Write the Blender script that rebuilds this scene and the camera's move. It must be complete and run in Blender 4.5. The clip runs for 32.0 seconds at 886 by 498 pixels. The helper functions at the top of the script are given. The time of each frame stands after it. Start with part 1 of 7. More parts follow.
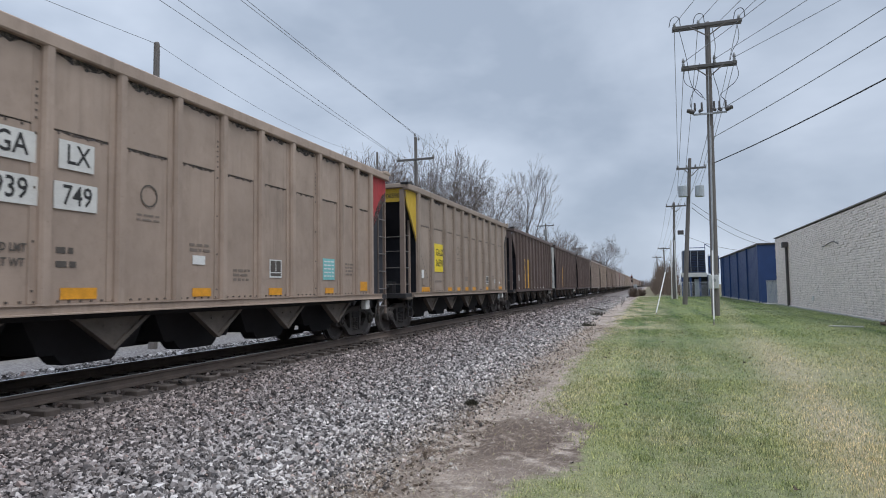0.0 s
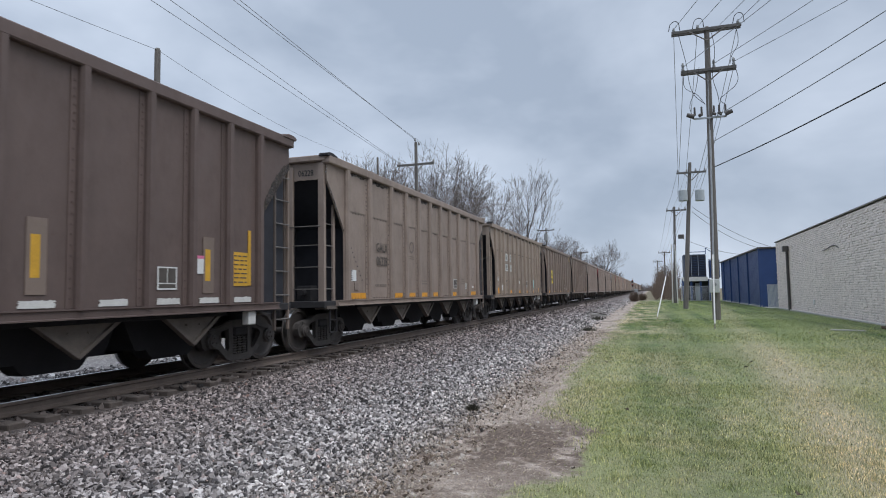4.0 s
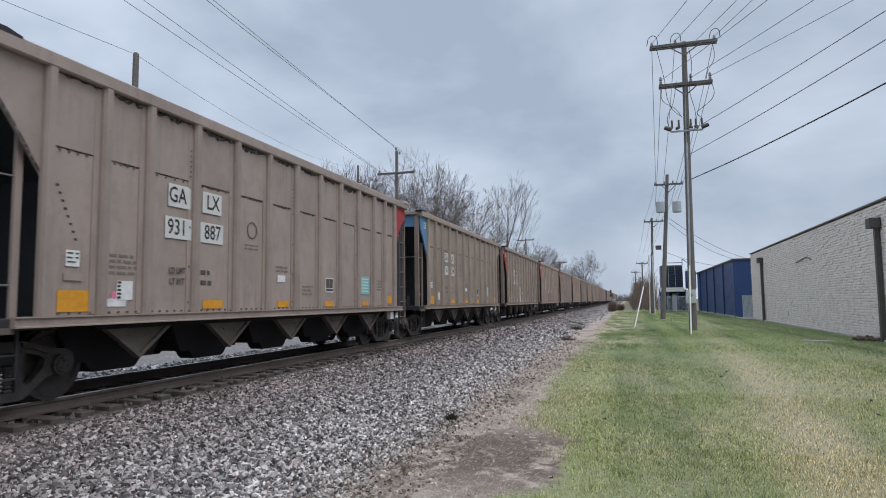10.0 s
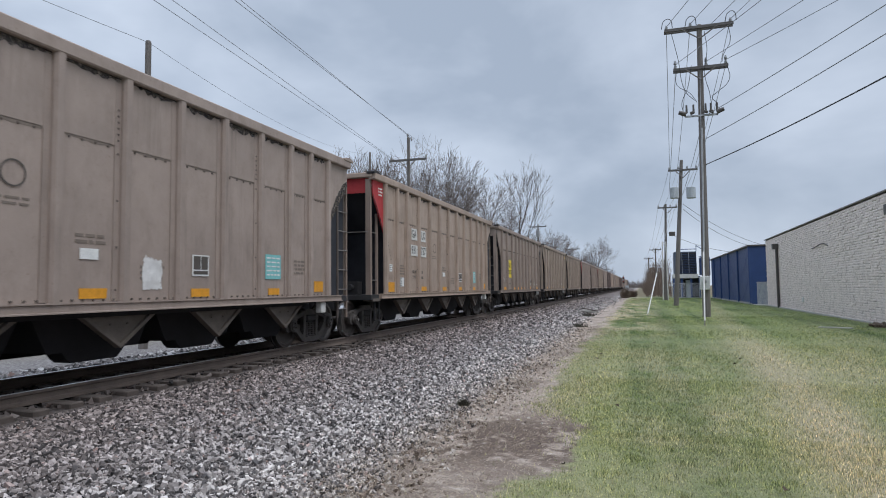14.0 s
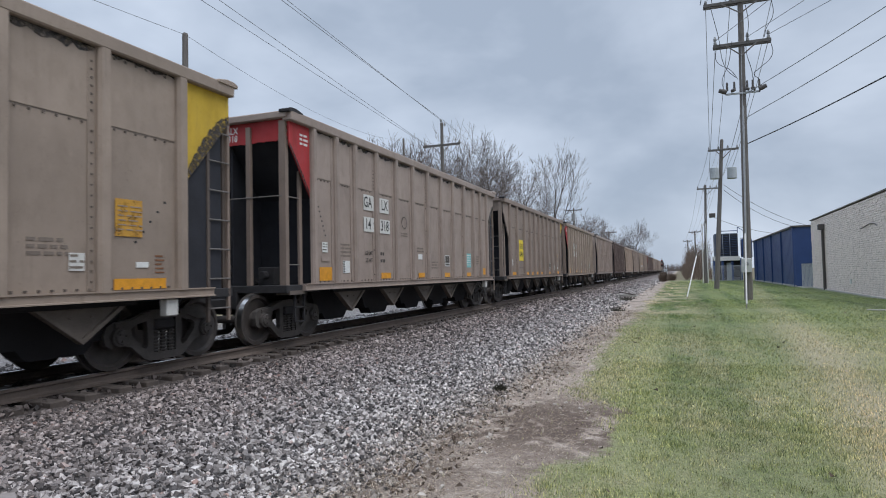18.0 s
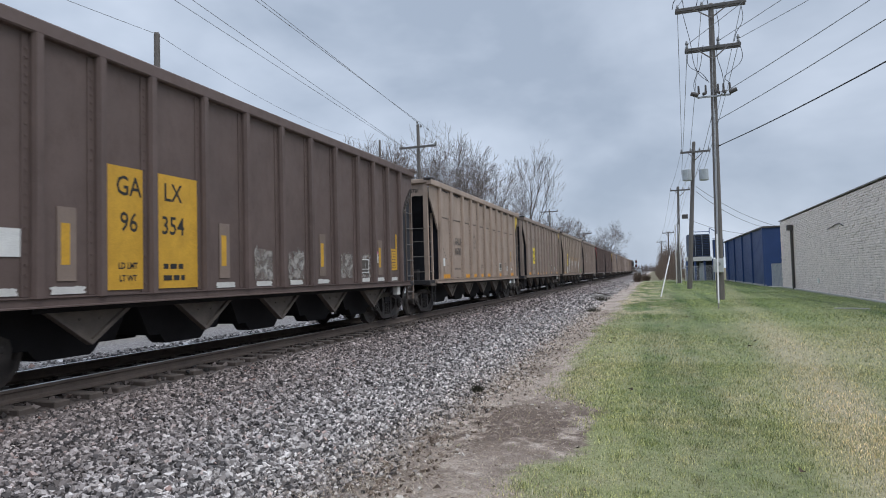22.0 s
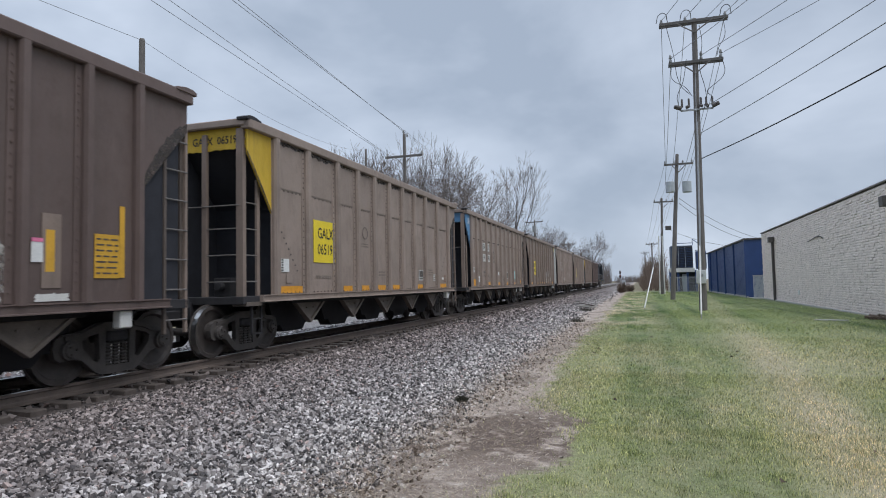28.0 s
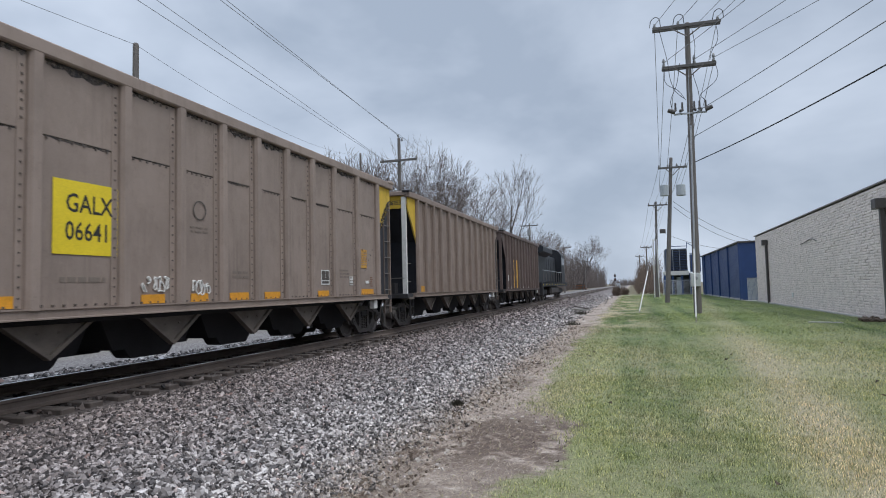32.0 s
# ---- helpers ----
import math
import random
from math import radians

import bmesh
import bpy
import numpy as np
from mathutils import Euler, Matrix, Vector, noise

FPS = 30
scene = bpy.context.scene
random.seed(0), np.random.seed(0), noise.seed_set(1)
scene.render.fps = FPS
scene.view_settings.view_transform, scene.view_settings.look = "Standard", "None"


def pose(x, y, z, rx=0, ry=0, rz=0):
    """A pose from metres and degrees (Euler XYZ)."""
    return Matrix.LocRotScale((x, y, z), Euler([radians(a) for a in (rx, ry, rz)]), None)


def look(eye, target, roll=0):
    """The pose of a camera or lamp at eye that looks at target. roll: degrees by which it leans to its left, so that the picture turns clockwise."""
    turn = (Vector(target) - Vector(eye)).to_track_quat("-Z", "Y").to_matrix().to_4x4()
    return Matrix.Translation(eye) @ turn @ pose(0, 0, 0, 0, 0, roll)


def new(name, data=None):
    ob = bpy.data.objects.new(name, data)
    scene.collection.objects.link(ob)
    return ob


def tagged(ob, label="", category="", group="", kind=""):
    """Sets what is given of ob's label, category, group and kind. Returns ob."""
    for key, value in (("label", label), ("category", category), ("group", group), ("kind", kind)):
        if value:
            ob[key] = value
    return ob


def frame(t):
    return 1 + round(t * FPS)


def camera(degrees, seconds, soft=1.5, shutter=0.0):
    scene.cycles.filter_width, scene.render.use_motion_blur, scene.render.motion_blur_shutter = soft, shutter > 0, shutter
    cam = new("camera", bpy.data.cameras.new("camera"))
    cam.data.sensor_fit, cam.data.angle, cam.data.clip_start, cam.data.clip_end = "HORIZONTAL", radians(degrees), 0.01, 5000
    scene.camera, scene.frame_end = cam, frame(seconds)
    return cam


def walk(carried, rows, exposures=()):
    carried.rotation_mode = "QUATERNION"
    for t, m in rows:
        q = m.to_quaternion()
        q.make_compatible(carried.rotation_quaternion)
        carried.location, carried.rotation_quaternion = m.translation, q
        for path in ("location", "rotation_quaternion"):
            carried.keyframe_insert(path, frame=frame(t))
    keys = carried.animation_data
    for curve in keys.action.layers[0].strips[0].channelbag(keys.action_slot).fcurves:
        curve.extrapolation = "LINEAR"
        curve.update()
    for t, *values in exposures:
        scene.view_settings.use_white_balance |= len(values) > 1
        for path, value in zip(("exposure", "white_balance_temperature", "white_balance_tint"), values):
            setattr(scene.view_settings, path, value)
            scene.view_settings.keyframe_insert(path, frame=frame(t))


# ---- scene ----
cam = camera(70.47, 32.0, 1.0, 0.06)
EYE = (0.0, 0.0, 1.32)
# seconds, turn to the left of the track's line, tilt up, lean (degrees)
TURNS = [
    (0.0, 18.15, 3.56, -0.85),
    (0.5, 17.97, 3.80, -0.82),
    (1.0, 18.05, 4.00, -0.94),
    (1.5, 18.20, 4.08, -1.13),
    (2.0, 18.26, 4.02, -1.13),
    (2.5, 18.27, 3.95, -1.05),
    (3.0, 18.30, 3.92, -0.95),
    (3.5, 18.23, 3.93, -0.94),
    (5.5, 18.13, 4.40, -1.04),
    (6.0, 18.01, 4.47, -0.79),
    (6.5, 17.80, 4.46, -0.45),
    (7.0, 17.53, 4.50, -0.31),
    (7.5, 17.26, 4.49, -0.38),
    (8.0, 17.00, 4.44, -0.52),
    (8.5, 16.69, 4.47, -0.59),
    (9.0, 16.42, 4.72, -0.60),
    (9.5, 16.27, 4.92, -0.59),
    (10.0, 16.34, 4.79, -0.66),
    (10.5, 16.65, 4.32, -0.72),
    (11.0, 17.03, 3.90, -0.72),
    (11.5, 17.38, 3.59, -0.67),
    (12.0, 17.57, 3.43, -0.63),
    (12.5, 17.63, 3.36, -0.60),
    (13.0, 17.58, 3.39, -0.58),
    (13.5, 17.48, 3.50, -0.64),
    (14.0, 17.46, 3.60, -0.70),
    (14.5, 17.58, 3.73, -0.85),
    (16.5, 19.40, 2.80, -1.05),
    (17.0, 20.10, 2.50, -1.14),
    (17.5, 20.61, 2.35, -1.19),
    (18.0, 20.66, 2.31, -1.25),
    (18.5, 20.43, 2.39, -1.39),
    (19.0, 20.08, 2.54, -1.42),
    (19.5, 19.69, 2.72, -1.45),
    (20.0, 19.29, 2.87, -1.51),
    (20.5, 18.98, 2.86, -1.56),
    (21.0, 18.80, 2.67, -1.61),
    (21.5, 18.70, 2.47, -1.62),
    (22.0, 18.53, 2.41, -1.58),
    (22.5, 18.24, 2.46, -1.44),
    (23.0, 17.71, 2.67, -1.24),
    (23.5, 17.06, 2.96, -1.09),
    (24.0, 16.59, 3.23, -1.12),
    (24.5, 16.41, 3.43, -1.16),
    (25.0, 16.44, 3.40, -1.16),
    (25.5, 16.57, 3.24, -1.24),
    (27.5, 17.21, 3.32, -1.07),
    (28.0, 17.17, 3.24, -1.22),
    (28.5, 17.05, 3.15, -1.36),
    (29.0, 16.92, 3.09, -1.44),
    (29.5, 16.78, 3.08, -1.48),
    (30.0, 16.67, 3.05, -1.47),
    (30.5, 16.57, 3.08, -1.56),
    (31.0, 16.47, 3.19, -1.54),
    (31.5, 16.49, 3.38, -1.50),
    (32.0, 16.71, 3.59, -1.45),
]


def aim(yaw, pitch, roll):
    a, b = radians(yaw), radians(pitch)
    ahead = Vector((-math.sin(a) * math.cos(b), math.cos(a) * math.cos(b), math.sin(b)))
    return look(EYE, Vector(EYE) + ahead * 10.0, roll)


walk(cam, [(t, aim(y, p, r)) for t, y, p, r in TURNS])

# ---------------------------------------------------------------- world and light
SUN_AZ, SUN_EL = 115.0, 60.0
world = bpy.data.worlds.new("overcast_sky")
scene.world = world
world.use_nodes = True
wt = world.node_tree
wt.nodes.clear()


def wnode(kind, **kw):
    n = wt.nodes.new(kind)
    for k, v in kw.items():
        n.inputs[k].default_value = v
    return n


w_out = wt.nodes.new("ShaderNodeOutputWorld")
w_bg = wnode("ShaderNodeBackground", Strength=1.0)
w_sky = wt.nodes.new("ShaderNodeTexSky")
w_sky.sky_type, w_sky.sun_disc = "NISHITA", False
w_sky.sun_elevation, w_sky.sun_rotation = radians(SUN_EL), radians(SUN_AZ)
w_dim = wt.nodes.new("ShaderNodeMix")
w_dim.data_type, w_dim.blend_type = "RGBA", "MULTIPLY"
w_dim.inputs[0].default_value = 1.0
w_dim.inputs[7].default_value = (0.07, 0.07, 0.07, 1)
wt.links.new(w_sky.outputs[0], w_dim.inputs[6])
w_co = wt.nodes.new("ShaderNodeTexCoord")
w_map = wt.nodes.new("ShaderNodeMapping")
w_map.inputs["Scale"].default_value = (1.0, 1.0, 1.9)
w_map.inputs["Location"].default_value = (0.35, 0.1, 0.2)
wt.links.new(w_co.outputs["Generated"], w_map.inputs[0])
w_n1 = wnode("ShaderNodeTexNoise", Scale=2.7, Detail=5.0, Roughness=0.5)
w_n1.inputs["Distortion"].default_value = 0.15
wt.links.new(w_map.outputs[0], w_n1.inputs["Vector"])
w_ramp = wt.nodes.new("ShaderNodeValToRGB")
w_ramp.color_ramp.elements[0].position, w_ramp.color_ramp.elements[1].position = 0.37, 0.63
w_ramp.color_ramp.elements[0].color = (0.410, 0.490, 0.618, 1)
w_ramp.color_ramp.elements[1].color = (0.640, 0.728, 0.872, 1)
wt.links.new(w_n1.outputs["Fac"], w_ramp.inputs[0])
w_mix = wt.nodes.new("ShaderNodeMix")
w_mix.data_type = "RGBA"
w_mix.inputs[0].default_value = 0.9
wt.links.new(w_dim.outputs[2], w_mix.inputs[6])
wt.links.new(w_ramp.outputs[0], w_mix.inputs[7])
# an overcast sky is about twice as bright overhead as near the horizon
w_sep = wt.nodes.new("ShaderNodeSeparateXYZ")
wt.links.new(w_co.outputs["Generated"], w_sep.inputs[0])
w_up = wt.nodes.new("ShaderNodeMapRange")
for i, v in enumerate((0.45, 1.0, 1.0, 2.6)):
    w_up.inputs[i + 1].default_value = v
wt.links.new(w_sep.outputs[2], w_up.inputs[0])
# the cloud is thinner towards the west
w_west = wt.nodes.new("ShaderNodeMapRange")
for i, v in enumerate((-0.9, 0.4, 1.08, 0.95)):
    w_west.inputs[i + 1].default_value = v
wt.links.new(w_sep.outputs[0], w_west.inputs[0])
w_all = wt.nodes.new("ShaderNodeMath")
w_all.operation = "MULTIPLY"
wt.links.new(w_up.outputs[0], w_all.inputs[0])
wt.links.new(w_west.outputs[0], w_all.inputs[1])
wt.links.new(w_all.outputs[0], w_bg.inputs["Strength"])
wt.links.new(w_mix.outputs[2], w_bg.inputs[0])
wt.links.new(w_bg.outputs[0], w_out.inputs[0])

sun_data = bpy.data.lights.new("sun", "SUN")
sun_data.energy, sun_data.angle, sun_data.color = 1.5, radians(40), (1.0, 0.98, 0.96)
sun = new("sun", sun_data)
sun.matrix_world = look(
    (60 * math.sin(radians(SUN_AZ)), 60 * math.cos(radians(SUN_AZ)), 60 * math.tan(radians(SUN_EL))), (0, 0, 0))
scene.view_settings.exposure = 0.0

# ---------------------------------------------------------------- materials


class Nodes:
    """A small helper that strings shader nodes together."""

    def __init__(self, name):
        self.mat = bpy.data.materials.new(name)
        self.mat.use_nodes = True
        self.t = self.mat.node_tree
        self.bsdf = self.t.nodes["Principled BSDF"]

    def n(self, kind, **kw):
        node = self.t.nodes.new(kind)
        for k, v in kw.items():
            node.inputs[k.replace("_", " ")].default_value = v
        return node

    def link(self, a, b):
        self.t.links.new(a, b)

    def coords(self, scale=(1, 1, 1), rand=0.0):
        co = self.t.nodes.new("ShaderNodeTexCoord")
        mp = self.t.nodes.new("ShaderNodeMapping")
        mp.inputs["Scale"].default_value = scale
        self.link(co.outputs["Object"], mp.inputs[0])
        if rand:
            info = self.t.nodes.new("ShaderNodeObjectInfo")
            mul = self.n("ShaderNodeMath")
            mul.operation = "MULTIPLY"
            mul.inputs[1].default_value = rand
            self.link(info.outputs["Random"], mul.inputs[0])
            self.link(mul.outputs[0], mp.inputs["Location"])
        return mp.outputs[0]

    def noise(self, vec, scale, detail=4.0, rough=0.55):
        nz = self.n("ShaderNodeTexNoise", Scale=scale, Detail=detail, Roughness=rough)
        self.link(vec, nz.inputs["Vector"])
        return nz.outputs["Fac"]

    def ramp(self, fac, stops):
        r = self.t.nodes.new("ShaderNodeValToRGB")
        els = r.color_ramp.elements
        while len(els) < len(stops):
            els.new(0.5)
        for e, (p, c) in zip(els, stops):
            e.position = p
            e.color = (*c, 1) if len(c) == 3 else c
        self.link(fac, r.inputs[0])
        return r.outputs[0]

    def mix(self, fac, a, b, blend="MIX"):
        m = self.t.nodes.new("ShaderNodeMix")
        m.data_type, m.blend_type = "RGBA", blend
        for sock, v in ((m.inputs[0], fac), (m.inputs[6], a), (m.inputs[7], b)):
            if isinstance(v, (int, float)):
                sock.default_value = v
            elif isinstance(v, tuple):
                sock.default_value = (*v, 1)
            else:
                self.link(v, sock)
        return m.outputs[2]

    def math(self, op, a, b=0.0):
        m = self.t.nodes.new("ShaderNodeMath")
        m.operation = op
        for sock, v in ((m.inputs[0], a), (m.inputs[1], b)):
            if isinstance(v, (int, float)):
                sock.default_value = v
            else:
                self.link(v, sock)
        return m.outputs[0]

    def done(self, color, rough=0.7, metal=0.0, bump=None, strength=0.3, dist=0.01):
        b = self.bsdf
        if isinstance(color, tuple):
            b.inputs["Base Color"].default_value = (*color, 1)
        else:
            self.link(color, b.inputs["Base Color"])
        if isinstance(rough, (int, float)):
            b.inputs["Roughness"].default_value = rough
        else:
            self.link(rough, b.inputs["Roughness"])
        b.inputs["Metallic"].default_value = metal
        if bump is not None:
            bp = self.n("ShaderNodeBump", Strength=strength, Distance=dist)
            self.link(bump, bp.inputs["Height"])
            self.link(bp.outputs[0], b.inputs["Normal"])
        return self.mat


def tone(c, f):
    return tuple(min(1.0, v * f) for v in c)


def surf(name, c, spread=0.25, scale=6.0, fine=60.0, rough=0.75, metal=0.0, bump=0.25, rand=7.0, stretch=(1, 1, 1), dist=0.01):
    """A plain worn surface: large blotches, fine grain and a little relief."""
    m = Nodes(name)
    v = m.coords(stretch, rand)
    a = m.ramp(m.noise(v, scale), [(0.3, tone(c, 1 - spread)), (0.7, tone(c, 1 + spread))])
    fineN = m.noise(v, fine, 3.0)
    col = m.mix(0.35, a, m.ramp(fineN, [(0.3, tone(c, 0.7)), (0.7, tone(c, 1.3))]))
    return m.done(col, rough, metal, fineN, bump, dist)


def car_paint(name, c, dirt=(0.10, 0.075, 0.06), amount=0.5):
    """Weathered freight car paint: faded cloudy patches, a few dust runs, scuffs and rust specks."""
    m = Nodes(name)
    v = m.coords((1, 1, 1), 13.0)
    big = m.ramp(m.noise(v, 0.8, 4.0, 0.6), [(0.25, tone(c, 0.80)), (0.5, c), (0.75, tone(c, 1.16))])
    info = m.t.nodes.new("ShaderNodeObjectInfo")
    big = m.mix(1.0, big, m.ramp(info.outputs["Random"], [(0.0, (0.92, 0.91, 0.90)), (1.0, (1.06, 1.05, 1.04))]), "MULTIPLY")
    smear = m.noise(m.coords((1, 1.3, 0.8), 31.0), 2.2, 7.0, 0.70)
    big = m.mix(m.ramp(smear, [(0.50, (0, 0, 0)), (0.72, (amount * 0.9, amount * 0.9, amount * 0.9))]), big, tone(c, 0.62))
    # runs of dust, gathered in places
    where = m.noise(m.coords((1, 0.8, 0.5), 17.0), 0.9, 3.0)
    run = m.noise(m.coords((1, 7.0, 0.30), 23.0), 1.6, 5.0, 0.6)
    run_f = m.math("MULTIPLY", m.ramp(where, [(0.48, (0, 0, 0)), (0.68, (1, 1, 1))]), m.ramp(run, [(0.48, (0, 0, 0)), (0.72, (amount, amount, amount))]))
    col = m.mix(run_f, big, dirt)
    pale = m.noise(m.coords((1, 2.0, 0.6), 41.0), 3.1, 6.0, 0.66)
    col = m.mix(m.ramp(pale, [(0.60, (0, 0, 0)), (0.78, (0.35, 0.35, 0.35))]), col, tone(c, 1.55))
    speck = m.noise(v, 22.0, 5.0, 0.68)
    col = m.mix(m.ramp(speck, [(0.62, (0, 0, 0)), (0.74, (0.55, 0.55, 0.55))]), col, (0.10, 0.055, 0.035))
    fine = m.noise(v, 150.0, 2.0)
    col = m.mix(0.12, col, m.ramp(fine, [(0.3, (0.0, 0.0, 0.0)), (0.7, tone(c, 1.6))]))
    return m.done(col, m.ramp(smear, [(0.3, (0.55, 0.55, 0.55)), (0.7, (0.85, 0.85, 0.85))]), 0.0, m.noise(v, 2.2, 3.0), 0.35, 0.03)


M = {}
TAN, GREY, BROWN = (0.375, 0.290, 0.234), (0.340, 0.273, 0.236), (0.130, 0.093, 0.083)
M["tan"] = car_paint("weathered_tan_paint", TAN)
M["grey"] = car_paint("weathered_grey_paint", GREY)
M["clay"] = car_paint("weathered_clay_paint", (0.325, 0.258, 0.209))
M["taupe"] = car_paint("weathered_taupe_paint", (0.290, 0.228, 0.192))
M["umber"] = car_paint("weathered_umber_paint", (0.240, 0.184, 0.152))
M["brown"] = car_paint("dark_brown_paint", BROWN, (0.09, 0.075, 0.065), 0.35)
M["grimy"] = car_paint("sooty_brown_steel", (0.105, 0.082, 0.070), (0.05, 0.04, 0.035), 0.6)
M["red"] = car_paint("faded_red_paint", (0.43, 0.036, 0.040), (0.10, 0.045, 0.035), 0.6)
M["yellow"] = car_paint("faded_yellow_paint", (0.58, 0.385, 0.035), (0.14, 0.09, 0.045), 0.55)
M["blue_end"] = car_paint("faded_blue_paint", (0.10, 0.24, 0.42), (0.1, 0.1, 0.1), 0.3)
M["underframe"] = surf("grimy_underframe", (0.027, 0.025, 0.027), 0.3, 5.0, 40.0, 0.8)
M["hopper"] = surf("dusty_hopper_steel", (0.118, 0.097, 0.082), 0.3, 4.0, 40.0, 0.8)
# soot and the deep shade under the cars, both painted into one colour
M["bay"] = surf("sooty_shaded_bay_steel", (0.010, 0.009, 0.011), 0.3, 5.0, 40.0, 0.9)
# shade of the recessed car ends is put into this near-black colour
M["cavity"] = surf("shaded_end_steel", (0.022, 0.023, 0.030), 0.3, 3.0, 40.0, 0.88)
M["truck"] = surf("dusty_cast_steel", (0.062, 0.054, 0.050), 0.35, 5.0, 40.0, 0.8)
M["wheel"] = surf("oily_wheel_steel", (0.052, 0.043, 0.039), 0.3, 8.0, 60.0, 0.65, 0.0)
M["tread"] = surf("bright_worn_steel", (0.50, 0.49, 0.48), 0.2, 8.0, 90.0, 0.28, 1.0, 0.05)
M["steel_bar"] = surf("galvanised_bar", (0.17, 0.155, 0.145), 0.2, 8.0, 60.0, 0.6, 0.2)
M["rail_side"] = surf("rusty_rail_side", (0.130, 0.100, 0.083), 0.25, 4.0, 50.0, 0.75)
M["orange"] = surf("orange_reflector", (0.68, 0.30, 0.02), 0.2, 9.0, 60.0, 0.5)
M["panel_orange"] = surf("orange_number_panel", (0.62, 0.345, 0.035), 0.15, 4.0, 50.0, 0.6, 0, 0.05)
M["mauve"] = surf("mauve_spray_paint", (0.26, 0.175, 0.165), 0.25, 5.0, 50.0, 0.7)
M["orange_faded"] = surf("faded_orange_panel", (0.50, 0.24, 0.03), 0.3, 6.0, 40.0, 0.6)
M["sign_yellow"] = surf("yellow_sign_panel", (0.80, 0.60, 0.02), 0.08, 3.0, 60.0, 0.5, 0, 0.05)
M["white"] = surf("white_decal", (0.72, 0.72, 0.70), 0.1, 8.0, 60.0, 0.6, 0, 0.05)
M["white_patch"] = surf("white_number_patch", (0.62, 0.61, 0.58), 0.12, 5.0, 60.0, 0.65, 0, 0.05)
M["teal"] = surf("teal_decal", (0.20, 0.50, 0.50), 0.15, 8.0, 60.0, 0.6, 0, 0.05)
M["ink"] = surf("black_lettering", (0.025, 0.024, 0.024), 0.2, 8.0, 60.0, 0.7, 0, 0.02)
M["ink_faded"] = surf("faded_dark_lettering", (0.085, 0.072, 0.062), 0.2, 8.0, 60.0, 0.7, 0, 0.02)
M["letter_white"] = surf("white_lettering", (0.70, 0.68, 0.65), 0.1, 8.0, 60.0, 0.7, 0, 0.02)
M["stencil"] = surf("worn_stencil", (0.19, 0.152, 0.125), 0.15, 8.0, 60.0, 0.7, 0, 0.02)
M["green"] = surf("green_spray_paint", (0.03, 0.20, 0.10), 0.3, 8.0, 60.0, 0.6)
M["pink"] = surf("pink_chalk", (0.75, 0.2, 0.35), 0.2, 8.0, 60.0, 0.6)
M["rust"] = surf("rust_brown", (0.20, 0.085, 0.04), 0.3, 9.0, 60.0, 0.85)


def worn_spray(name, c, dull, low=0.30, high=0.40, grain=5.5):
    """Sprayed and rolled paint: streaky cover, worn through in spots and along its edges."""
    m = Nodes(name)
    v = m.coords((1, 1, 1), 9.0)
    sweep = m.noise(m.coords((1, 1.5, 2.0), 5.0), 2.2, 6.0, 0.62)
    fall = m.noise(m.coords((1, 6.0, 0.8), 3.0), 2.6, 5.0, 0.65)
    col = m.mix(m.ramp(sweep, [(0.36, (0, 0, 0)), (0.62, (1, 1, 1))]), dull, c)
    col = m.mix(m.ramp(fall, [(0.52, (0, 0, 0)), (0.72, (0.5, 0.5, 0.5))]), col, dull)
    mat = m.done(col, 0.65, 0.0, sweep, 0.1)
    m.link(m.ramp(m.noise(v, grain, 7.0, 0.72), [(low, (0, 0, 0)), (high, (1, 1, 1))]), m.bsdf.inputs["Alpha"])
    return mat


M["spray"] = worn_spray("white_spray_paint", (0.80, 0.79, 0.775), (0.58, 0.565, 0.55))
M["spray_thin"] = worn_spray("thin_white_spray_paint", (0.44, 0.415, 0.385), (0.33, 0.295, 0.265), 0.40, 0.62)
M["pole_wood"] = surf("weathered_pole_wood", (0.155, 0.140, 0.130), 0.3, 3.0, 30.0, 0.85, 0, 0.5, 5.0, (8, 8, 0.5))
M["arm_wood"] = surf("weathered_arm_wood", (0.125, 0.118, 0.115), 0.3, 3.0, 30.0, 0.85, 0, 0.5, 5.0, (0.5, 8, 8))
M["galv"] = surf("galvanised_steel", (0.42, 0.43, 0.44), 0.15, 5.0, 60.0, 0.5, 0.5)
M["porcelain"] = surf("grey_porcelain", (0.27, 0.275, 0.28), 0.1, 8.0, 60.0, 0.3)
M["black_rubber"] = surf("black_cable_sheath", (0.045, 0.045, 0.05), 0.1, 2.0, 6.0, 0.8, 0, 0.0)
M["wire"] = surf("aluminium_wire", (0.25, 0.26, 0.28), 0.1, 2.0, 6.0, 0.8, 0.0, 0.0)
M["pvc"] = surf("white_pvc", (0.62, 0.61, 0.58), 0.12, 3.0, 60.0, 0.5)
M["box_grey"] = surf("grey_meter_box", (0.52, 0.53, 0.52), 0.1, 6.0, 60.0, 0.5)
M["tank"] = surf("grey_transformer_paint", (0.40, 0.43, 0.45), 0.1, 4.0, 60.0, 0.5)
M["slate"] = surf("slate_blue_paint", (0.085, 0.110, 0.160), 0.15, 3.0, 60.0, 0.5)
M["blue_metal"] = surf("blue_sheet_metal", (0.030, 0.064, 0.180), 0.15, 1.2, 60.0, 0.45, 0, 0.05)
M["dark_trim"] = surf("dark_bronze_trim", (0.075, 0.066, 0.062), 0.2, 5.0, 60.0, 0.5)
M["block_wall"] = surf("painted_split_block", (0.80, 0.705, 0.665), 0.14, 3.0, 45.0, 0.85, 0, 0.6, 9.0)
M["coping"] = surf("grey_coping", (0.21, 0.20, 0.205), 0.15, 4.0, 60.0, 0.5)
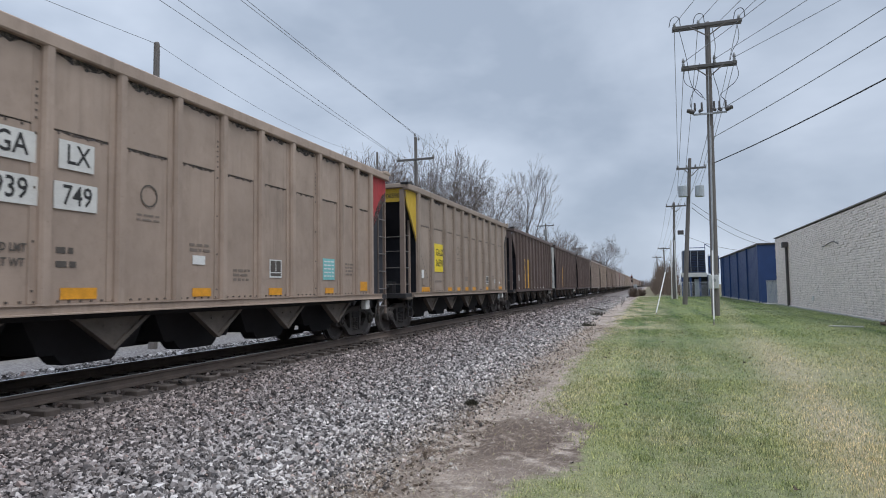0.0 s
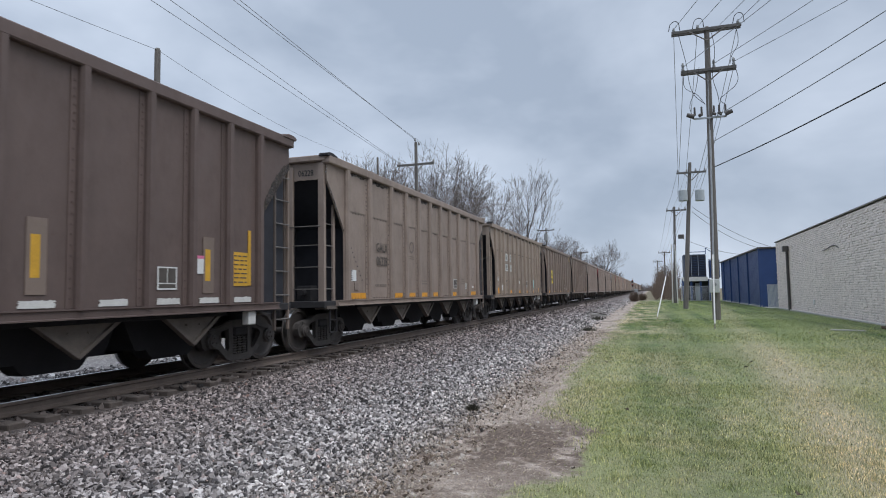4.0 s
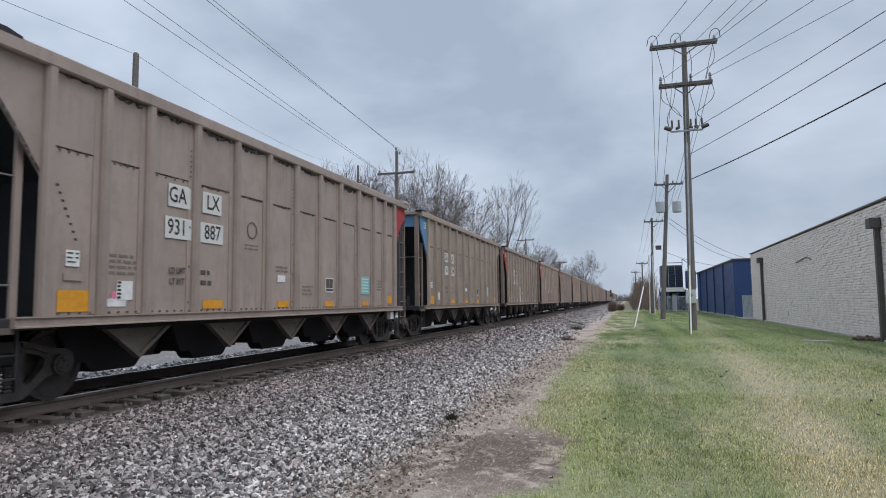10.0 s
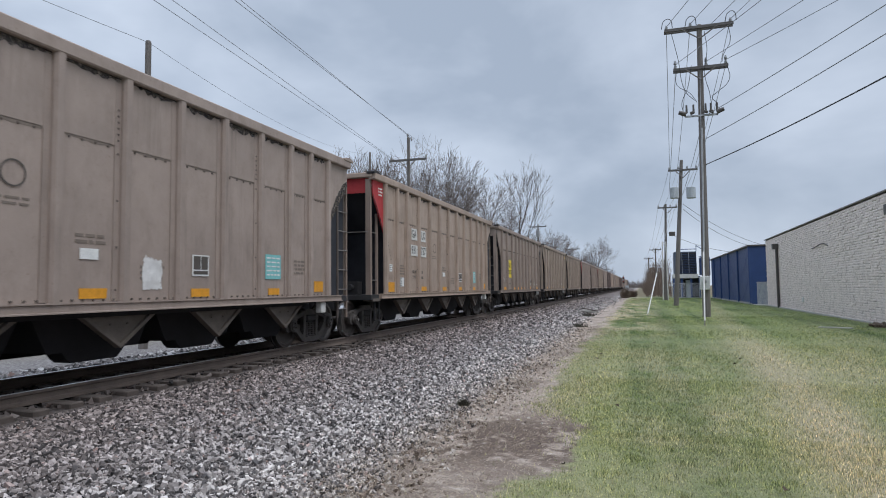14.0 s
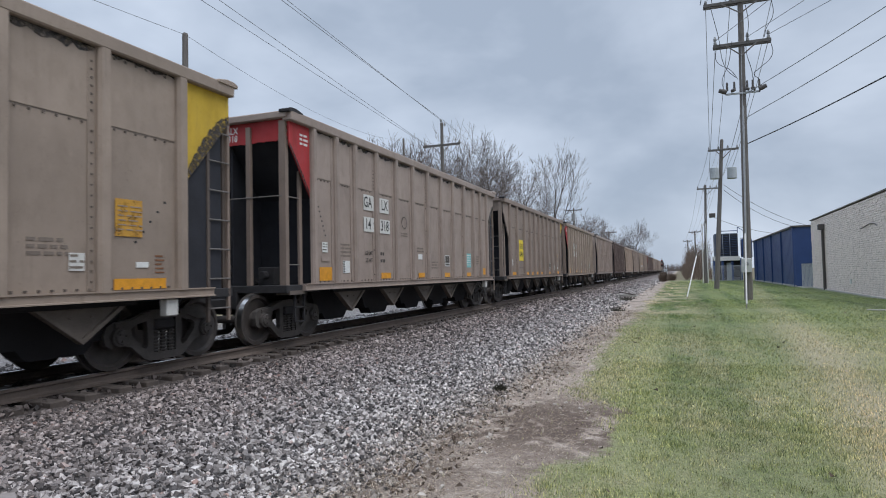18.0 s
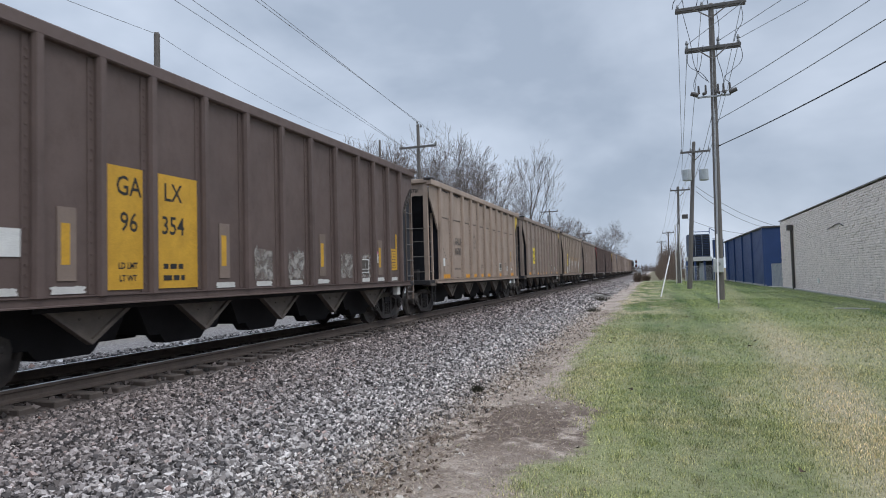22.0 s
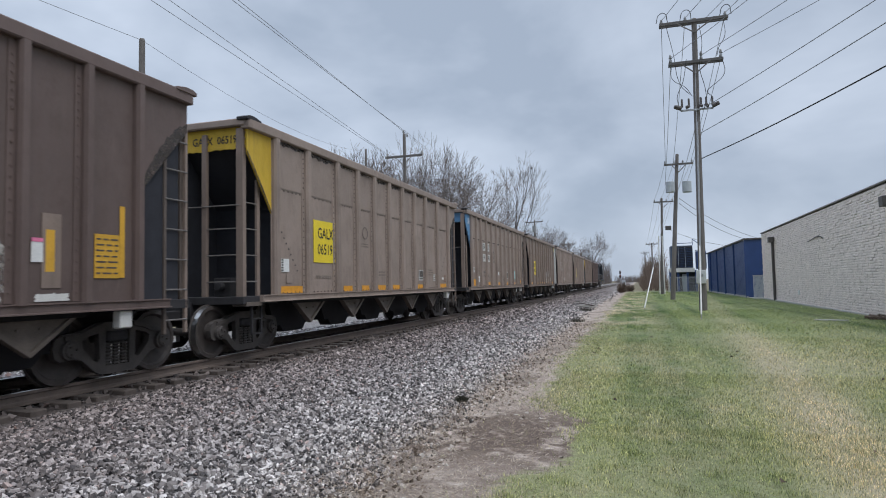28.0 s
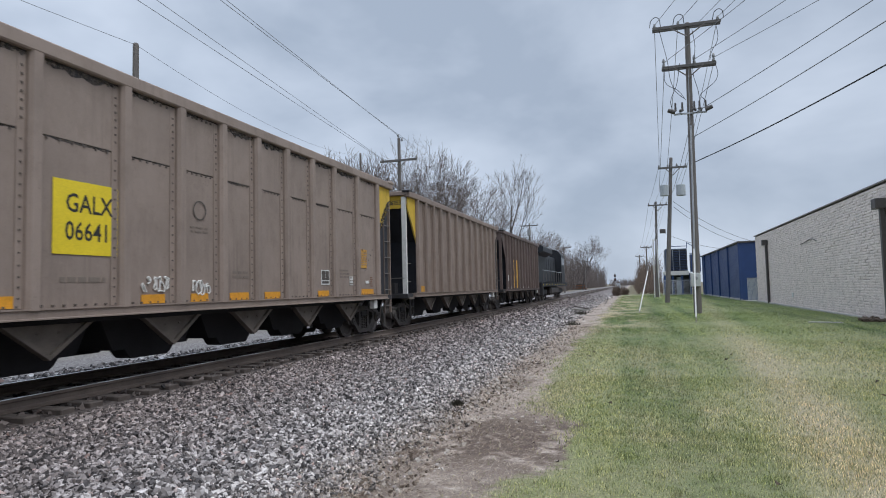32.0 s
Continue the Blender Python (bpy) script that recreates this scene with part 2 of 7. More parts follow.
M["mortar"] = surf("painted_mortar", (0.45, 0.39, 0.36), 0.2, 6.0, 45.0, 0.9)
M["concrete"] = surf("pale_concrete", (0.40, 0.385, 0.355), 0.2, 2.0, 40.0, 0.85)
M["bark"] = surf("grey_bark", (0.085, 0.072, 0.066), 0.3, 5.0, 40.0, 0.9)
M["twig"] = surf("brown_twigs", (0.150, 0.124, 0.114), 0.3, 0.6, 8.0, 0.9)
M["brush"] = surf("dead_brush", (0.155, 0.115, 0.09), 0.4, 0.7, 10.0, 0.95)
M["loco"] = surf("black_locomotive_paint", (0.007, 0.009, 0.014), 0.3, 3.0, 40.0, 0.6)
M["glass"] = surf("dark_cab_glass", (0.03, 0.035, 0.04), 0.1, 3.0, 40.0, 0.1, 0, 0.0)
M["rivet"] = surf("rusty_rivet", (0.105, 0.085, 0.073), 0.3, 9.0, 60.0, 0.85)
M["orange_worn"] = worn_spray("worn_orange_panel", (0.56, 0.30, 0.04), (0.48, 0.25, 0.05), 0.32, 0.50, 7.0)
M["soot"] = worn_spray("coal_soot", (0.050, 0.043, 0.040), (0.085, 0.070, 0.060), 0.34, 0.66, 16.0)
M["clod"] = surf("dark_earth", (0.13, 0.095, 0.07), 0.4, 9.0, 60.0, 0.95)
M["tie"] = surf("tarred_tie_wood", (0.088, 0.070, 0.060), 0.35, 6.0, 50.0, 0.9)
M["lamp_red"] = surf("red_signal_glass", (0.4, 0.02, 0.02), 0.1, 5.0, 40.0, 0.3)

# ---------------------------------------------------------------- mesh helpers


def bm_box(bm, lo, hi):
    m = Matrix.Translation([(a + b) / 2 for a, b in zip(lo, hi)]) @ Matrix.Diagonal([b - a for a, b in zip(lo, hi)] + [1])
    return bmesh.ops.create_cube(bm, size=1.0, matrix=m)["verts"]


def bm_rod(bm, a, b, r, r2=None, n=8):
    a, b = Vector(a), Vector(b)
    d = b - a
    m = Matrix.Translation((a + b) / 2) @ d.to_track_quat("Z", "Y").to_matrix().to_4x4()
    bmesh.ops.create_cone(bm, cap_ends=True, segments=n, radius1=r, radius2=r if r2 is None else r2, depth=d.length, matrix=m)


def bm_prism(bm, pts, axis, lo, hi):
    """Extrude a polygon of 2D points along an axis."""
    def at(p, w):
        q = list(p)
        q.insert(axis, w)
        return q
    a = [bm.verts.new(at(p, lo)) for p in pts]
    b = [bm.verts.new(at(p, hi)) for p in pts]
    bm.faces.new(a), bm.faces.new(b)
    for i in range(len(pts)):
        j = (i + 1) % len(pts)
        bm.faces.new((a[i], a[j], b[j], b[i]))


def bm_lathe(bm, profile, centre, axis="X", n=28):
    """Turn a profile of (along, radius) about an axis through centre."""
    rings = []
    for w, r in profile:
        ring = []
        for i in range(n):
            a = 2 * math.pi * i / n
            c, s = math.cos(a) * r, math.sin(a) * r
            p = (w, c, s) if axis == "X" else ((c, w, s) if axis == "Y" else (c, s, w))
            ring.append(bm.verts.new(Vector(centre) + Vector(p)))
        rings.append(ring)
    for r1, r2 in zip(rings, rings[1:]):
        for i in range(n):
            bm.faces.new((r1[i], r1[(i + 1) % n], r2[(i + 1) % n], r2[i]))
    bm.faces.new(rings[0]), bm.faces.new(rings[-1])


def to_mesh(name, bm, bevel=0.0):
    if bevel:
        bmesh.ops.bevel(bm, geom=bm.edges[:], offset=bevel, segments=1, affect="EDGES", clamp_overlap=True)
    bmesh.ops.recalc_face_normals(bm, faces=bm.faces)
    me = bpy.data.meshes.new(name)
    bm.to_mesh(me)
    bm.free()
    me.materials.append(None)
    return me


def place(name, me, mat, parent=None, at=(0, 0, 0), label="", rot=None):
    """One object on a mesh that may be shared; its material sits on the object."""
    ob = new(name, me)
    ob.material_slots[0].link = "OBJECT"
    ob.material_slots[0].material = mat
    ob.location = at
    if rot:
        ob.rotation_euler = [radians(a) for a in rot]
    if parent:
        ob.parent = parent
    return tagged(ob, label)


def part(name, bm, mat, parent, label="", bevel=0.0):
    return place(name, to_mesh(name, bm, bevel), mat, parent, label=label)


def box_mesh(name, lo, hi, bevel=0.0):
    bm = bmesh.new()
    bm_box(bm, lo, hi)
    return to_mesh(name, bm, bevel)


def smooth(me):
    for p in me.polygons:
        p.use_smooth = True
    return me


def from_arrays(name, verts, faces, mat):
    """A mesh from numpy arrays; faces all with the same number of corners."""
    me = bpy.data.meshes.new(name)
    k = faces.shape[1]
    me.vertices.add(len(verts))
    me.vertices.foreach_set("co", verts.astype(np.float32).ravel())
    me.loops.add(faces.size)
    me.loops.foreach_set("vertex_index", faces.astype(np.int32).ravel())
    me.polygons.add(len(faces))
    me.polygons.foreach_set("loop_start", np.arange(0, faces.size, k, dtype=np.int32))
    me.polygons.foreach_set("use_smooth", np.zeros(len(faces), bool))
    me.update()
    me.materials.append(mat)
    return me


def empty(name, at=(0, 0, 0)):
    ob = new(name)
    ob.empty_display_size = 0.3
    ob.location = at
    return ob


def lettering(text, size, parent, at, mat, facing="side", spacing=1.0, align="CENTER"):
    cu = bpy.data.curves.new("lettering", "FONT")
    cu.body, cu.size, cu.align_x, cu.align_y = text, size, align, "CENTER"
    cu.space_character, cu.resolution_u, cu.offset = spacing, 2, 0.004
    cu.materials.append(mat)
    ob = new("lettering", cu)
    ob.rotation_euler = (radians(90), 0, radians(90 if facing == "side" else 0))
    ob.location, ob.scale = at, (0.84, 1, 1)
    ob.parent = parent
    return ob


# ---------------------------------------------------------------- ground and track
LAWN_Z, TRACK_X = -0.22, -8.70
TRACK_FROM, TRACK_TO = -640.0, 900.0


def ground_height(x, y):
    """Lawn, a shallow dip beside the ballast, the ballast bed, and the land beyond it."""
    if x > -2.0:
        return LAWN_Z + 0.02 * noise.noise(Vector((x * 0.3, y * 0.3, 0)))
    if x > -7.0:
        f = (x + 7.0) / 5.0
        return -0.245 * (1 - f) + (LAWN_Z - 0.04) * f + 0.012 * noise.noise(Vector((x, y, 3)))
    if x > -7.45:
        return -0.245
    if x > -10.5:
        return -0.215
    if x > -13.5:
        f = (x + 13.5) / 3.0
        return -0.215 * f - 0.45 * (1 - f)
    return -0.45 - 0.05 * noise.noise(Vector((x * 0.1, y * 0.1, 5)))


# tint of the stones across the bed, from ten metres west of its foot: oil and the train's shade painted between the
# rails, rust-dusted shoulder, pale fines at the foot
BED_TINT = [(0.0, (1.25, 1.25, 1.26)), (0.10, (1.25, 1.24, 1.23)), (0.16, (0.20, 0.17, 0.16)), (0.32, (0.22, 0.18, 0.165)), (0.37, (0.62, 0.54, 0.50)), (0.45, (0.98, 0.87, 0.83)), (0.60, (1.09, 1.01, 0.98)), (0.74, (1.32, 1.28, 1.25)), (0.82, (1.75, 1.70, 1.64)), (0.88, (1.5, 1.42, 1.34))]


def lawn_colour(m, v, x, y):
    """Mown green, straw patches and worn drifts along the mower's way; the ground and the blades share it."""
    g_fine = m.noise(v, 55.0, 5.0, 0.7)
    grass = m.ramp(g_fine, [(0.28, (0.098, 0.117, 0.050)), (0.55, (0.232, 0.265, 0.126)), (0.78, (0.40, 0.425, 0.245))])
    straw = m.ramp(g_fine, [(0.28, (0.24, 0.20, 0.135)), (0.55, (0.46, 0.395, 0.285)), (0.8, (0.62, 0.55, 0.42))])
    vs = m.coords((1.0, 0.22, 1.0))
    drift = m.noise(vs, 0.55, 4.0, 0.6)
    blot = m.noise(v, 1.4, 4.0, 0.6)
    lane = m.math("ABSOLUTE", m.math("SUBTRACT", m.math("SUBTRACT", x, 1.33), m.math("MULTIPLY", y, 0.073)))
    lane_f = m.ramp(m.math("ADD", lane, m.math("MULTIPLY", m.math("SUBTRACT", blot, 0.5), 0.9)), [(0.10, (0.85, 0.85, 0.85)), (0.75, (0, 0, 0))])
    sfac = m.ramp(m.math("ADD", m.math("MULTIPLY", drift, 0.65), m.math("MULTIPLY", blot, 0.4)), [(0.45, (0.10, 0.10, 0.10)), (0.64, (0.62, 0.62, 0.62))])
    near = m.ramp(m.math("MULTIPLY", y, 0.05), [(0.7, (1, 1, 1)), (1.0, (0.35, 0.35, 0.35))])
    # worn pale patches where the lawn runs out by the guy anchor
    worn = m.math("MULTIPLY", m.ramp(m.math("MULTIPLY", m.math("SUBTRACT", 3.0, x), 0.2), [(0.3, (0, 0, 0)), (0.75, (1, 1, 1))]),
                  m.ramp(m.math("MULTIPLY", y, 0.02), [(0.36, (0, 0, 0)), (0.5, (1, 1, 1)), (0.9, (1, 1, 1))]))
    worn = m.math("MULTIPLY", worn, m.ramp(m.noise(m.coords((0.8, 0.3, 1.0)), 1.3, 4.0, 0.6), [(0.46, (0, 0, 0)), (0.56, (1, 1, 1))]))
    fac = m.math("MULTIPLY", m.math("ADD", sfac, m.math("MULTIPLY", lane_f, 0.9)), near)
    # the mower's stripes
    stripe = m.noise(m.coords((1.0, 0.035, 1.0)), 1.15, 2.0, 0.5)
    grass = m.mix(1.0, grass, m.ramp(stripe, [(0.38, (0.55, 0.68, 0.48)), (0.60, (1.26, 1.17, 1.18))]), "MULTIPLY")
    thin = m.noise(v, 6.0, 5.0, 0.7)
    grass = m.mix(m.ramp(thin, [(0.56, (0, 0, 0)), (0.72, (0.45, 0.45, 0.45))]), grass, (0.13, 0.105, 0.06))
    # darker, greener turf towards the poles
    far_turf = m.ramp(m.math("MULTIPLY", y, 0.02), [(0.26, (1.0, 1.0, 1.0)), (0.60, (0.66, 0.78, 0.58))])
    grass = m.mix(1.0, grass, far_turf, "MULTIPLY")
    return m.mix(worn, m.mix(fac, grass, straw), straw), g_fine


def build_ground():
    xs = [-4000, -1200, -400, -150, -70, -40, -28, -20, -16, -13.5, -12.5, -11.5, -10.5, -9.9, -9.4, -8.7, -8.0, -7.4, -7.0, -6.0, -5.0, -4.0, -3.0, -2.5, -2.0,
          -1.5, -1.0, -0.4, 0.4, 1.2, 2, 3, 4, 5, 6, 7, 8, 10, 14, 20, 40, 90, 300, 1200, 4000]
    ys = [-4000, -1500, -640, -300, -120, -60, -30, -15, -8] + [i * 1.0 for i in range(-4, 60)] + [64, 70, 78, 88, 100, 120, 150, 200, 300, 500, 900, 1800, 4500]
    verts = np.array([(x, y, ground_height(x, y)) for y in ys for x in xs])
    nx = len(xs)
    faces = np.array([(j * nx + i, j * nx + i + 1, (j + 1) * nx + i + 1, (j + 1) * nx + i)
                      for j in range(len(ys) - 1) for i in range(nx - 1)])
    m = Nodes("ground_lawn_dirt_gravel")
    v = m.coords()
    sep = m.t.nodes.new("ShaderNodeSeparateXYZ")
    m.link(v, sep.inputs[0])
    x, y = sep.outputs[0], sep.outputs[1]
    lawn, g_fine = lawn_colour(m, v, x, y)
    # bare earth with dry litter
    d_n = m.noise(v, 9.0, 6.0, 0.7)
    dirt = m.ramp(d_n, [(0.3, (0.25, 0.195, 0.156)), (0.55, (0.43, 0.355, 0.298)), (0.75, (0.62, 0.545, 0.47))])
    dark = m.noise(v, 0.8, 4.0, 0.6)
    dirt = m.mix(m.ramp(dark, [(0.50, (0, 0, 0)), (0.64, (0.7, 0.7, 0.7))]), dirt, (0.11, 0.08, 0.06))
    grit = m.noise(v, 70.0, 4.0, 0.7)
    dirt = m.mix(1.0, dirt, m.ramp(grit, [(0.34, (0.62, 0.60, 0.58)), (0.52, (1.0, 1.0, 1.0)), (0.68, (1.3, 1.3, 1.3))]), "MULTIPLY")
    # ballast: stones of mixed grey under the loose ones
    vo = m.n("ShaderNodeTexVoronoi", Scale=22.0)
    m.link(v, vo.inputs["Vector"])
    gcol = m.ramp(m.math("MULTIPLY", vo.outputs["Distance"], 1.0), [(0.05, (0.19, 0.175, 0.168)), (0.5, (0.10, 0.09, 0.086)), (0.9, (0.035, 0.03, 0.028))])
    tint = m.n("ShaderNodeSeparateColor")
    m.link(vo.outputs["Color"], tint.inputs[0])
    gcol = m.mix(0.6, gcol, m.ramp(tint.outputs[0], [(0.1, (0.08, 0.074, 0.074)), (0.5, (0.16, 0.145, 0.138)), (0.9, (0.31, 0.295, 0.285))]), "MIX")
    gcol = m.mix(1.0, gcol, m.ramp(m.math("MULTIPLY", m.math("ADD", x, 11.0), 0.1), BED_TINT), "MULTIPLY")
    # zones across the strip, with ragged edges that drift with distance
    e1 = m.math("MULTIPLY", m.math("SUBTRACT", m.noise(v, 1.1, 5.0, 0.65), 0.5), 1.5)
    e2 = m.math("MULTIPLY", m.math("SUBTRACT", m.noise(v, 2.3, 4.0, 0.6), 0.5), 0.8)
    away = m.math("MINIMUM", y, 42.0)
    d = m.math("MULTIPLY", m.math("SUBTRACT", y, 6.4), 0.85)
    d2 = m.math("MULTIPLY", d, d)
    bare = m.math("DIVIDE", 1.0, m.math("ADD", m.math("MULTIPLY", d2, d2), 1.0))
    dirt = m.mix(m.math("MULTIPLY", bare, m.ramp(m.noise(v, 2.6, 5.0, 0.65), [(0.42, (0, 0, 0)), (0.50, (1.0, 1.0, 1.0))])), dirt, (0.118, 0.083, 0.064))
    lawn_edge = m.math("SUBTRACT", m.math("ADD", x, m.math("ADD", m.math("MULTIPLY", m.math("MINIMUM", y, 14.0), 0.040), 0.93)), m.math("MULTIPLY", bare, 0.55))
    lawn_f = m.ramp(m.math("ADD", lawn_edge, e1), [(0.0, (0, 0, 0)), (0.12, (1, 1, 1))])
    grav_edge = m.math("ADD", x, m.math("ADD", m.math("MULTIPLY", away, 0.011), 2.40))
    dirt_f = m.ramp(m.math("ADD", grav_edge, e2), [(0.0, (0, 0, 0)), (0.35, (1, 1, 1))])
    strip = m.mix(dirt_f, gcol, dirt)
    # lawn ground dimmed in colour for the shade among the blades
    strip = m.mix(lawn_f, strip, m.mix(1.0, lawn, (0.84, 0.85, 0.80), "MULTIPLY"))
    # land west of the line: gravel, then rough dead grass under the trees
    far_f = m.ramp(m.math("MULTIPLY", m.math("ADD", x, 15.0), -0.2), [(0.0, (0, 0, 0)), (1.0, (1, 1, 1))])
    rough_land = m.ramp(m.noise(v, 0.7, 5.0, 0.6), [(0.35, (0.10, 0.085, 0.05)), (0.65, (0.20, 0.165, 0.10))])
    col = m.mix(far_f, strip, rough_land)
    far_y = m.ramp(m.math("MULTIPLY", m.math("SUBTRACT", y, 84.0), 0.05), [(0.0, (0, 0, 0)), (1.0, (1, 1, 1))])
    east = m.ramp(m.math("ADD", x, 2.0), [(0.0, (0, 0, 0)), (1.0, (1, 1, 1))])
    col = m.mix(m.math("MULTIPLY", far_y, east), col, rough_land)
    hgt = m.math("ADD", m.math("MULTIPLY", vo.outputs["Distance"], -0.8), m.math("MULTIPLY", g_fine, 0.8))
    mat = m.done(col, 0.95, 0.0, hgt, 0.6, 0.03)
    ob = new("ground", from_arrays("ground", verts, faces, mat))
    tagged(ob, "mown lawn, bare earth strip and grey ballast bed beside the track", "ground", kind="structure")


build_ground()


def build_rails():
    prof = [(-0.076, -0.175), (0.076, -0.175), (0.076, -0.163), (0.02, -0.145), (0.009, -0.12), (0.009, -0.05), (0.036, -0.038), (0.036, -0.006),
            (0.03, 0.0), (-0.03, 0.0), (-0.036, -0.006), (-0.036, -0.038), (-0.009, -0.05), (-0.009, -0.12), (-0.02, -0.145), (-0.076, -0.163)]
    for side in (-1, 1):
        x = TRACK_X + side * 0.755
        bm = bmesh.new()
        bm_prism(bm, [(x + a, b) for a, b in prof], 1, TRACK_FROM, TRACK_TO)
        rail = part("rail", bm, M["rail_side"], None)
        tagged(rail, "rusty brown steel running rail spiked to the ties", "rail", "rails of the track")
        bm = bmesh.new()
        bm_box(bm, (x - 0.028, TRACK_FROM, -0.001), (x + 0.028, TRACK_TO, 0.003))
        part("rail_head", bm, M["tread"], rail, "bright polished running surface")


build_rails()


def build_ties():
    me = box_mesh("tie", (-1.30, -0.115, -0.17), (1.30, 0.115, 0.0), 0.012)
    rest = bmesh.new()
    rng = random.Random(4)
    for i in range(-60, 700):
        y = i * 0.52
        if 0 <= i < 150:
            ob = place("tie", me, M["tie"], None, (TRACK_X + rng.uniform(-0.05, 0.05), y, -0.172), rot=(0, 0, rng.uniform(-1.2, 1.2)))
            tagged(ob, "dark tarred wooden tie bedded in the ballast", "railroad tie", "ties of the track")
        else:
            bm_box(rest, (TRACK_X - 1.3, y - 0.115, -0.34), (TRACK_X + 1.3, y + 0.115, -0.172))
    ob = part("distant_ties", rest, M["tie"], None)
    tagged(ob, "dark wooden ties further along the track", "railroad ties", kind="stuff")
    plate = box_mesh("tie_plate", (-0.14, -0.09, 0), (0.14, 0.09, 0.012))
    for i in range(0, 60):
        ob = place("tie_plate", plate, M["rail_side"], None, (TRACK_X + 0.755, i * 0.52, -0.186))
        tagged(ob, "rusty steel plate under the rail", "tie plate", "tie plates under the rail")


build_ties()

# ---------------------------------------------------------------- the train
PITCH, FIRST_Y, BODY, LEAD = 16.18, 17.98, 14.88, 0.25
# side posts of the three builds of car: riveted, welded, and the dark slim-posted one
POSTS = {"riveted": [1.28, 2.60, 4.08, 5.28, 6.40, 7.52, 8.64, 9.78, 10.92, 12.30, 13.70],
         "welded": [1.13, 2.06, 2.93, 4.05, 5.22, 6.36, 7.50, 8.64, 9.78, 10.92, 12.03, 12.88, 13.72],
         "slim": [1.14, 2.06, 3.00, 3.93, 5.10, 6.25, 7.42, 8.56, 9.71, 10.89, 11.84, 12.79, 13.72]}
CAR = {}


def fill_plate(bm, loops, x0, x1):
    """A flat casting in the y-z plane with holes: loops are the outline and then the openings."""
    edges = []
    for pts in loops:
        vs = [bm.verts.new((x0, a, b)) for a, b in pts]
        edges += [bm.edges.new((vs[i], vs[(i + 1) % len(vs)])) for i in range(len(vs))]
    faces = [g for g in bmesh.ops.triangle_fill(bm, edges=edges, use_beauty=True)["geom"] if isinstance(g, bmesh.types.BMFace)]
    made = bmesh.ops.extrude_face_region(bm, geom=faces)["geom"]
    bmesh.ops.translate(bm, verts=[g for g in made if isinstance(g, bmesh.types.BMVert)], vec=(x1 - x0, 0, 0))


def car_meshes():
    """The meshes that all hopper cars share; a car's own space starts at its leading end, on the track's middle, at rail level."""
    C = CAR
    C["side_sheet"] = box_mesh("side_sheet", (-0.012, 1.16, 1.16), (0.012, BODY - 1.04, 4.46))
    for nm, y0, y1 in (("corner_lead", LEAD + 0.07, 1.16), ("corner_trail", BODY - 0.04, BODY - 1.04)):
        bm = bmesh.new()
        bm_prism(bm, [(y0, 4.46), (y1, 4.46), (y1, 2.86), (y0, 3.98)], 0, -0.012, 0.012)
        C[nm] = to_mesh(nm, bm)
    rs = random.Random(77)
    for nm, y0, y1, deep in (("soot_lead", LEAD + 0.07, 1.16, 0.06), ("soot_trail", BODY - 0.04, BODY - 1.04, 0.30)):
        n = 26
        edge = [(y0 + (y1 - y0) * i / n, 3.98 - 1.12 * i / n) for i in range(n + 1)]
        rough = [(a, b + 0.03 + deep * (0.35 + 0.65 * math.sin(math.pi * i / n)) * rs.uniform(0.85, 1.1)) for i, (a, b) in enumerate(edge)]
        bm = bmesh.new()
        bm_prism(bm, edge + rough[::-1], 0, 0.0, 0.003)
        C[nm] = to_mesh("soot_edge", bm)
    C["top_chord"] = box_mesh("top_chord", (-0.11, LEAD, 4.44), (0.11, BODY, 4.64), 0.02)
    C["end_chord"] = box_mesh("end_chord", (-1.51, -0.03, 4.50), (1.51, 0.12, 4.645), 0.02)
    bm = bmesh.new()
    bm_prism(bm, [(-0.06, 4.60), (-0.07, 4.66), (0.02, 4.695), (0.20, 4.70), (0.42, 4.655), (0.42, 4.60)], 0, -0.14, 0.12)
    C["corner_cap"] = to_mesh("corner_cap", bm, 0.012)
    for nm, w, d in (("post", 0.105, 0.105), ("post_welded", 0.085, 0.10), ("post_slim", 0.075, 0.12)):
        bm = bmesh.new()
        bm_prism(bm, [(0.0, -w), (d * 0.55, -w * 0.95), (d, -w * 0.62), (d, w * 0.62), (d * 0.55, w * 0.95), (0.0, w)], 2, 1.17, 4.45)
        C[nm] = to_mesh("post", bm)
    # the far side of each build: sheet and posts pressed as one
    for nm, rows in POSTS.items():
        bm = bmesh.new()
        bm_box(bm, (-0.012, 1.16, 1.16), (0.012, BODY - 1.04, 4.46))
        for y in rows:
            bm_prism(bm, [(-0.012, y - 0.1), (-0.11, y - 0.07), (-0.11, y + 0.07), (-0.012, y + 0.1)], 2, 1.17, 4.45)
        C["far_" + nm] = to_mesh("side_sheet", bm)
    bm = bmesh.new()
    bm_box(bm, (0, -0.055, 1.2), (0.014, 0.055, 4.42))
    C["batten"] = to_mesh("batten", bm)
    rngv = random.Random(2)
    bm = bmesh.new()
    for i in range(15):
        z = 1.30 + i * 0.142 + rngv.uniform(-0.01, 0.01)
        bm_box(bm, (0.012, -0.011, z), (0.025, 0.011, z + 0.023))
    for i in range(7):
        z = 3.56 + i * 0.11
        bm_box(bm, (0.012, -0.012, z), (0.026, 0.012, z + 0.028))
    C["rivets_heavy"] = to_mesh("rivet_strip", bm)
    bm = bmesh.new()
    for i in range(6):
        z = 3.50 + i * 0.09
        bm_box(bm, (0.012, -0.012, z), (0.024, 0.012, z + 0.026))
    for z in (1.34, 1.95, 2.62, 3.30):
        bm_box(bm, (0.012, -0.012, z), (0.024, 0.012, z + 0.03))
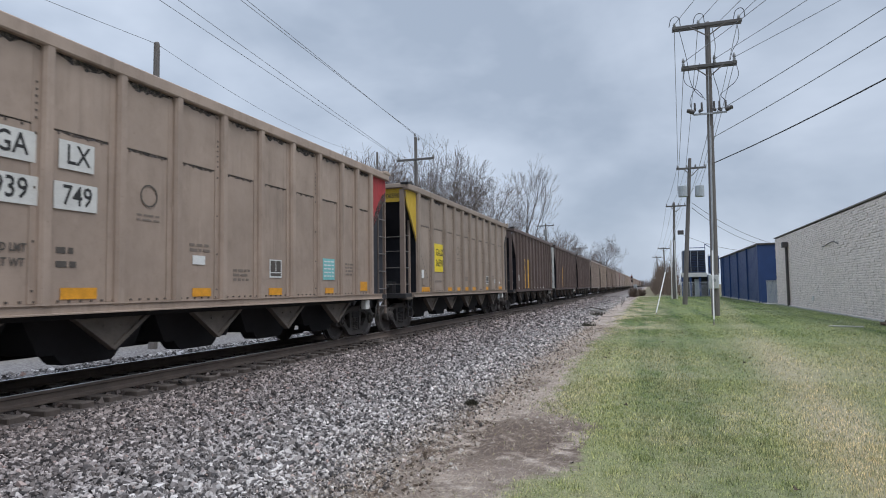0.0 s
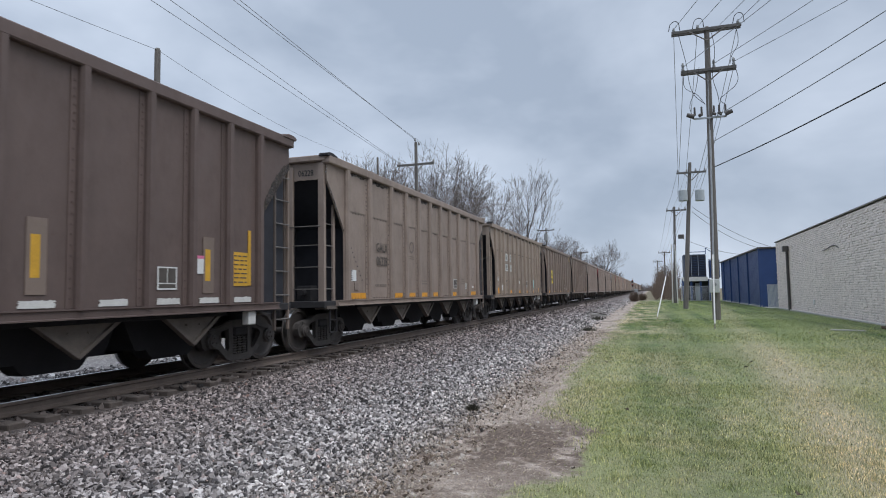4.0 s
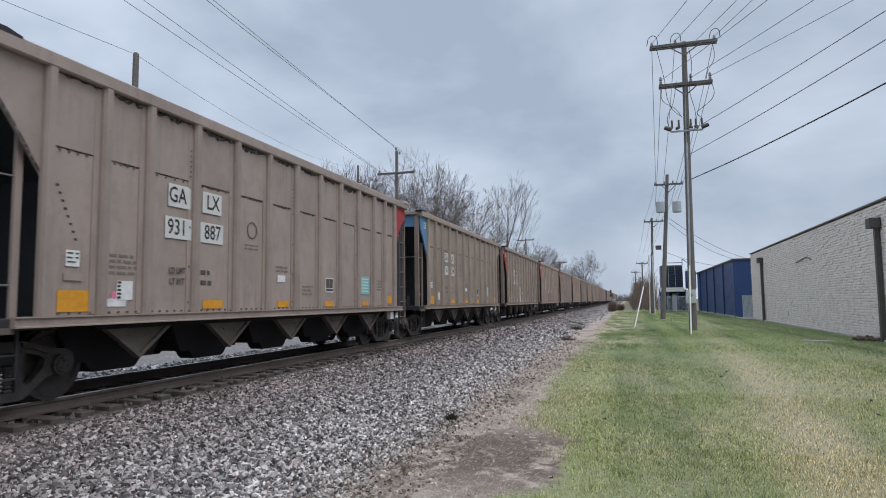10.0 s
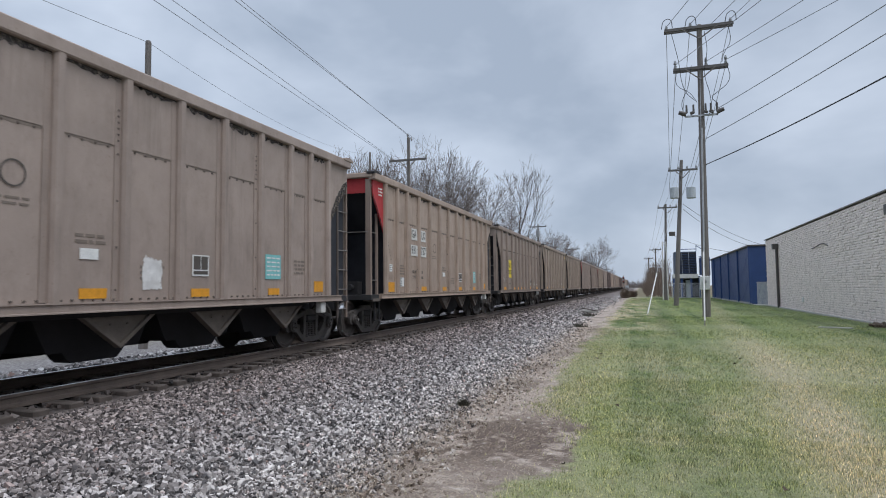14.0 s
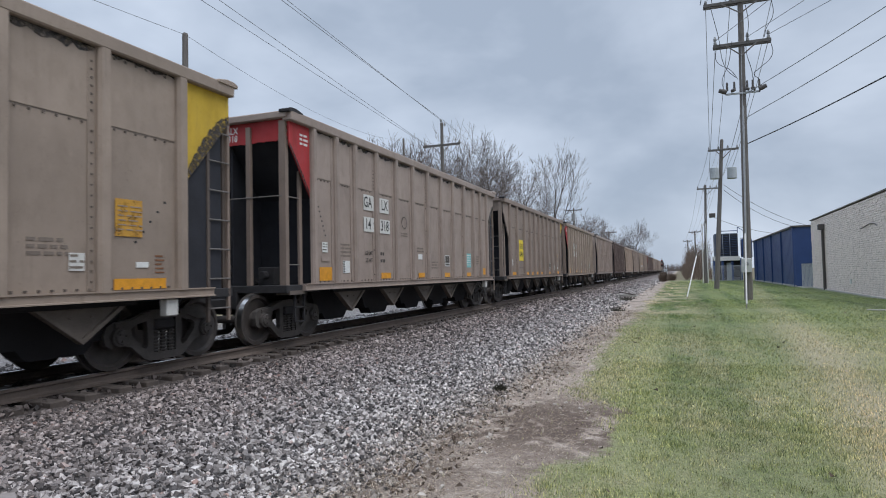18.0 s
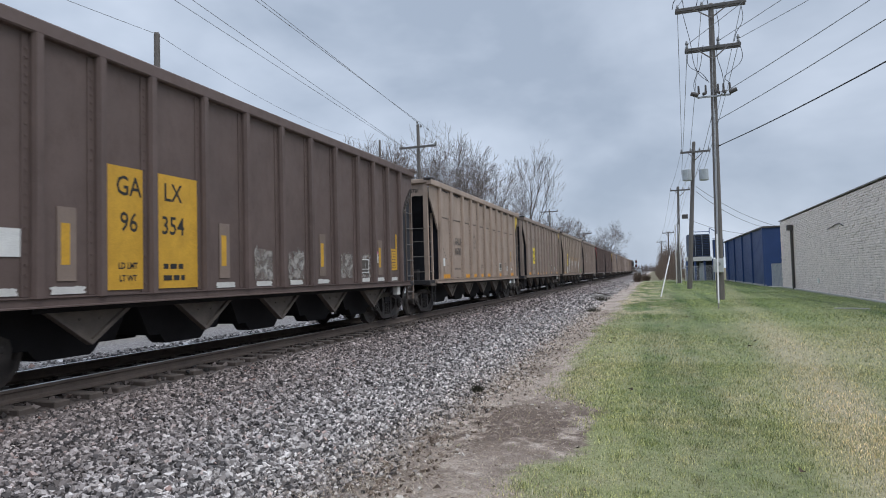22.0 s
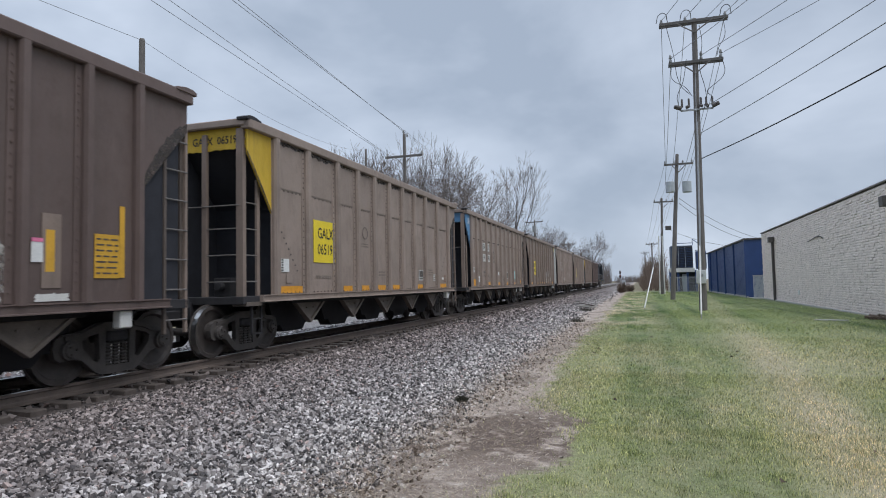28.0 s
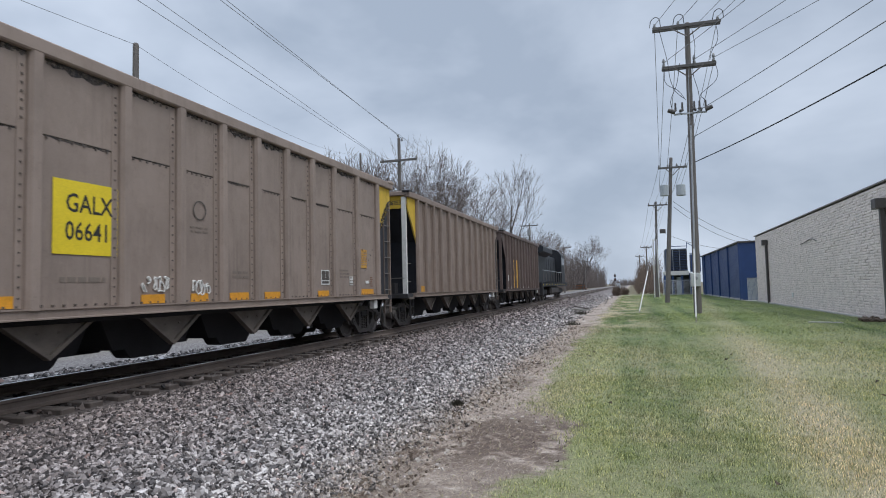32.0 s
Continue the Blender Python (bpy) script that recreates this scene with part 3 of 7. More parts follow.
    C["rivets_light"] = to_mesh("rivet_strip", bm)
    for nm, heavy in (("riveted", True), ("welded", False)):
        rows = [1.16] + POSTS[nm] + [BODY - 1.04]
        bm = bmesh.new()
        for p, q in zip(rows, rows[1:]):
            if q - p < 0.4:
                continue
            n = 6 if heavy else 4
            for i in range(n):
                y = p + 0.2 + (q - p - 0.5) * i / (n - 1)
                bm_box(bm, (0.0, y - 0.013, 3.385), (0.018, y + 0.013, 3.412))
                if heavy:
                    bm_box(bm, (0.0, y - 0.016, 4.365), (0.024, y + 0.016, 4.40))
        C["seam_rivets_" + nm] = to_mesh("seam_rivets", bm)
        low, low2 = [], []
        for p, q in zip(rows, rows[1:]):
            base, faint = rngv.uniform(0.03, 0.085), rngv.uniform(0.006, 0.035)
            for i in range(16):
                u = i / 16
                low.append((p + (q - p) * u, 4.43 - max(0.01, base * (0.5 + 0.8 * math.sin(math.pi * u)) + rngv.uniform(-0.05, 0.04))))
                low2.append((p + (q - p) * u, 3.425 - max(0.003, faint * math.sin(math.pi * u) + rngv.uniform(-0.012, 0.012))))
        bm = bmesh.new()
        bm_prism(bm, [(1.16, 4.45), (BODY - 1.06, 4.45)] + low[::-1], 0, 0.0, 0.004)
        C["soot_" + nm] = to_mesh("soot_stain", bm)
        bm = bmesh.new()
        bm_prism(bm, [(1.16, 3.436), (BODY - 1.06, 3.436)] + low2[::-1], 0, 0.0, 0.003)
        C["seam_stain_" + nm] = to_mesh("seam_stain", bm)
    C["seam"] = box_mesh("seam", (0, 1.18, 3.44), (0.012, BODY - 1.06, 4.44))
    bm = bmesh.new()
    bm_prism(bm, [(-0.10, 1.05), (0.055, 1.05), (0.055, 1.068), (0.02, 1.075), (0.02, 1.165), (0.045, 1.172), (0.045, 1.19), (-0.10, 1.19)], 1, 0.75, BODY - 0.5)
    C["side_sill"] = to_mesh("side_sill", bm)
    bm = bmesh.new()
    for y in np.arange(1.4, 13.6, 0.17):
        bm_box(bm, (0.0, y - 0.017, 1.205), (0.018, y + 0.017, 1.235))
    C["rivet_row"] = to_mesh("rivet_row", bm)
    rs = random.Random(5)
    bm = bmesh.new()
    low = [(-1.46 + 2.92 * i / 40, 4.07 + rs.uniform(-0.010, 0.018)) for i in range(41)]
    bm_prism(bm, [(1.46, 4.50), (-1.46, 4.50)] + low, 1, 0.09, 0.115)
    C["end_panel"] = to_mesh("end_panel", bm)
    bm = bmesh.new()
    bm_prism(bm, [(0.13, 4.20), (0.13, 4.16), (2.70, 1.18), (2.74, 1.22)], 0, -1.47, 1.47)
    C["slope_sheet"] = to_mesh("slope_sheet", bm)
    bm = bmesh.new()
    bm_box(bm, (-1.47, 1.13, 1.0), (1.47, 1.18, 3.05))
    C["cross_wall"] = to_mesh("cross_wall", bm)
    bm = bmesh.new()
    bm_rod(bm, (-1.05, 0.55, 1.45), (-0.35, 0.55, 1.45), 0.17, n=12)
    bm_rod(bm, (-0.35, 0.55, 1.45), (-0.22, 0.55, 1.45), 0.08, n=10)
    C["air_reservoir"] = to_mesh("air_reservoir", bm)
    bm = bmesh.new()
    bm_box(bm, (0.45, 0.45, 1.17), (0.85, 0.75, 1.55))
    bm_rod(bm, (0.65, 0.45, 1.38), (0.65, 0.30, 1.38), 0.09, n=10)
    C["brake_valve"] = to_mesh("brake_valve", bm, 0.015)
    bm = bmesh.new()
    bm_rod(bm, (-1.35, 0.75, 3.35), (0.05, 0.95, 1.2), 0.055, n=6)
    C["diagonal_brace"] = to_mesh("diagonal_brace", bm)
    bm = bmesh.new()
    bm_prism(bm, [(0.2, 1.1), (1.13, 1.1), (1.13, 3.0), (0.2, 4.05)], 0, -0.02, 0.02)
    C["shear_plate"] = to_mesh("shear_plate", bm)
    bm = bmesh.new()
    bm_box(bm, (-0.075, 0.02, 1.16), (0.075, 0.13, 4.46))
    for z in (3.98, 4.12, 4.26, 4.38):
        bm_rod(bm, (0.074, 0.075, z), (0.092, 0.075, z), 0.02, n=6)
    C["corner_post"] = to_mesh("corner_post", bm)
    C["end_post"] = box_mesh("end_post", (-0.055, 0.03, 1.16), (0.055, 0.12, 4.40), 0.01)
    C["ladder_post"] = box_mesh("ladder_post", (-0.03, -0.05, 1.16), (0.03, 0.05, 3.52), 0.008)
    C["trail_ladder_post"] = box_mesh("ladder_post", (-0.03, -0.03, 0.62), (0.03, 0.03, 4.10), 0.008)
    bm = bmesh.new()
    bm_rod(bm, (0, 0.1, 0), (0, 0.6, 0), 0.014, n=6)
    C["rung"] = to_mesh("rung", bm)
    bm = bmesh.new()
    bm_rod(bm, (-1.36, 0, 0), (1.36, 0, 0), 0.013, n=6)
    C["grab_rail"] = to_mesh("grab_rail", bm)
    bm = bmesh.new()
    bm_rod(bm, (0.54, 0, 0), (1.36, 0, 0), 0.013, n=6)
    C["end_rung"] = to_mesh("end_rung", bm)
    C["end_sill"] = box_mesh("end_sill", (-1.50, -0.05, 1.02), (1.50, 1.15, 1.17), 0.01)
    C["step"] = box_mesh("step", (-0.16, -0.02, 0.98), (0.16, 0.5, 1.06))
    bm = bmesh.new()
    for y in (-0.16, 0.16):
        bm_box(bm, (-0.02, y - 0.02, 0.42), (0.02, y + 0.02, 1.04))
    for z in (0.43, 0.72):
        bm_box(bm, (-0.03, -0.16, z - 0.012), (0.03, 0.16, z + 0.012))
    C["stirrup"] = to_mesh("sill_step", bm)
    C["centre_sill"] = box_mesh("centre_sill", (-0.33, LEAD - 0.1, 0.72), (0.33, BODY + 0.1, 1.08))
    bm = bmesh.new()
    bm_box(bm, (-0.09, -0.78, 0.74), (0.09, 0.0, 0.92))
    bm_box(bm, (-0.19, -0.84, 0.70), (0.12, -0.55, 0.98))
    C["coupler"] = to_mesh("coupler", bm, 0.02)
    bm = bmesh.new()
    bm_prism(bm, [(-0.72, 1.05), (0.72, 1.05), (0.05, 0.57), (-0.05, 0.57)], 0, 1.24, 1.34)
    C["pocket"] = to_mesh("hopper_pocket", bm)
    bm = bmesh.new()
    bm_prism(bm, [(-1.12, 1.09), (1.12, 1.09), (0.84, 0.52), (0.80, 0.48), (-0.80, 0.48), (-0.84, 0.52)], 0, -0.92, 0.92)
    for x in (-0.74, 0.74):
        bm_prism(bm, [(-0.58, 0.50), (0.58, 0.50), (0.47, 0.37), (0.40, 0.32), (-0.40, 0.32), (-0.47, 0.37)], 0, x - 0.16, x + 0.16)
    bm_prism(bm, [(-0.72, 1.05), (0.72, 1.05), (0.05, 0.57), (-0.05, 0.57)], 0, -1.34, -0.90)
    C["door"] = to_mesh("hopper_door", bm)
    # dark strip added for the sooty shadow below the side sill
    C["inner_sill"] = box_mesh("inner_sill", (1.30, LEAD + 1.9, 0.975), (1.395, BODY - 1.9, 1.055), 0.006)
    bm = bmesh.new()
    for s in (-1, 1):
        bm_prism(bm, [(s * 0.78, 1.05), (s * 0.68, 1.05), (0.0, 0.575), (0.0, 0.505)], 0, -0.06, 0.05)
    for y in (-0.16, 0.16):
        bm_rod(bm, (0.0, y, 0.86), (0.02, y, 0.86), 0.02, n=6)
    C["pocket_edge"] = to_mesh("pocket_edge", bm)
    # wheelset, turning about its own axle
    bm = bmesh.new()
    tread_faces = set()
    bm_lathe(bm, [(-0.98, 0.075), (0.98, 0.075)], (0, 0, 0))
    for s in (-1, 1):
        prof = [(0.675, 0.09), (0.675, 0.44), (0.69, 0.525), (0.715, 0.532), (0.728, 0.505), (0.83, 0.498), (0.835, 0.435), (0.79, 0.40), (0.77, 0.19), (0.86, 0.15), (0.86, 0.09)]
        before = set(bm.faces)
        bm_lathe(bm, [(s * a, r) for a, r in prof], (0, 0, 0), n=26)
        for f in set(bm.faces) - before:
            c = f.calc_center_median()
            if math.hypot(c.y, c.z) > 0.47 and 0.725 < abs(c.x) < 0.829:
                tread_faces.add(f)
        for i in range(3):
            a = 2 * math.pi * i / 3
            bm_rod(bm, (s * 1.06, 0.06 * math.cos(a), 0.06 * math.sin(a)), (s * 1.085, 0.06 * math.cos(a), 0.06 * math.sin(a)), 0.018, n=6)
    for f in tread_faces:
        f.material_index = 1
    me = to_mesh("wheelset", bm)
    me.materials[0] = M["wheel"]
    me.materials.append(M["tread"])
    C["wheelset"] = me
    bm = bmesh.new()
    bm_lathe(bm, [(-0.002, 0.150), (-0.002, 0.17), (0.002, 0.17), (0.002, 0.150)], (0, 0, 0), "X", 24)
    bmesh.ops.delete(bm, geom=[f for f in bm.faces if len(f.verts) > 4], context="FACES_ONLY")
    C["ring"] = to_mesh("shop_mark", bm)
    C["hole"] = box_mesh("drain_hole", (-0.003, -0.022, -0.016), (0.003, 0.022, 0.016))
    # cast truck frame with an open window for the springs
    half = [(0.30, 0.86), (0.48, 0.83), (0.70, 0.75), (0.98, 0.72), (1.10, 0.66), (1.14, 0.54), (1.11, 0.40), (1.02, 0.34), (0.80, 0.37), (0.66, 0.33), (0.42, 0.13), (0.30, 0.08)]
    outline = [(-a, b) for a, b in half[::-1]] + half
    gap = [(0.36, 0.70), (0.56, 0.66), (0.66, 0.60), (0.64, 0.50), (0.46, 0.31), (0.38, 0.27), (0.34, 0.32)]
    loops = [outline, gap, [(-a, b) for a, b in gap], [(-0.23, 0.72), (0.23, 0.72), (0.23, 0.20), (-0.23, 0.20)]]
    for s, nm in ((1, "frame_r"), (-1, "frame_l")):
        bm = bmesh.new()
        fill_plate(bm, loops, s * 0.87, s * 0.97)
        bm_prism(bm, [(a * 0.985, b - 0.02 if b > 0.5 else b + 0.02) for a, b in half[:4]] + [(a * 0.985, b - 0.085) for a, b in half[:4]][::-1], 0, s * 0.96, s * 1.0)
        bm_prism(bm, [(-a * 0.985, b - 0.02) for a, b in half[:4]] + [(-a * 0.985, b - 0.085) for a, b in half[:4]][::-1], 0, s * 0.96, s * 1.0)
        for y in (-0.89, 0.89):
            bm_rod(bm, (s * 0.86, y, 0.50), (s * 1.03, y, 0.50), 0.155, 0.14, n=16)
            bm_rod(bm, (s * 1.03, y, 0.50), (s * 1.06, y, 0.50), 0.115, 0.10, n=14)
        C[nm] = to_mesh("side_frame", bm)
    bm = bmesh.new()
    prof = []
    for k in range(7):
        z = 0.20 + k * 0.05
        prof += [(z, 0.048), (z + 0.012, 0.066), (z + 0.028, 0.066), (z + 0.040, 0.048)]
    bm_lathe(bm, prof, (0, 0, 0), "Z", 6)
    C["spring"] = to_mesh("spring", bm)
    C["bolster"] = box_mesh("bolster", (-0.99, -0.2, 0.55), (0.99, 0.2, 0.72), 0.03)
    C["end_box"] = box_mesh("end_box", (-0.10, -0.115, -0.125), (0.05, 0.115, 0.125), 0.015)


car_meshes()


def plate(name, parent, mat, y, z, w, h, label="", x=1.524):
    """A thin decal or panel on the visible side sheet."""
    key = ("plate", round(w, 3), round(h, 3))
    if key not in CAR:
        CAR[key] = box_mesh("plate", (-0.003, -w / 2, -h / 2), (0.003, w / 2, h / 2))
    return place(name, CAR[key], mat, parent, (x, y, z), label)


def spray(parent, rng, mat, y, z, w, h, x=1.519, label=""):
    """A rough-edged patch of sprayed paint between two posts, with a few spikes where the can ran up."""
    bm = bmesh.new()
    n = 22
    tilt = rng.uniform(-0.06, 0.06) * h
    spike = {rng.randrange(2, n - 2): rng.uniform(0.05, 0.14) for _ in range(3)}
    top = [(-w / 2 + w * i / n, h / 2 + tilt * (i / n - 0.5) * 2 - rng.uniform(0, 0.08) * h * (1.8 if i in (0, n) else 1) + spike.get(i, 0.0) * h) for i in range(n + 1)]
    low = [(-w / 2 + w * i / n, -h / 2 + rng.uniform(0, 0.06) * h) for i in range(n, -1, -1)]
    side = [(w / 2 + rng.uniform(-0.03, 0.02), -h / 2 + h * u) for u in (0.85, 0.7, 0.55, 0.4, 0.25)]
    side2 = [(-w / 2 + rng.uniform(-0.02, 0.03), -h / 2 + h * u) for u in (0.25, 0.4, 0.55, 0.7, 0.85)]
    bm_prism(bm, top + side + low + side2, 0, -0.002, 0.002)
    ob = part("paint_patch", bm, mat, parent, label)
    ob.location = (x, y, z)
    return ob


def bars(parent, mat, y, z, w, rows, size=0.045, gap=0.085, x=1.5165):
    """Lines of stencilling too small to read."""
    key = ("bars", round(w, 2), rows, size)
    if key not in CAR:
        bm = bmesh.new()
        rng = random.Random(rows * 7 + int(w * 100))
        for r in range(rows):
            y0 = -w / 2
            while y0 < w / 2 - 0.05:
                step = rng.uniform(0.06, 0.2)
                bm_box(bm, (-0.002, y0, -r * gap - size / 2), (0.002, min(y0 + step, w / 2), -r * gap + size / 2))
                y0 += step + 0.04
        CAR[key] = to_mesh("stencil", bm)
    return tagged(place("stencil", CAR[key], mat, parent, (x, y, z)), kind="stuff")


def patch_number(car, rng, left, right, num1, num2):
    """Reporting marks on white patches either side of a post."""
    for y, top, low in ((3.66, left, num1), (4.52, right, num2)):
        for z, txt, h in ((3.13, top, 0.38), (2.59, low, 0.36)):
            w = 0.30 + 0.12 * len(txt)
            plate("number_patch", car, M["white_patch"], y, z, w, h, "white number patch", 1.529)
            lettering(txt, 0.37, car, (1.535, y - (0.05 if y < 4 else -0.02), z), M["ink"])


def scribble(car, rng, y, z, w):
    """A thin hand-sprayed tag that spells nothing."""
    cu = bpy.data.curves.new("spray_tag", "CURVE")
    cu.dimensions, cu.bevel_depth, cu.resolution_u = "3D", 0.013, 3
    n = int(w * 11)
    for g in range(n):
        sp = cu.splines.new("BEZIER")
        sp.bezier_points.add(4)
        c = -w / 2 + w * (g + 0.5) / n
        for p in sp.bezier_points:
            p.co = (0, c + rng.uniform(-0.07, 0.07), rng.uniform(-0.13, 0.13))
            p.handle_left_type = p.handle_right_type = "AUTO"
    cu.materials.append(M["letter_white"])
    ob = new("spray_tag", cu)
    ob.location, ob.parent = (1.528, y, z), car


def side_of_car(car, build, P, lead, trail, sooty):
    """Sheets, corners, posts, seams and rivets of both sides."""
    C = CAR
    place("side_sheet", C["side_sheet"], P, car, (1.50, 0, 0))
    place("side_sheet", C["far_" + build], P, car, (-1.50, 0, 0))
    for s in (1, -1):
        for nm, col in (("corner_lead", lead), ("corner_trail", trail)):
            place("corner_panel", C[nm], M[col] if col else P, car, (s * 1.50, 0, 0))
        place("top_chord", C["top_chord"], P, car, (s * 1.51, 0, 0))
    for nm in ("soot_lead", "soot_trail"):
        place("soot_edge", C[nm], M["soot"], car, (1.513, 0, 0), "ragged soot along the sloping edge")
    place("side_sill", C["side_sill"], P, car, (1.56, 0, 0))
    place("side_sill", C["side_sill"], P, car, (-1.50, 0, 0))
    post = C[{"riveted": "post", "welded": "post_welded", "slim": "post_slim"}[build]]
    for y in POSTS[build]:
        place("side_post", post, P, car, (1.511, y, 0))
    if build == "slim":
        for y in POSTS[build][1:-1]:
            place("batten", C["batten"], P, car, (1.514, y - 0.12, 0))
            tagged(place("rivet_strip", C["rivets_heavy"], P, car, (1.516, y - 0.12, 0)), kind="stuff")
    else:
        place("upper_plate", C["seam"], P, car, (1.511, 0, 0))
        tagged(place("rivet_row", C["rivet_row"], M["rivet"], car, (1.511, 0, 0)), kind="stuff")
        tagged(place("seam_rivets", C["seam_rivets_" + build], M["rivet"], car, (1.5115, 0, 0)), kind="stuff")
        place("soot_stain", C["soot_" + build], M["soot"], car, (1.524, 0, 0), "ragged coal soot stain")
        place("seam_stain", C["seam_stain_" + build], M["soot" if sooty else "stencil"], car, (1.5125, 0, 0), "thin sooty seam stain" if sooty else "thin rusty seam stain")
        for i, y in enumerate(POSTS[build][1:-1]):
            place("batten", C["batten"], P, car, (1.514, y - (0.165 if build == "riveted" else 0.13), 0))
            if build == "riveted" or i % 3 == 2:
                strip = C["rivets_heavy" if build == "riveted" else "rivets_light"]
                tagged(place("rivet_strip", strip, M["rivet"], car, (1.516, y - (0.165 if build == "riveted" else 0.13), 0)), kind="stuff")


def ends_of_car(car, build, P, lead, trail, white_post):
    """End frames, ladders, brake gear, sills and couplers."""
    C = CAR
    for end in (0, 1):
        def at(x, y, z):
            return (x, LEAD + y, z) if not end else (-x, BODY - y, z)
        turn = None if not end else (0, 0, 180)
        col = trail if end else lead
        frame_mat = M["grimy"] if end else (M["umber"] if lead else P)
        place("end_chord", C["end_chord"], P, car, at(0, 0, 0), rot=turn)
        place("end_panel", C["end_panel"], M[col] if col else P, car, at(0, 0, 0), rot=turn)
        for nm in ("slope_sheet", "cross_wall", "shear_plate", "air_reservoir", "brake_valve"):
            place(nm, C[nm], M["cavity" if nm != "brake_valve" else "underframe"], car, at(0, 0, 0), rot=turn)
        # unseen far-side plate, added so no sky shows through the open end
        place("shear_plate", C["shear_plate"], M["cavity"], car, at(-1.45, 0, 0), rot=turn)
        for x in (-1.37, 1.37):
            white = white_post and not end and x > 0
            place("corner_post", C["corner_post"], M["white_patch"] if white else frame_mat, car, at(x, 0, 0), rot=turn)
            place("corner_cap", C["corner_cap"], P if end else M["underframe"], car, at(x + (0.13 if x > 0 else -0.13), 0, 0), rot=turn)
        if build != "slim":
            for x in (-0.54, 0.54):
                place("end_post", C["end_post"], frame_mat, car, at(x, 0, 0), rot=turn)
        if build == "welded":
            place("diagonal_brace", C["diagonal_brace"], M["underframe"], car, at(0, 0, 0), rot=turn)
        levels = {"riveted": (1.46, 1.98, 2.50, 3.02), "welded": (1.58, 2.95), "slim": (1.58, 2.2)}[build]
        for x in ((-1.37, 1.37) if not end else (1.37,)):
            if build != "slim":
                place("ladder_post", C["ladder_post"], frame_mat, car, at(x, 0.62, 0), rot=turn)
            for z in levels:
                place("ladder_rung", C["rung"], M["steel_bar"], car, at(x, 0, z), rot=turn)
        if end == 0 and build == "riveted":
            for z in levels[:3]:
                place("end_rung", C["end_rung"], M["steel_bar"], car, (0, LEAD + 0.06, z))
        place("grab_rail", C["grab_rail"], M["steel_bar"], car, at(0, 0.02, 2.95 if build != "slim" else 1.7), rot=turn)
        place("end_sill", C["end_sill"], M["underframe"], car, at(0, 0, 0), rot=turn)
        place("step", C["step"], M["hopper"], car, at(1.36, 0.05, 0), rot=turn)
        place("coupler", C["coupler"], M["underframe"], car, at(0, 0, 0), rot=turn)
    # ladder that hangs at the trailing corner
    for y in (BODY - 0.03, BODY - 0.52):
        place("trail_ladder_post", C["trail_ladder_post"], M["umber"] if y > BODY - 0.1 else M["grimy"], car, (1.47, y, 0))
    for i in range(7):
        place("trail_rung", C["rung"], M["steel_bar"], car, (1.50, BODY - 0.62, 0.84 + 0.49 * i))
    place("sill_step", C["stirrup"], M["underframe"], car, (1.42, LEAD + 0.5, 0))
    place("end_box", C["end_box"], M["white_patch"], car, (1.50, BODY - 1.36, 0.91), "white metal box under the sill")


def running_gear(k, car):
    """Hopper bays, centre sill, trucks and wheels."""
    C = CAR
    place("centre_sill", C["centre_sill"], M["underframe"], car)
    # painted shadow band over the tops of the hopper pockets
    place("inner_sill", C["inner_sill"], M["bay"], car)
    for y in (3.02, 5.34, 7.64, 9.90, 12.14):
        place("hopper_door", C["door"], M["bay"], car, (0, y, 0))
        pocket = place("hopper_pocket", C["pocket"], M["hopper"], car, (0, y, 0))
        place("pocket_edge", C["pocket_edge"], M["hopper"], pocket, (1.34, 0, 0))
    for yc in (1.06, BODY - 0.93):
        truck = place("truck", C["bolster"], M["underframe"], car, (0, yc, 0))
        cast = M["hopper" if k == 22 else "truck"]
        place("side_frame", C["frame_r"], cast, truck)
        place("side_frame", C["frame_l"], cast, truck)
        for dy in (-0.15, 0.0, 0.15):
            place("spring", C["spring"], M["truck"], truck, (0.92, dy, 0))
        for dy in (-0.89, 0.89):
            ws = new("wheelset", C["wheelset"])
            ws.location = (0, yc + dy, 0.50)
            ws.parent = car
            WHEELS.append((k, ws))


def reflectors(car, rows):
    for y, z, w, h in rows:
        plate("reflector", car, M["orange"], y, z, w, h, "worn orange reflective stripe")


def data_frame(car, y, z):
    """White-framed decal with a dark field."""
    plate("data_decal", car, M["white"], y, z, 0.42, 0.36, "white-framed data decal")
    for dy, dz, w, h in ((-0.095, 0.045, 0.17, 0.23), (0.095, 0.045, 0.17, 0.23), (0.0, -0.12, 0.36, 0.06)):
        plate("decal_field", car, M["ink_faded"], y + dy, z + dz, w, h, "", 1.5285)


def barcode(car, y, z):
    plate("bar_decal", car, M["white"], y, z, 0.31, 0.28, "white bar decal")
    bars(car, M["ink"], y - 0.11, z + 0.115, 0.07, 5, 0.03, 0.055, 1.529)


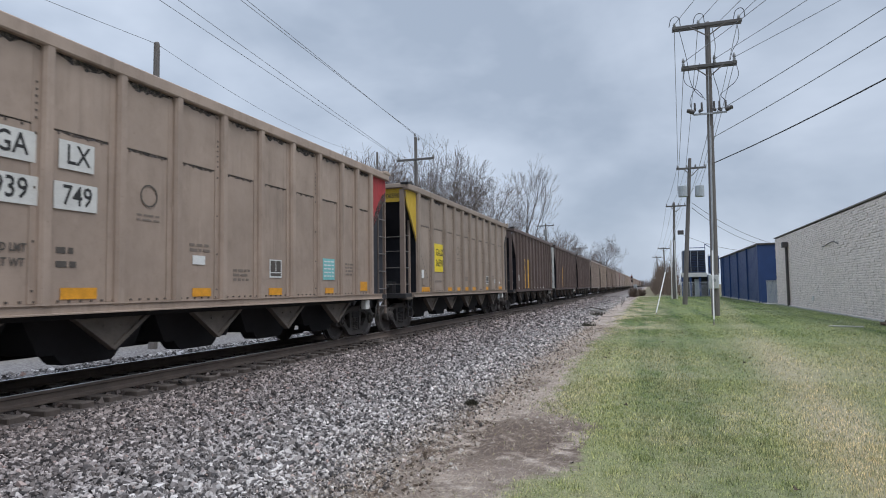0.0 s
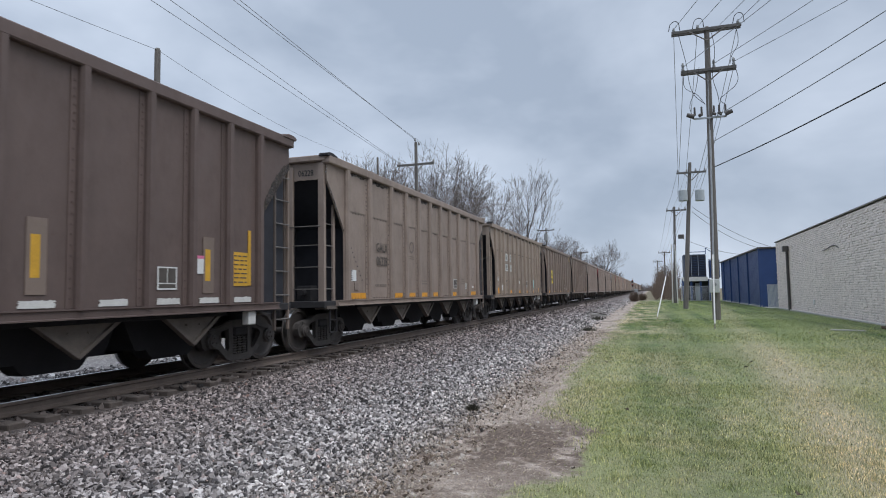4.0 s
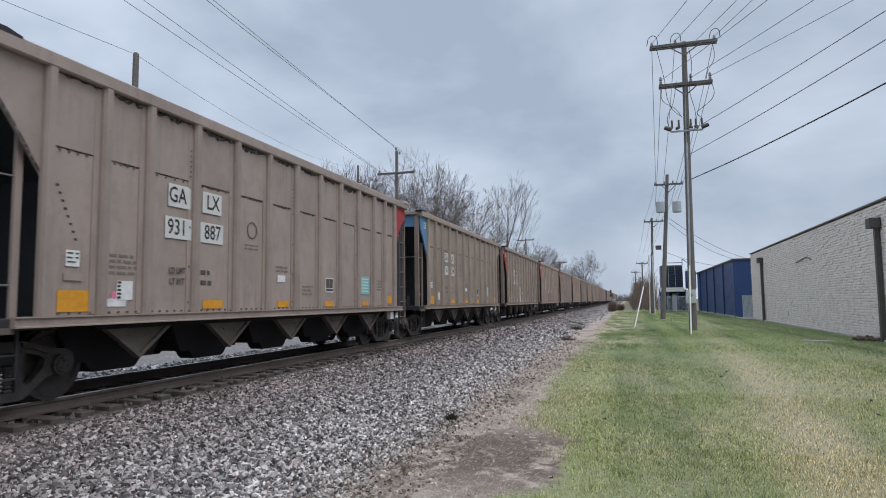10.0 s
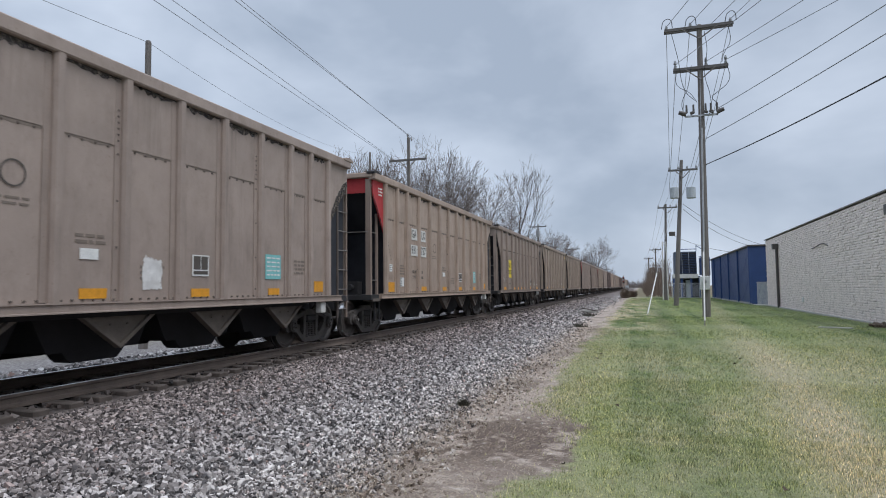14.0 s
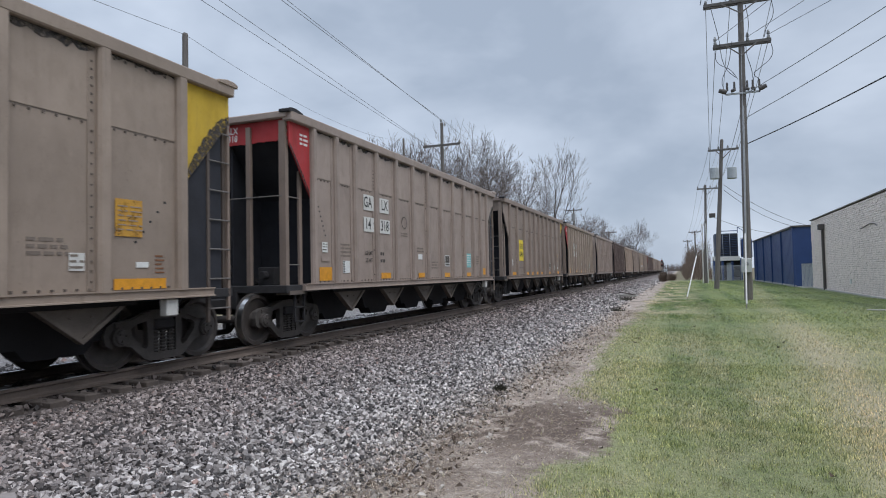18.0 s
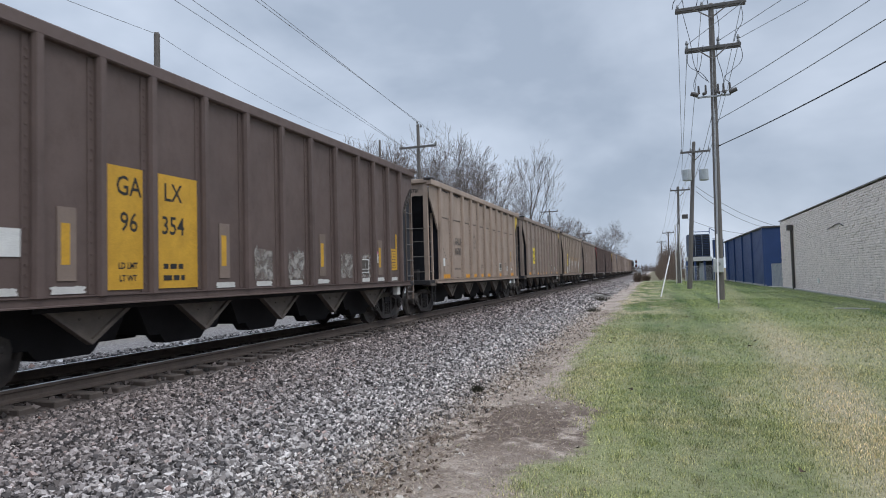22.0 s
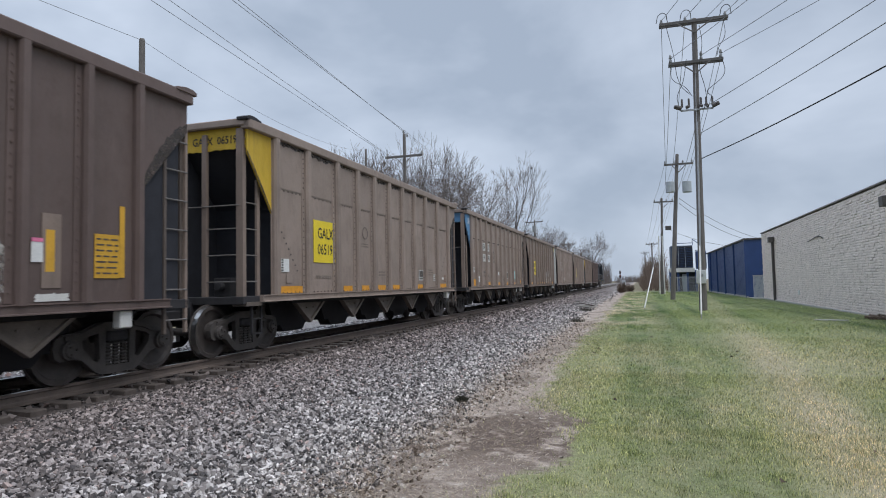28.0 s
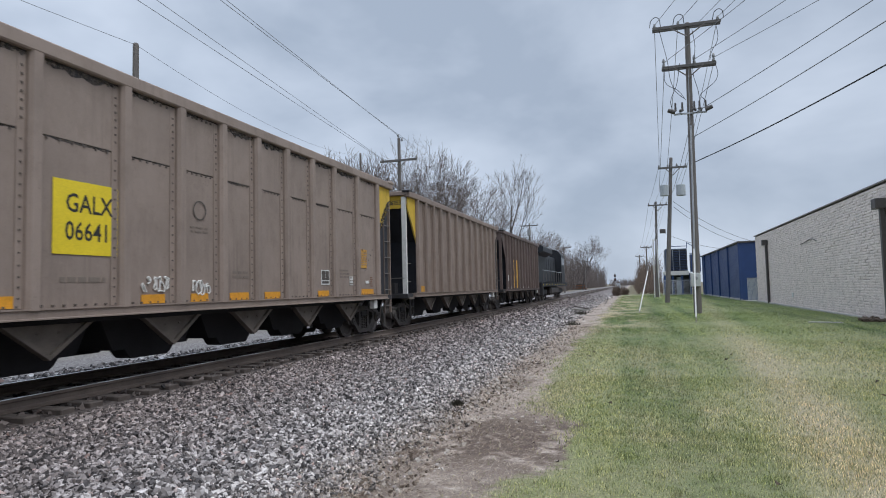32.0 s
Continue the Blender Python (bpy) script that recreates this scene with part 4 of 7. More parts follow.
def mark_dark(car, k, rng, marks, P):
    """Faded orange number panels, upright reflectors and worn stripes of the dark cars."""
    posts = POSTS["slim"]
    if marks[0] == "bare":
        plate("data_decal", car, M["white"], 1.25, 2.3, 0.2, 0.5, "white data decal")
        plate("reflector", car, M["orange_faded"], 1.7, 1.32, 0.5, 0.2, "faded orange stripe")
        return
    for i, y in enumerate([(a + b) / 2 for a, b in zip(posts, posts[1:])]):
        if i in (2, 3):
            continue
        if i in (1, 4, 7, 10):
            plate("primer_patch", car, M["umber"], y - 0.02, 1.86, 0.28, 0.96, "dull painted-out patch", 1.5225)
            plate("reflector", car, M["panel_orange"], y - 0.04, 1.86, 0.13, 0.54, "faded orange upright reflector")
        if i in (5, 6, 8, 9) and k in (23, 28, 29):
            spray(car, rng, M["spray_thin"], y, 1.62, 0.62, 0.62, 1.5225, label="worn pale paint")
        if rng.random() < 0.8:
            spray(car, rng, M["white_patch"], y, 1.26, 0.5, 0.10, 1.5245, label="worn white paint stripe")
    for y, w, a, b, ty in ((3.45, 0.66, marks[1], marks[3], 3.52), (4.52, 0.86, marks[2], marks[4], 4.40)):
        plate("number_panel", car, M["panel_orange"], y, 2.125, w, 1.77, "faded orange number panel", 1.5255)
        lettering(a, 0.40, car, (1.531, ty, 2.72), M["ink"])
        lettering(b, 0.40, car, (1.531, ty, 2.20), M["ink"])
    lettering("LD LMT", 0.125, car, (1.531, 3.50, 1.58), M["ink"])
    lettering("LT WT", 0.125, car, (1.531, 3.50, 1.40), M["ink"])
    bars(car, M["ink"], 4.42, 1.58, 0.46, 2, 0.08, 0.18, 1.530)
    plate("notice_panel", car, M["panel_orange"], 13.18, 1.82, 0.44, 0.62, "faded orange notice panel")
    bars(car, M["ink_faded"], 13.18, 2.06, 0.38, 7, 0.022, 0.08, 1.5295)
    plate("reflector", car, M["panel_orange"], 13.45, 2.04, 0.09, 1.04, "faded orange upright reflector")
    plate("data_decal", car, M["white"], 1.75, 1.85, 0.26, 0.34, "white data decal")
    plate("small_decal", car, M["white"], 12.09, 1.84, 0.16, 0.26, "white decal with a pink heading")
    plate("heading", car, M["pink"], 12.09, 1.99, 0.16, 0.05, "", 1.5285)
    data_frame(car, 11.33, 1.62)


def mark_riveted(car, rng, marks, P, trail):
    """Yellow number sign or plain lettering, and the decals of the riveted cars."""
    reflectors(car, [(1.93, 1.28, 0.98, 0.15)] + [(y, 1.27, rng.uniform(0.42, 0.6), 0.14) for y in (4.70, 5.80, 6.95, 8.10, 10.35)] + [(12.95, 1.28, 0.92, 0.15)])
    barcode(car, 1.66, 1.80)
    plate("card_holder", car, P, 1.82, 1.52, 0.24, 0.18, "small routing card frame", 1.53)
    data_frame(car, 10.45, 1.66)
    bars(car, M["stencil"], 11.55, 1.85, 0.55, 3)
    plate("stripe_decal", car, M["white_patch"], 11.93, 1.58, 0.22, 0.23, "pale striped decal")
    bars(car, M["stencil"], 11.93, 1.66, 0.20, 3, 0.03, 0.075, 1.529)
    plate("name_plate", car, M["white"], 12.97, 1.55, 0.22, 0.08, "small white plate")
    bars(car, M["rust"], 13.30, 1.68, 0.18, 5, 0.022, 0.06)
    bars(car, M["stencil"], 7.0, 1.72, 0.5, 2)
    bars(car, M["stencil"], 3.4, 1.56, 0.75, 1, 0.07)
    if marks[0] == "sign":
        plate("number_sign", car, M["sign_yellow"], 3.44, 2.40, 1.08, 1.00, "bright yellow number sign")
        lettering(marks[1], 0.36, car, (1.530, 3.48, 2.585), M["ink"])
        lettering(marks[2], 0.36, car, (1.530, 3.46, 2.205), M["ink"])
    else:
        lettering(marks[1], 0.36, car, (1.530, 3.46, 2.60), M["ink_faded"])
        lettering(marks[2], 0.36, car, (1.530, 3.46, 2.22), M["ink_faded"])
    for n in range(5):
        place("drain_hole", CAR["hole"], M["ink"], car, (1.5125, 12.86 + 0.135 * n, 1.87 + 0.153 * n))
    if trail == "yellow":
        plate("notice_panel", car, M["orange_worn"], 12.74, 2.20, 0.46, 0.52, "worn orange notice panel")
        bars(car, P, 12.76, 2.36, 0.42, 6, 0.018, 0.065, 1.530)
    for n in range(8):
        place("drain_hole", CAR["hole"], M["ink"], car, (1.5125, 1.55 + 0.09 * n, 2.50 - 0.115 * n))


def mark_welded(car, rng, marks, P):
    """White number patches or painted marks, and the decals of the welded cars."""
    reflectors(car, [(1.62, 1.385, 0.50, 0.29), (4.60, 1.32, 0.56, 0.15), (7.0, 1.31, 0.46, 0.14), (9.2, 1.30, 0.46, 0.14), (11.45, 1.30, 0.4, 0.13), (13.32, 1.40, 0.42, 0.24)])
    plate("data_decal", car, M["white"], 1.59, 1.96, 0.22, 0.22, "white data decal")
    bars(car, M["ink_faded"], 1.59, 2.03, 0.18, 3, 0.02, 0.06, 1.529)
    plate("card_holder", car, P, 1.60, 1.71, 0.30, 0.10, "small routing card frame", 1.53)
    barcode(car, 2.52, 1.54)
    bars(car, M["stencil"], 2.50, 2.05, 0.55, 4, 0.04, 0.085)
    plate("small_decal", car, M["white"], 6.92, 1.85, 0.30, 0.15, "small white decal")
    data_frame(car, 9.2, 1.76)
    plate("teal_decal", car, M["teal"], 11.42, 1.80, 0.56, 0.50, "teal notice decal")
    bars(car, M["white"], 11.42, 1.98, 0.46, 5, 0.03, 0.085, 1.529)
    bars(car, M["stencil"], 6.95, 2.1, 0.5, 2)
    bars(car, M["stencil"], 8.1, 1.70, 0.5, 3)
    bars(car, M["stencil"], 12.45, 1.95, 0.5, 4)
    if marks[0] == "patch":
        patch_number(car, rng, *marks[1:])
    else:
        for y, one, two in ((2.48, marks[1], marks[3]), (3.46, marks[2], marks[4]), (4.46, "", marks[5])):
            lettering(one, 0.48, car, (1.530, y, 3.02), M["ink_faded"])
            lettering(two, 0.50, car, (1.530, y, 2.46), M["ink_faded"])
    lettering("LD LMT", 0.14, car, (1.530, 3.64, 1.88), M["ink_faded"])
    lettering("LT WT", 0.14, car, (1.530, 3.64, 1.70), M["ink_faded"])
    bars(car, M["ink_faded"], 4.42, 1.88, 0.34, 2, 0.08, 0.18)
    for n in range(8):
        place("drain_hole", CAR["hole"], M["ink"], car, (1.5125, 1.32 + 0.045 * n, 2.92 - 0.10 * n))


def hopper_car(k, style, paint, lead, trail, marks, extra=()):
    """One open-top coal hopper. lead/trail: colour of the two ends; marks: the style and text of its number."""
    rng = random.Random(100 + k)
    car = empty("hopper_car")
    P, kind = M[paint], marks[0]
    build = "slim" if style == "slim" else ("welded" if kind in ("patch", "split") else "riveted")
    side_of_car(car, build, P, lead, trail, k in (-1, 8, 10, 13, 16, 31, 34))
    ends_of_car(car, build, P, lead, trail, k in (2, 33, 35))
    running_gear(k, car)
    if build == "slim":
        mark_dark(car, k, rng, marks, P)
    elif build == "riveted":
        mark_riveted(car, rng, marks, P, trail)
    else:
        mark_welded(car, rng, marks, P)
    one = marks[1] + marks[2] if kind in ("patch", "slim", "split") else marks[1]
    two = marks[3] + marks[4] if kind in ("patch", "slim", "split") else marks[2]
    ye = LEAD + 0.085
    if lead and lead != "yellow":
        lettering(one, 0.19, car, (0.05, ye, 4.36), M["letter_white"], "end")
        lettering(two, 0.19, car, (0.05, ye, 4.20), M["letter_white"], "end")
        bars(car, M["letter_white"], 0.84, 4.24, 0.30, 3, 0.045, 0.09)
    elif lead:
        lettering(one + "  " + two, 0.22, car, (0.75, ye, 4.26), M["ink"], "end")
    elif build == "welded":
        bm = bmesh.new()
        bm_box(bm, (-0.20, ye - 0.002, 4.12), (0.32, ye + 0.003, 4.43))
        part("end_number_patch", bm, M["white_patch"], car, "white number patch")
        lettering(one, 0.17, car, (0.06, ye - 0.004, 4.35), M["ink"], "end")
        lettering(two, 0.17, car, (0.06, ye - 0.004, 4.20), M["ink"], "end")
    elif build == "riveted":
        lettering(one, 0.2, car, (0.02, ye, 4.24), M["ink_faded"], "end")
        lettering(two, 0.2, car, (0.93, ye, 4.24), M["ink"], "end")
    if build != "slim" and kind != "split":
        place("shop_mark", CAR["ring"], M["ink_faded"], car, (1.526, 5.80, 2.78), "faded round stencil")
        bars(car, M["stencil"], 5.80, 2.48, 0.45, 2, 0.03, 0.07)
    for kind2, *v in extra:
        if kind2 == "spray":
            spray(car, rng, M[v[0]], *v[1:], x={"soot": 1.516, "mauve": 1.516, "orange": 1.5225, "green": 1.5225}.get(v[0], 1.519), label="rough patch of spray paint")
        elif kind2 == "post":
            spray(car, rng, M[v[0]], *v[1:], x=1.511 + 0.107, label="spray paint carried over a post")
        elif kind2 == "tag":
            scribble(car, rng, *v)
    side = {"tan": "tan", "grey": "light grey-tan", "taupe": "taupe", "umber": "grimy brown", "brown": "dark brown", "clay": "dull clay-brown"}[paint]
    endtxt = (" with %s leading end" % {"blue_end": "blue"}.get(lead, lead)) if lead else " with dark open ends"
    tagged(car, "weathered %s coal hopper car%s" % (side, endtxt), "freight car", "hopper cars of the coal train")
    CARS.append((k, car))
    return car


CARS, WHEELS = [], []
CONSIST = [
    (-1, "rib", "tan", "", "red", ("patch", "GA", "LX", "939", "749")),
    (0, "rib", "clay", "yellow", "", ("sign", "GALX", "06590")),
    (1, "slim", "brown", "", "", ("slim", "GA", "LX", "96", "059")),
    (2, "slim", "brown", "", "", ("slim", "GA", "LX", "96", "006")),
    (3, "slim", "brown", "", "", ("slim", "GA", "LX", "96", "009")),
    (4, "rib", "taupe", "", "", ("plain", "GALX", "06228")),
    (5, "rib", "clay", "", "", ("patch", "GA", "LX", "932", "231")),
    (6, "rib", "umber", "", "yellow", ("sign", "GALX", "06659")),
    (7, "rib", "umber", "", "yellow", ("plain", "GALX", "06363")),
    (8, "rib", "grey", "", "", ("patch", "GA", "LX", "14", "373"), [("spray", "spray_thin", y, z, w, h) for y, z, w, h in
        ((3.3, 1.65, 0.4, 0.85), (4.62, 1.66, 0.7, 0.9), (5.78, 1.66, 0.9, 0.9), (6.94, 1.62, 0.9, 0.86))]),
    (9, "rib", "grey", "red", "", ("patch", "GA", "LX", "931", "854"), [("spray", "spray", y, z, w, h) for y, z, w, h in
        ((5.74, 2.02, 0.5, 0.48), (6.9, 2.02, 0.56, 0.4), (8.05, 2.1, 0.56, 0.42), (5.74, 1.5, 0.4, 0.3), (8.05, 1.55, 0.4, 0.3))]),
    (10, "rib", "grey", "", "red", ("patch", "GA", "LX", "931", "887"), [("spray", "spray", 2.32, 1.36, 0.52, 0.12), ("spray", "pink", 2.38, 1.47, 0.2, 0.1)]),
    (11, "rib", "clay", "blue_end", "", ("patch", "GA", "LX", "14", "254")),
    (12, "rib", "clay", "red", "", ("patch", "GA", "LX", "931", "753"), [("spray", "spray", 3.1, 1.42, 0.36, 0.34), ("spray", "spray", 5.86, 2.1, 0.40, 0.36), ("spray", "spray", 5.80, 1.84, 0.5, 0.3), ("spray", "spray", 5.76, 1.44, 0.72, 0.48)]),
    (13, "rib", "tan", "red", "", ("patch", "GA", "LX", "931", "734"),
     [("spray", "soot", y, z, w, h) for y, z, w, h in ((5.66, 1.50, 1.02, 0.66), (6.78, 1.66, 1.04, 0.96), (7.94, 1.52, 1.0, 0.8), (4.7, 1.40, 0.5, 0.42))]
     + [("spray", "spray", y, z, w, h) for y, z, w, h in ((5.66, 1.78, 0.9, 1.0), (6.78, 1.84, 0.92, 1.05), (7.94, 1.70, 0.9, 0.8), (4.68, 1.52, 0.42, 0.34))]
     + [("post", "soot", y, 1.55, 0.10, 0.75) for y in (5.22, 6.36, 7.50)] + [("post", "orange_faded", 8.64, 1.45, 0.10, 0.4)]),
    (14, "rib", "grey", "red", "", ("patch", "GA", "LX", "939", "522"), [("spray", "spray", 8.1, 1.6, 0.4, 0.5)]),
    (15, "rib", "tan", "red", "", ("patch", "GA", "LX", "931", "737")),
    (16, "rib", "taupe", "", "", ("sign", "GALX", "06508")),
    (17, "rib", "clay", "", "yellow", ("plain", "GALX", "06232")),
    (18, "rib", "clay", "", "yellow", ("plain", "GALX", "06263")),
    (19, "rib", "grey", "red", "", ("patch", "GA", "LX", "14", "318")),
    (20, "rib", "taupe", "", "yellow", ("sign", "GALX", "06461")),
    (21, "rib", "clay", "red", "", ("patch", "GA", "LX", "14", "332")),
    (22, "rib", "grey", "", "red", ("split", "ND", "YX", "93", "02", "77")),
    (23, "slim", "brown", "", "", ("slim", "GA", "LX", "96", "354")),
    (24, "rib", "tan", "", "yellow", ("plain", "GALX", "06781")),
    (25, "rib", "taupe", "", "yellow", ("sign", "GALX", "06522")),
    (26, "rib", "clay", "", "yellow", ("sign", "GALX", "06627"),
     [("spray", "mauve", y, 1.6, 0.98, 0.8) for y in (4.68, 5.84, 6.96, 8.08)] + [("spray", "soot", y, 1.55, 0.9, 0.7) for y in (9.2, 10.34, 11.5)]
     + [("spray", "orange", y, 2.42, 0.26, 0.5) for y in (5.5, 6.6, 9.98, 11.2)]
     + [("spray", "green", y, z, w, h) for y, z, w, h in ((2.5, 1.4, 0.3, 0.5), (4.25, 1.4, 0.25, 0.4), (12.48, 1.46, 0.34, 0.62), (13.5, 1.40, 0.22, 0.44))]
     + [("spray", "spray", y, z, w, h) for y, z, w, h in ((3.35, 1.5, 0.95, 0.6), (4.68, 1.90, 0.92, 1.36), (5.84, 1.92, 0.92, 1.40), (6.96, 1.90, 0.90, 1.38),
                                                          (8.08, 1.88, 0.90, 1.34), (9.2, 1.88, 0.92, 1.32), (10.34, 1.85, 0.86, 1.26), (11.6, 1.80, 0.98, 1.24))]
     + [("spray", "spray_thin", 12.98, 1.52, 0.86, 0.62)]
     + [("post", c, y, z, 0.12, h) for y in (5.28, 6.40, 7.52, 8.64, 9.78, 10.92) for c, z, h in (("orange_faded", 2.46, 0.34), ("spray", 2.10, 0.5), ("mauve", 1.62, 0.55), ("soot", 1.34, 0.3))]
     + [("post", "green", 12.30, 1.42, 0.12, 0.46), ("post", "orange_faded", 12.30, 1.86, 0.12, 0.4), ("post", "green", 13.70, 1.4, 0.12, 0.4)]),
    (27, "rib", "taupe", "", "", ("patch", "GA", "LX", "939", "568"), [("spray", "spray_thin", y, z, w, h) for y, z, w, h in
        ((1.9, 1.6, 0.5, 0.7), (3.3, 1.75, 0.7, 1.0), (4.6, 1.7, 0.5, 0.8), (5.8, 1.6, 0.5, 0.6), (7.0, 1.6, 0.5, 0.8), (10.0, 1.7, 0.5, 0.6))]),
    (28, "slim", "brown", "red", "", ("slim", "GA", "LX", "96", "012")),
    (29, "slim", "brown", "", "", ("slim", "GA", "LX", "96", "048"), [("spray", "white_patch", 7.7, 1.75, 0.6, 0.9), ("spray", "white_patch", 8.7, 1.7, 0.4, 0.7)]),
    (30, "rib", "taupe", "yellow", "", ("sign", "GALX", "06519")),
    (31, "rib", "taupe", "blue_end", "", ("patch", "GA", "LX", "14", "344")),
    (32, "rib", "umber", "", "yellow", ("sign", "GALX", "06462"), [("spray", "white_patch", 9.3, 1.7, 0.5, 0.9), ("spray", "white_patch", 10.5, 1.8, 0.5, 1.0)]),
    (33, "rib", "grey", "", "red", ("patch", "GA", "LX", "14", "354"), [("tag", 6.1, 1.60, 0.45)]),
    (34, "rib", "taupe", "", "yellow", ("sign", "GALX", "06641"), [("tag", 4.75, 1.50, 0.60), ("tag", 5.84, 1.45, 0.44)]),
    (35, "slim", "umber", "yellow", "", ("bare", "GALX", "06353")),
    (36, "slim", "brown", "", "", ("slim", "GA", "LX", "96", "031")),
]
for spec in CONSIST:
    hopper_car(*spec)

# ---------------------------------------------------------------- the locomotive at the rear
def locomotive():
    """Black pushing engine; its own space starts at its near coupler."""
    L = empty("locomotive")
    lm = M["loco"]

    def bx(name, lo, hi, mat=lm, label="", bevel=0.03):
        bm = bmesh.new()
        bm_box(bm, lo, hi)
        return part(name, bm, mat, L, label, bevel)
    bx("underframe", (-1.5, 0.3, 1.25), (1.5, 21.2, 1.62))
    bx("walkway", (-1.58, 0.5, 1.62), (1.58, 21.0, 1.68))
    bx("engine_hood", (-0.9, 4.6, 1.68), (0.9, 15.4, 4.25), bevel=0.12)
    for i in range(7):
        bx("hood_door", (0.9, 5.7 + i * 1.35, 1.95), (0.925, 6.9 + i * 1.35, 3.9), bevel=0.01)
    bm = bmesh.new()
    bm_prism(bm, [(-0.95, 1.68), (0.95, 1.68), (0.98, 3.95), (1.62, 4.25), (1.62, 4.62), (1.3, 4.86), (-1.3, 4.86), (-1.62, 4.62), (-1.62, 4.25), (-0.98, 3.95)], 1, 0.9, 7.2)
    part("radiator_section", bm, lm, L, "flared radiator section")
    bm = bmesh.new()
    bm_prism(bm, [(-1.55, 1.68), (1.55, 1.68), (1.55, 4.5), (1.2, 5.0), (0.5, 5.18), (-0.5, 5.18), (-1.2, 5.0), (-1.55, 4.5)], 1, 15.4, 18.4)
    cab = part("cab", bm, lm, L)
    for y in (16.0, 17.3):
        bm = bmesh.new()
        bm_box(bm, (1.552, y - 0.4, 3.5), (1.565, y + 0.4, 4.3))
        part("cab_window", bm, M["glass"], cab, "dark cab side window")
    bx("nose", (-1.1, 18.4, 1.68), (1.1, 20.4, 3.3), bevel=0.15)
    bx("exhaust_housing", (-0.6, 8.5, 4.45), (0.6, 11.0, 4.85), bevel=0.08)
    bx("fuel_tank", (-1.4, 7.6, 0.45), (1.4, 13.6, 1.25), M["wheel"], "dark fuel tank", 0.2)
    for i in range(8):
        y = 1.0 + i * 1.9
        bm = bmesh.new()
        bm_rod(bm, (1.55, y, 1.66), (1.55, y, 2.65), 0.025, n=6)
        part("stanchion", bm, M["steel_bar"], L)
    for z in (2.65,):
        bm = bmesh.new()
        bm_rod(bm, (1.55, 0.8, z), (1.55, 15.3, z), 0.022, n=6)
        part("handrail", bm, M["tank"], L)
    for i in range(9):
        bx("sill_stripe", (1.5, 1.2 + i * 2.1, 1.36), (1.51, 1.42 + i * 2.1, 1.48), M["sign_yellow"], "yellow reflective stripe", 0.0)
    for yc in (3.9, 17.2):
        bm = bmesh.new()
        bm_box(bm, (-1.15, yc - 2.2, 0.55), (-0.95, yc + 2.2, 1.0))
        bm_box(bm, (0.95, yc - 2.2, 0.55), (1.15, yc + 2.2, 1.0))
        bm_box(bm, (-1.0, yc - 0.4, 0.6), (1.0, yc + 0.4, 1.1))
        part("truck", bm, M["underframe"], L, bevel=0.04)
        for dy in (-1.9, 0, 1.9):
            ob = new("wheelset", CAR["wheelset"])
            ob.location, ob.parent = (0, yc + dy, 0.5), L
            WHEELS.append((37, ob))
    bx("coupler", (-0.12, -0.5, 0.75), (0.12, 0.4, 0.98), M["underframe"])
    bx("step_well", (1.2, 0.4, 0.5), (1.55, 0.9, 1.6), M["underframe"], "dark end steps")
    tagged(L, "black diesel locomotive pushing at the end of the train", "locomotive")
    CARS.append((37, L))


locomotive()

# ---------------------------------------------------------------- poles and wires


def pole_body(name, x, y, top, lean=0.0, r=0.17):
    root = empty(name, (x, y, LAWN_Z))
    h = top - LAWN_Z
    bm = bmesh.new()
    bm_lathe(bm, [(-0.4, r * 1.03), (0.0, r), (h * 0.3, r * 0.89), (h * 0.6, r * 0.78), (h - 0.05, r * 0.65), (h, r * 0.52)], (0, 0, 0), "Z", 16)
    for v in bm.verts:
        v.co.x += lean * max(v.co.z, 0.0) / h
    part("pole", bm, M["pole_wood"], root)
    return root


def cross_arm(root, x0, x1, z, y=0.0, double=False):
    for dy in ((-0.14, 0.14) if double else (-0.14,)):
        bm = bmesh.new()
        bm_box(bm, (x0, y + dy - 0.05, z - 0.075), (x1, y + dy + 0.05, z + 0.075))
        part("cross_arm", bm, M["arm_wood"], root, bevel=0.008)


def brace(root, x, z, cx):
    bm = bmesh.new()
    bm_rod(bm, (cx, -0.21, z - 0.62), (x, -0.21, z - 0.04), 0.032, n=6)
    part("brace", bm, M["steel_bar"], root)


INS = None


def insulator(root, x, z, y=0.0):
    global INS
    if INS is None:
        bm = bmesh.new()
        bm_lathe(bm, [(0.0, 0.02), (0.06, 0.02), (0.07, 0.075), (0.10, 0.085), (0.12, 0.05), (0.15, 0.075), (0.18, 0.07), (0.20, 0.045), (0.24, 0.05), (0.27, 0.03)], (0, 0, 0), "Z", 12)
        INS = smooth(to_mesh("insulator", bm))
    return place("insulator", INS, M["porcelain"], root, (x, y, z))


def cable(name, pts, r, mat, root=None, label="", cat="", group=""):
    cu = bpy.data.curves.new(name, "CURVE")
    cu.dimensions, cu.bevel_depth, cu.bevel_resolution, cu.resolution_u = "3D", r, 2, 6
    sp = cu.splines.new("BEZIER")
    sp.bezier_points.add(len(pts) - 1)
    for p, q in zip(sp.bezier_points, pts):
        p.co = q
        p.handle_left_type = p.handle_right_type = "AUTO"
    cu.materials.append(mat)
    ob = new(name, cu)
    if root:
        ob.parent = root
    return tagged(ob, label, cat, group)


def span(a, b, sag, r=0.0135, mat=None, label="thin overhead power line wire between poles", group="overhead wires"):
    a, b = Vector(a), Vector(b)
    pts = [a.lerp(b, i / 10) - Vector((0, 0, sag * 4 * (i / 10) * (1 - i / 10))) for i in range(11)]
    return cable("overhead_wire", pts, r, mat or M["wire"], None, label, "wire", group)


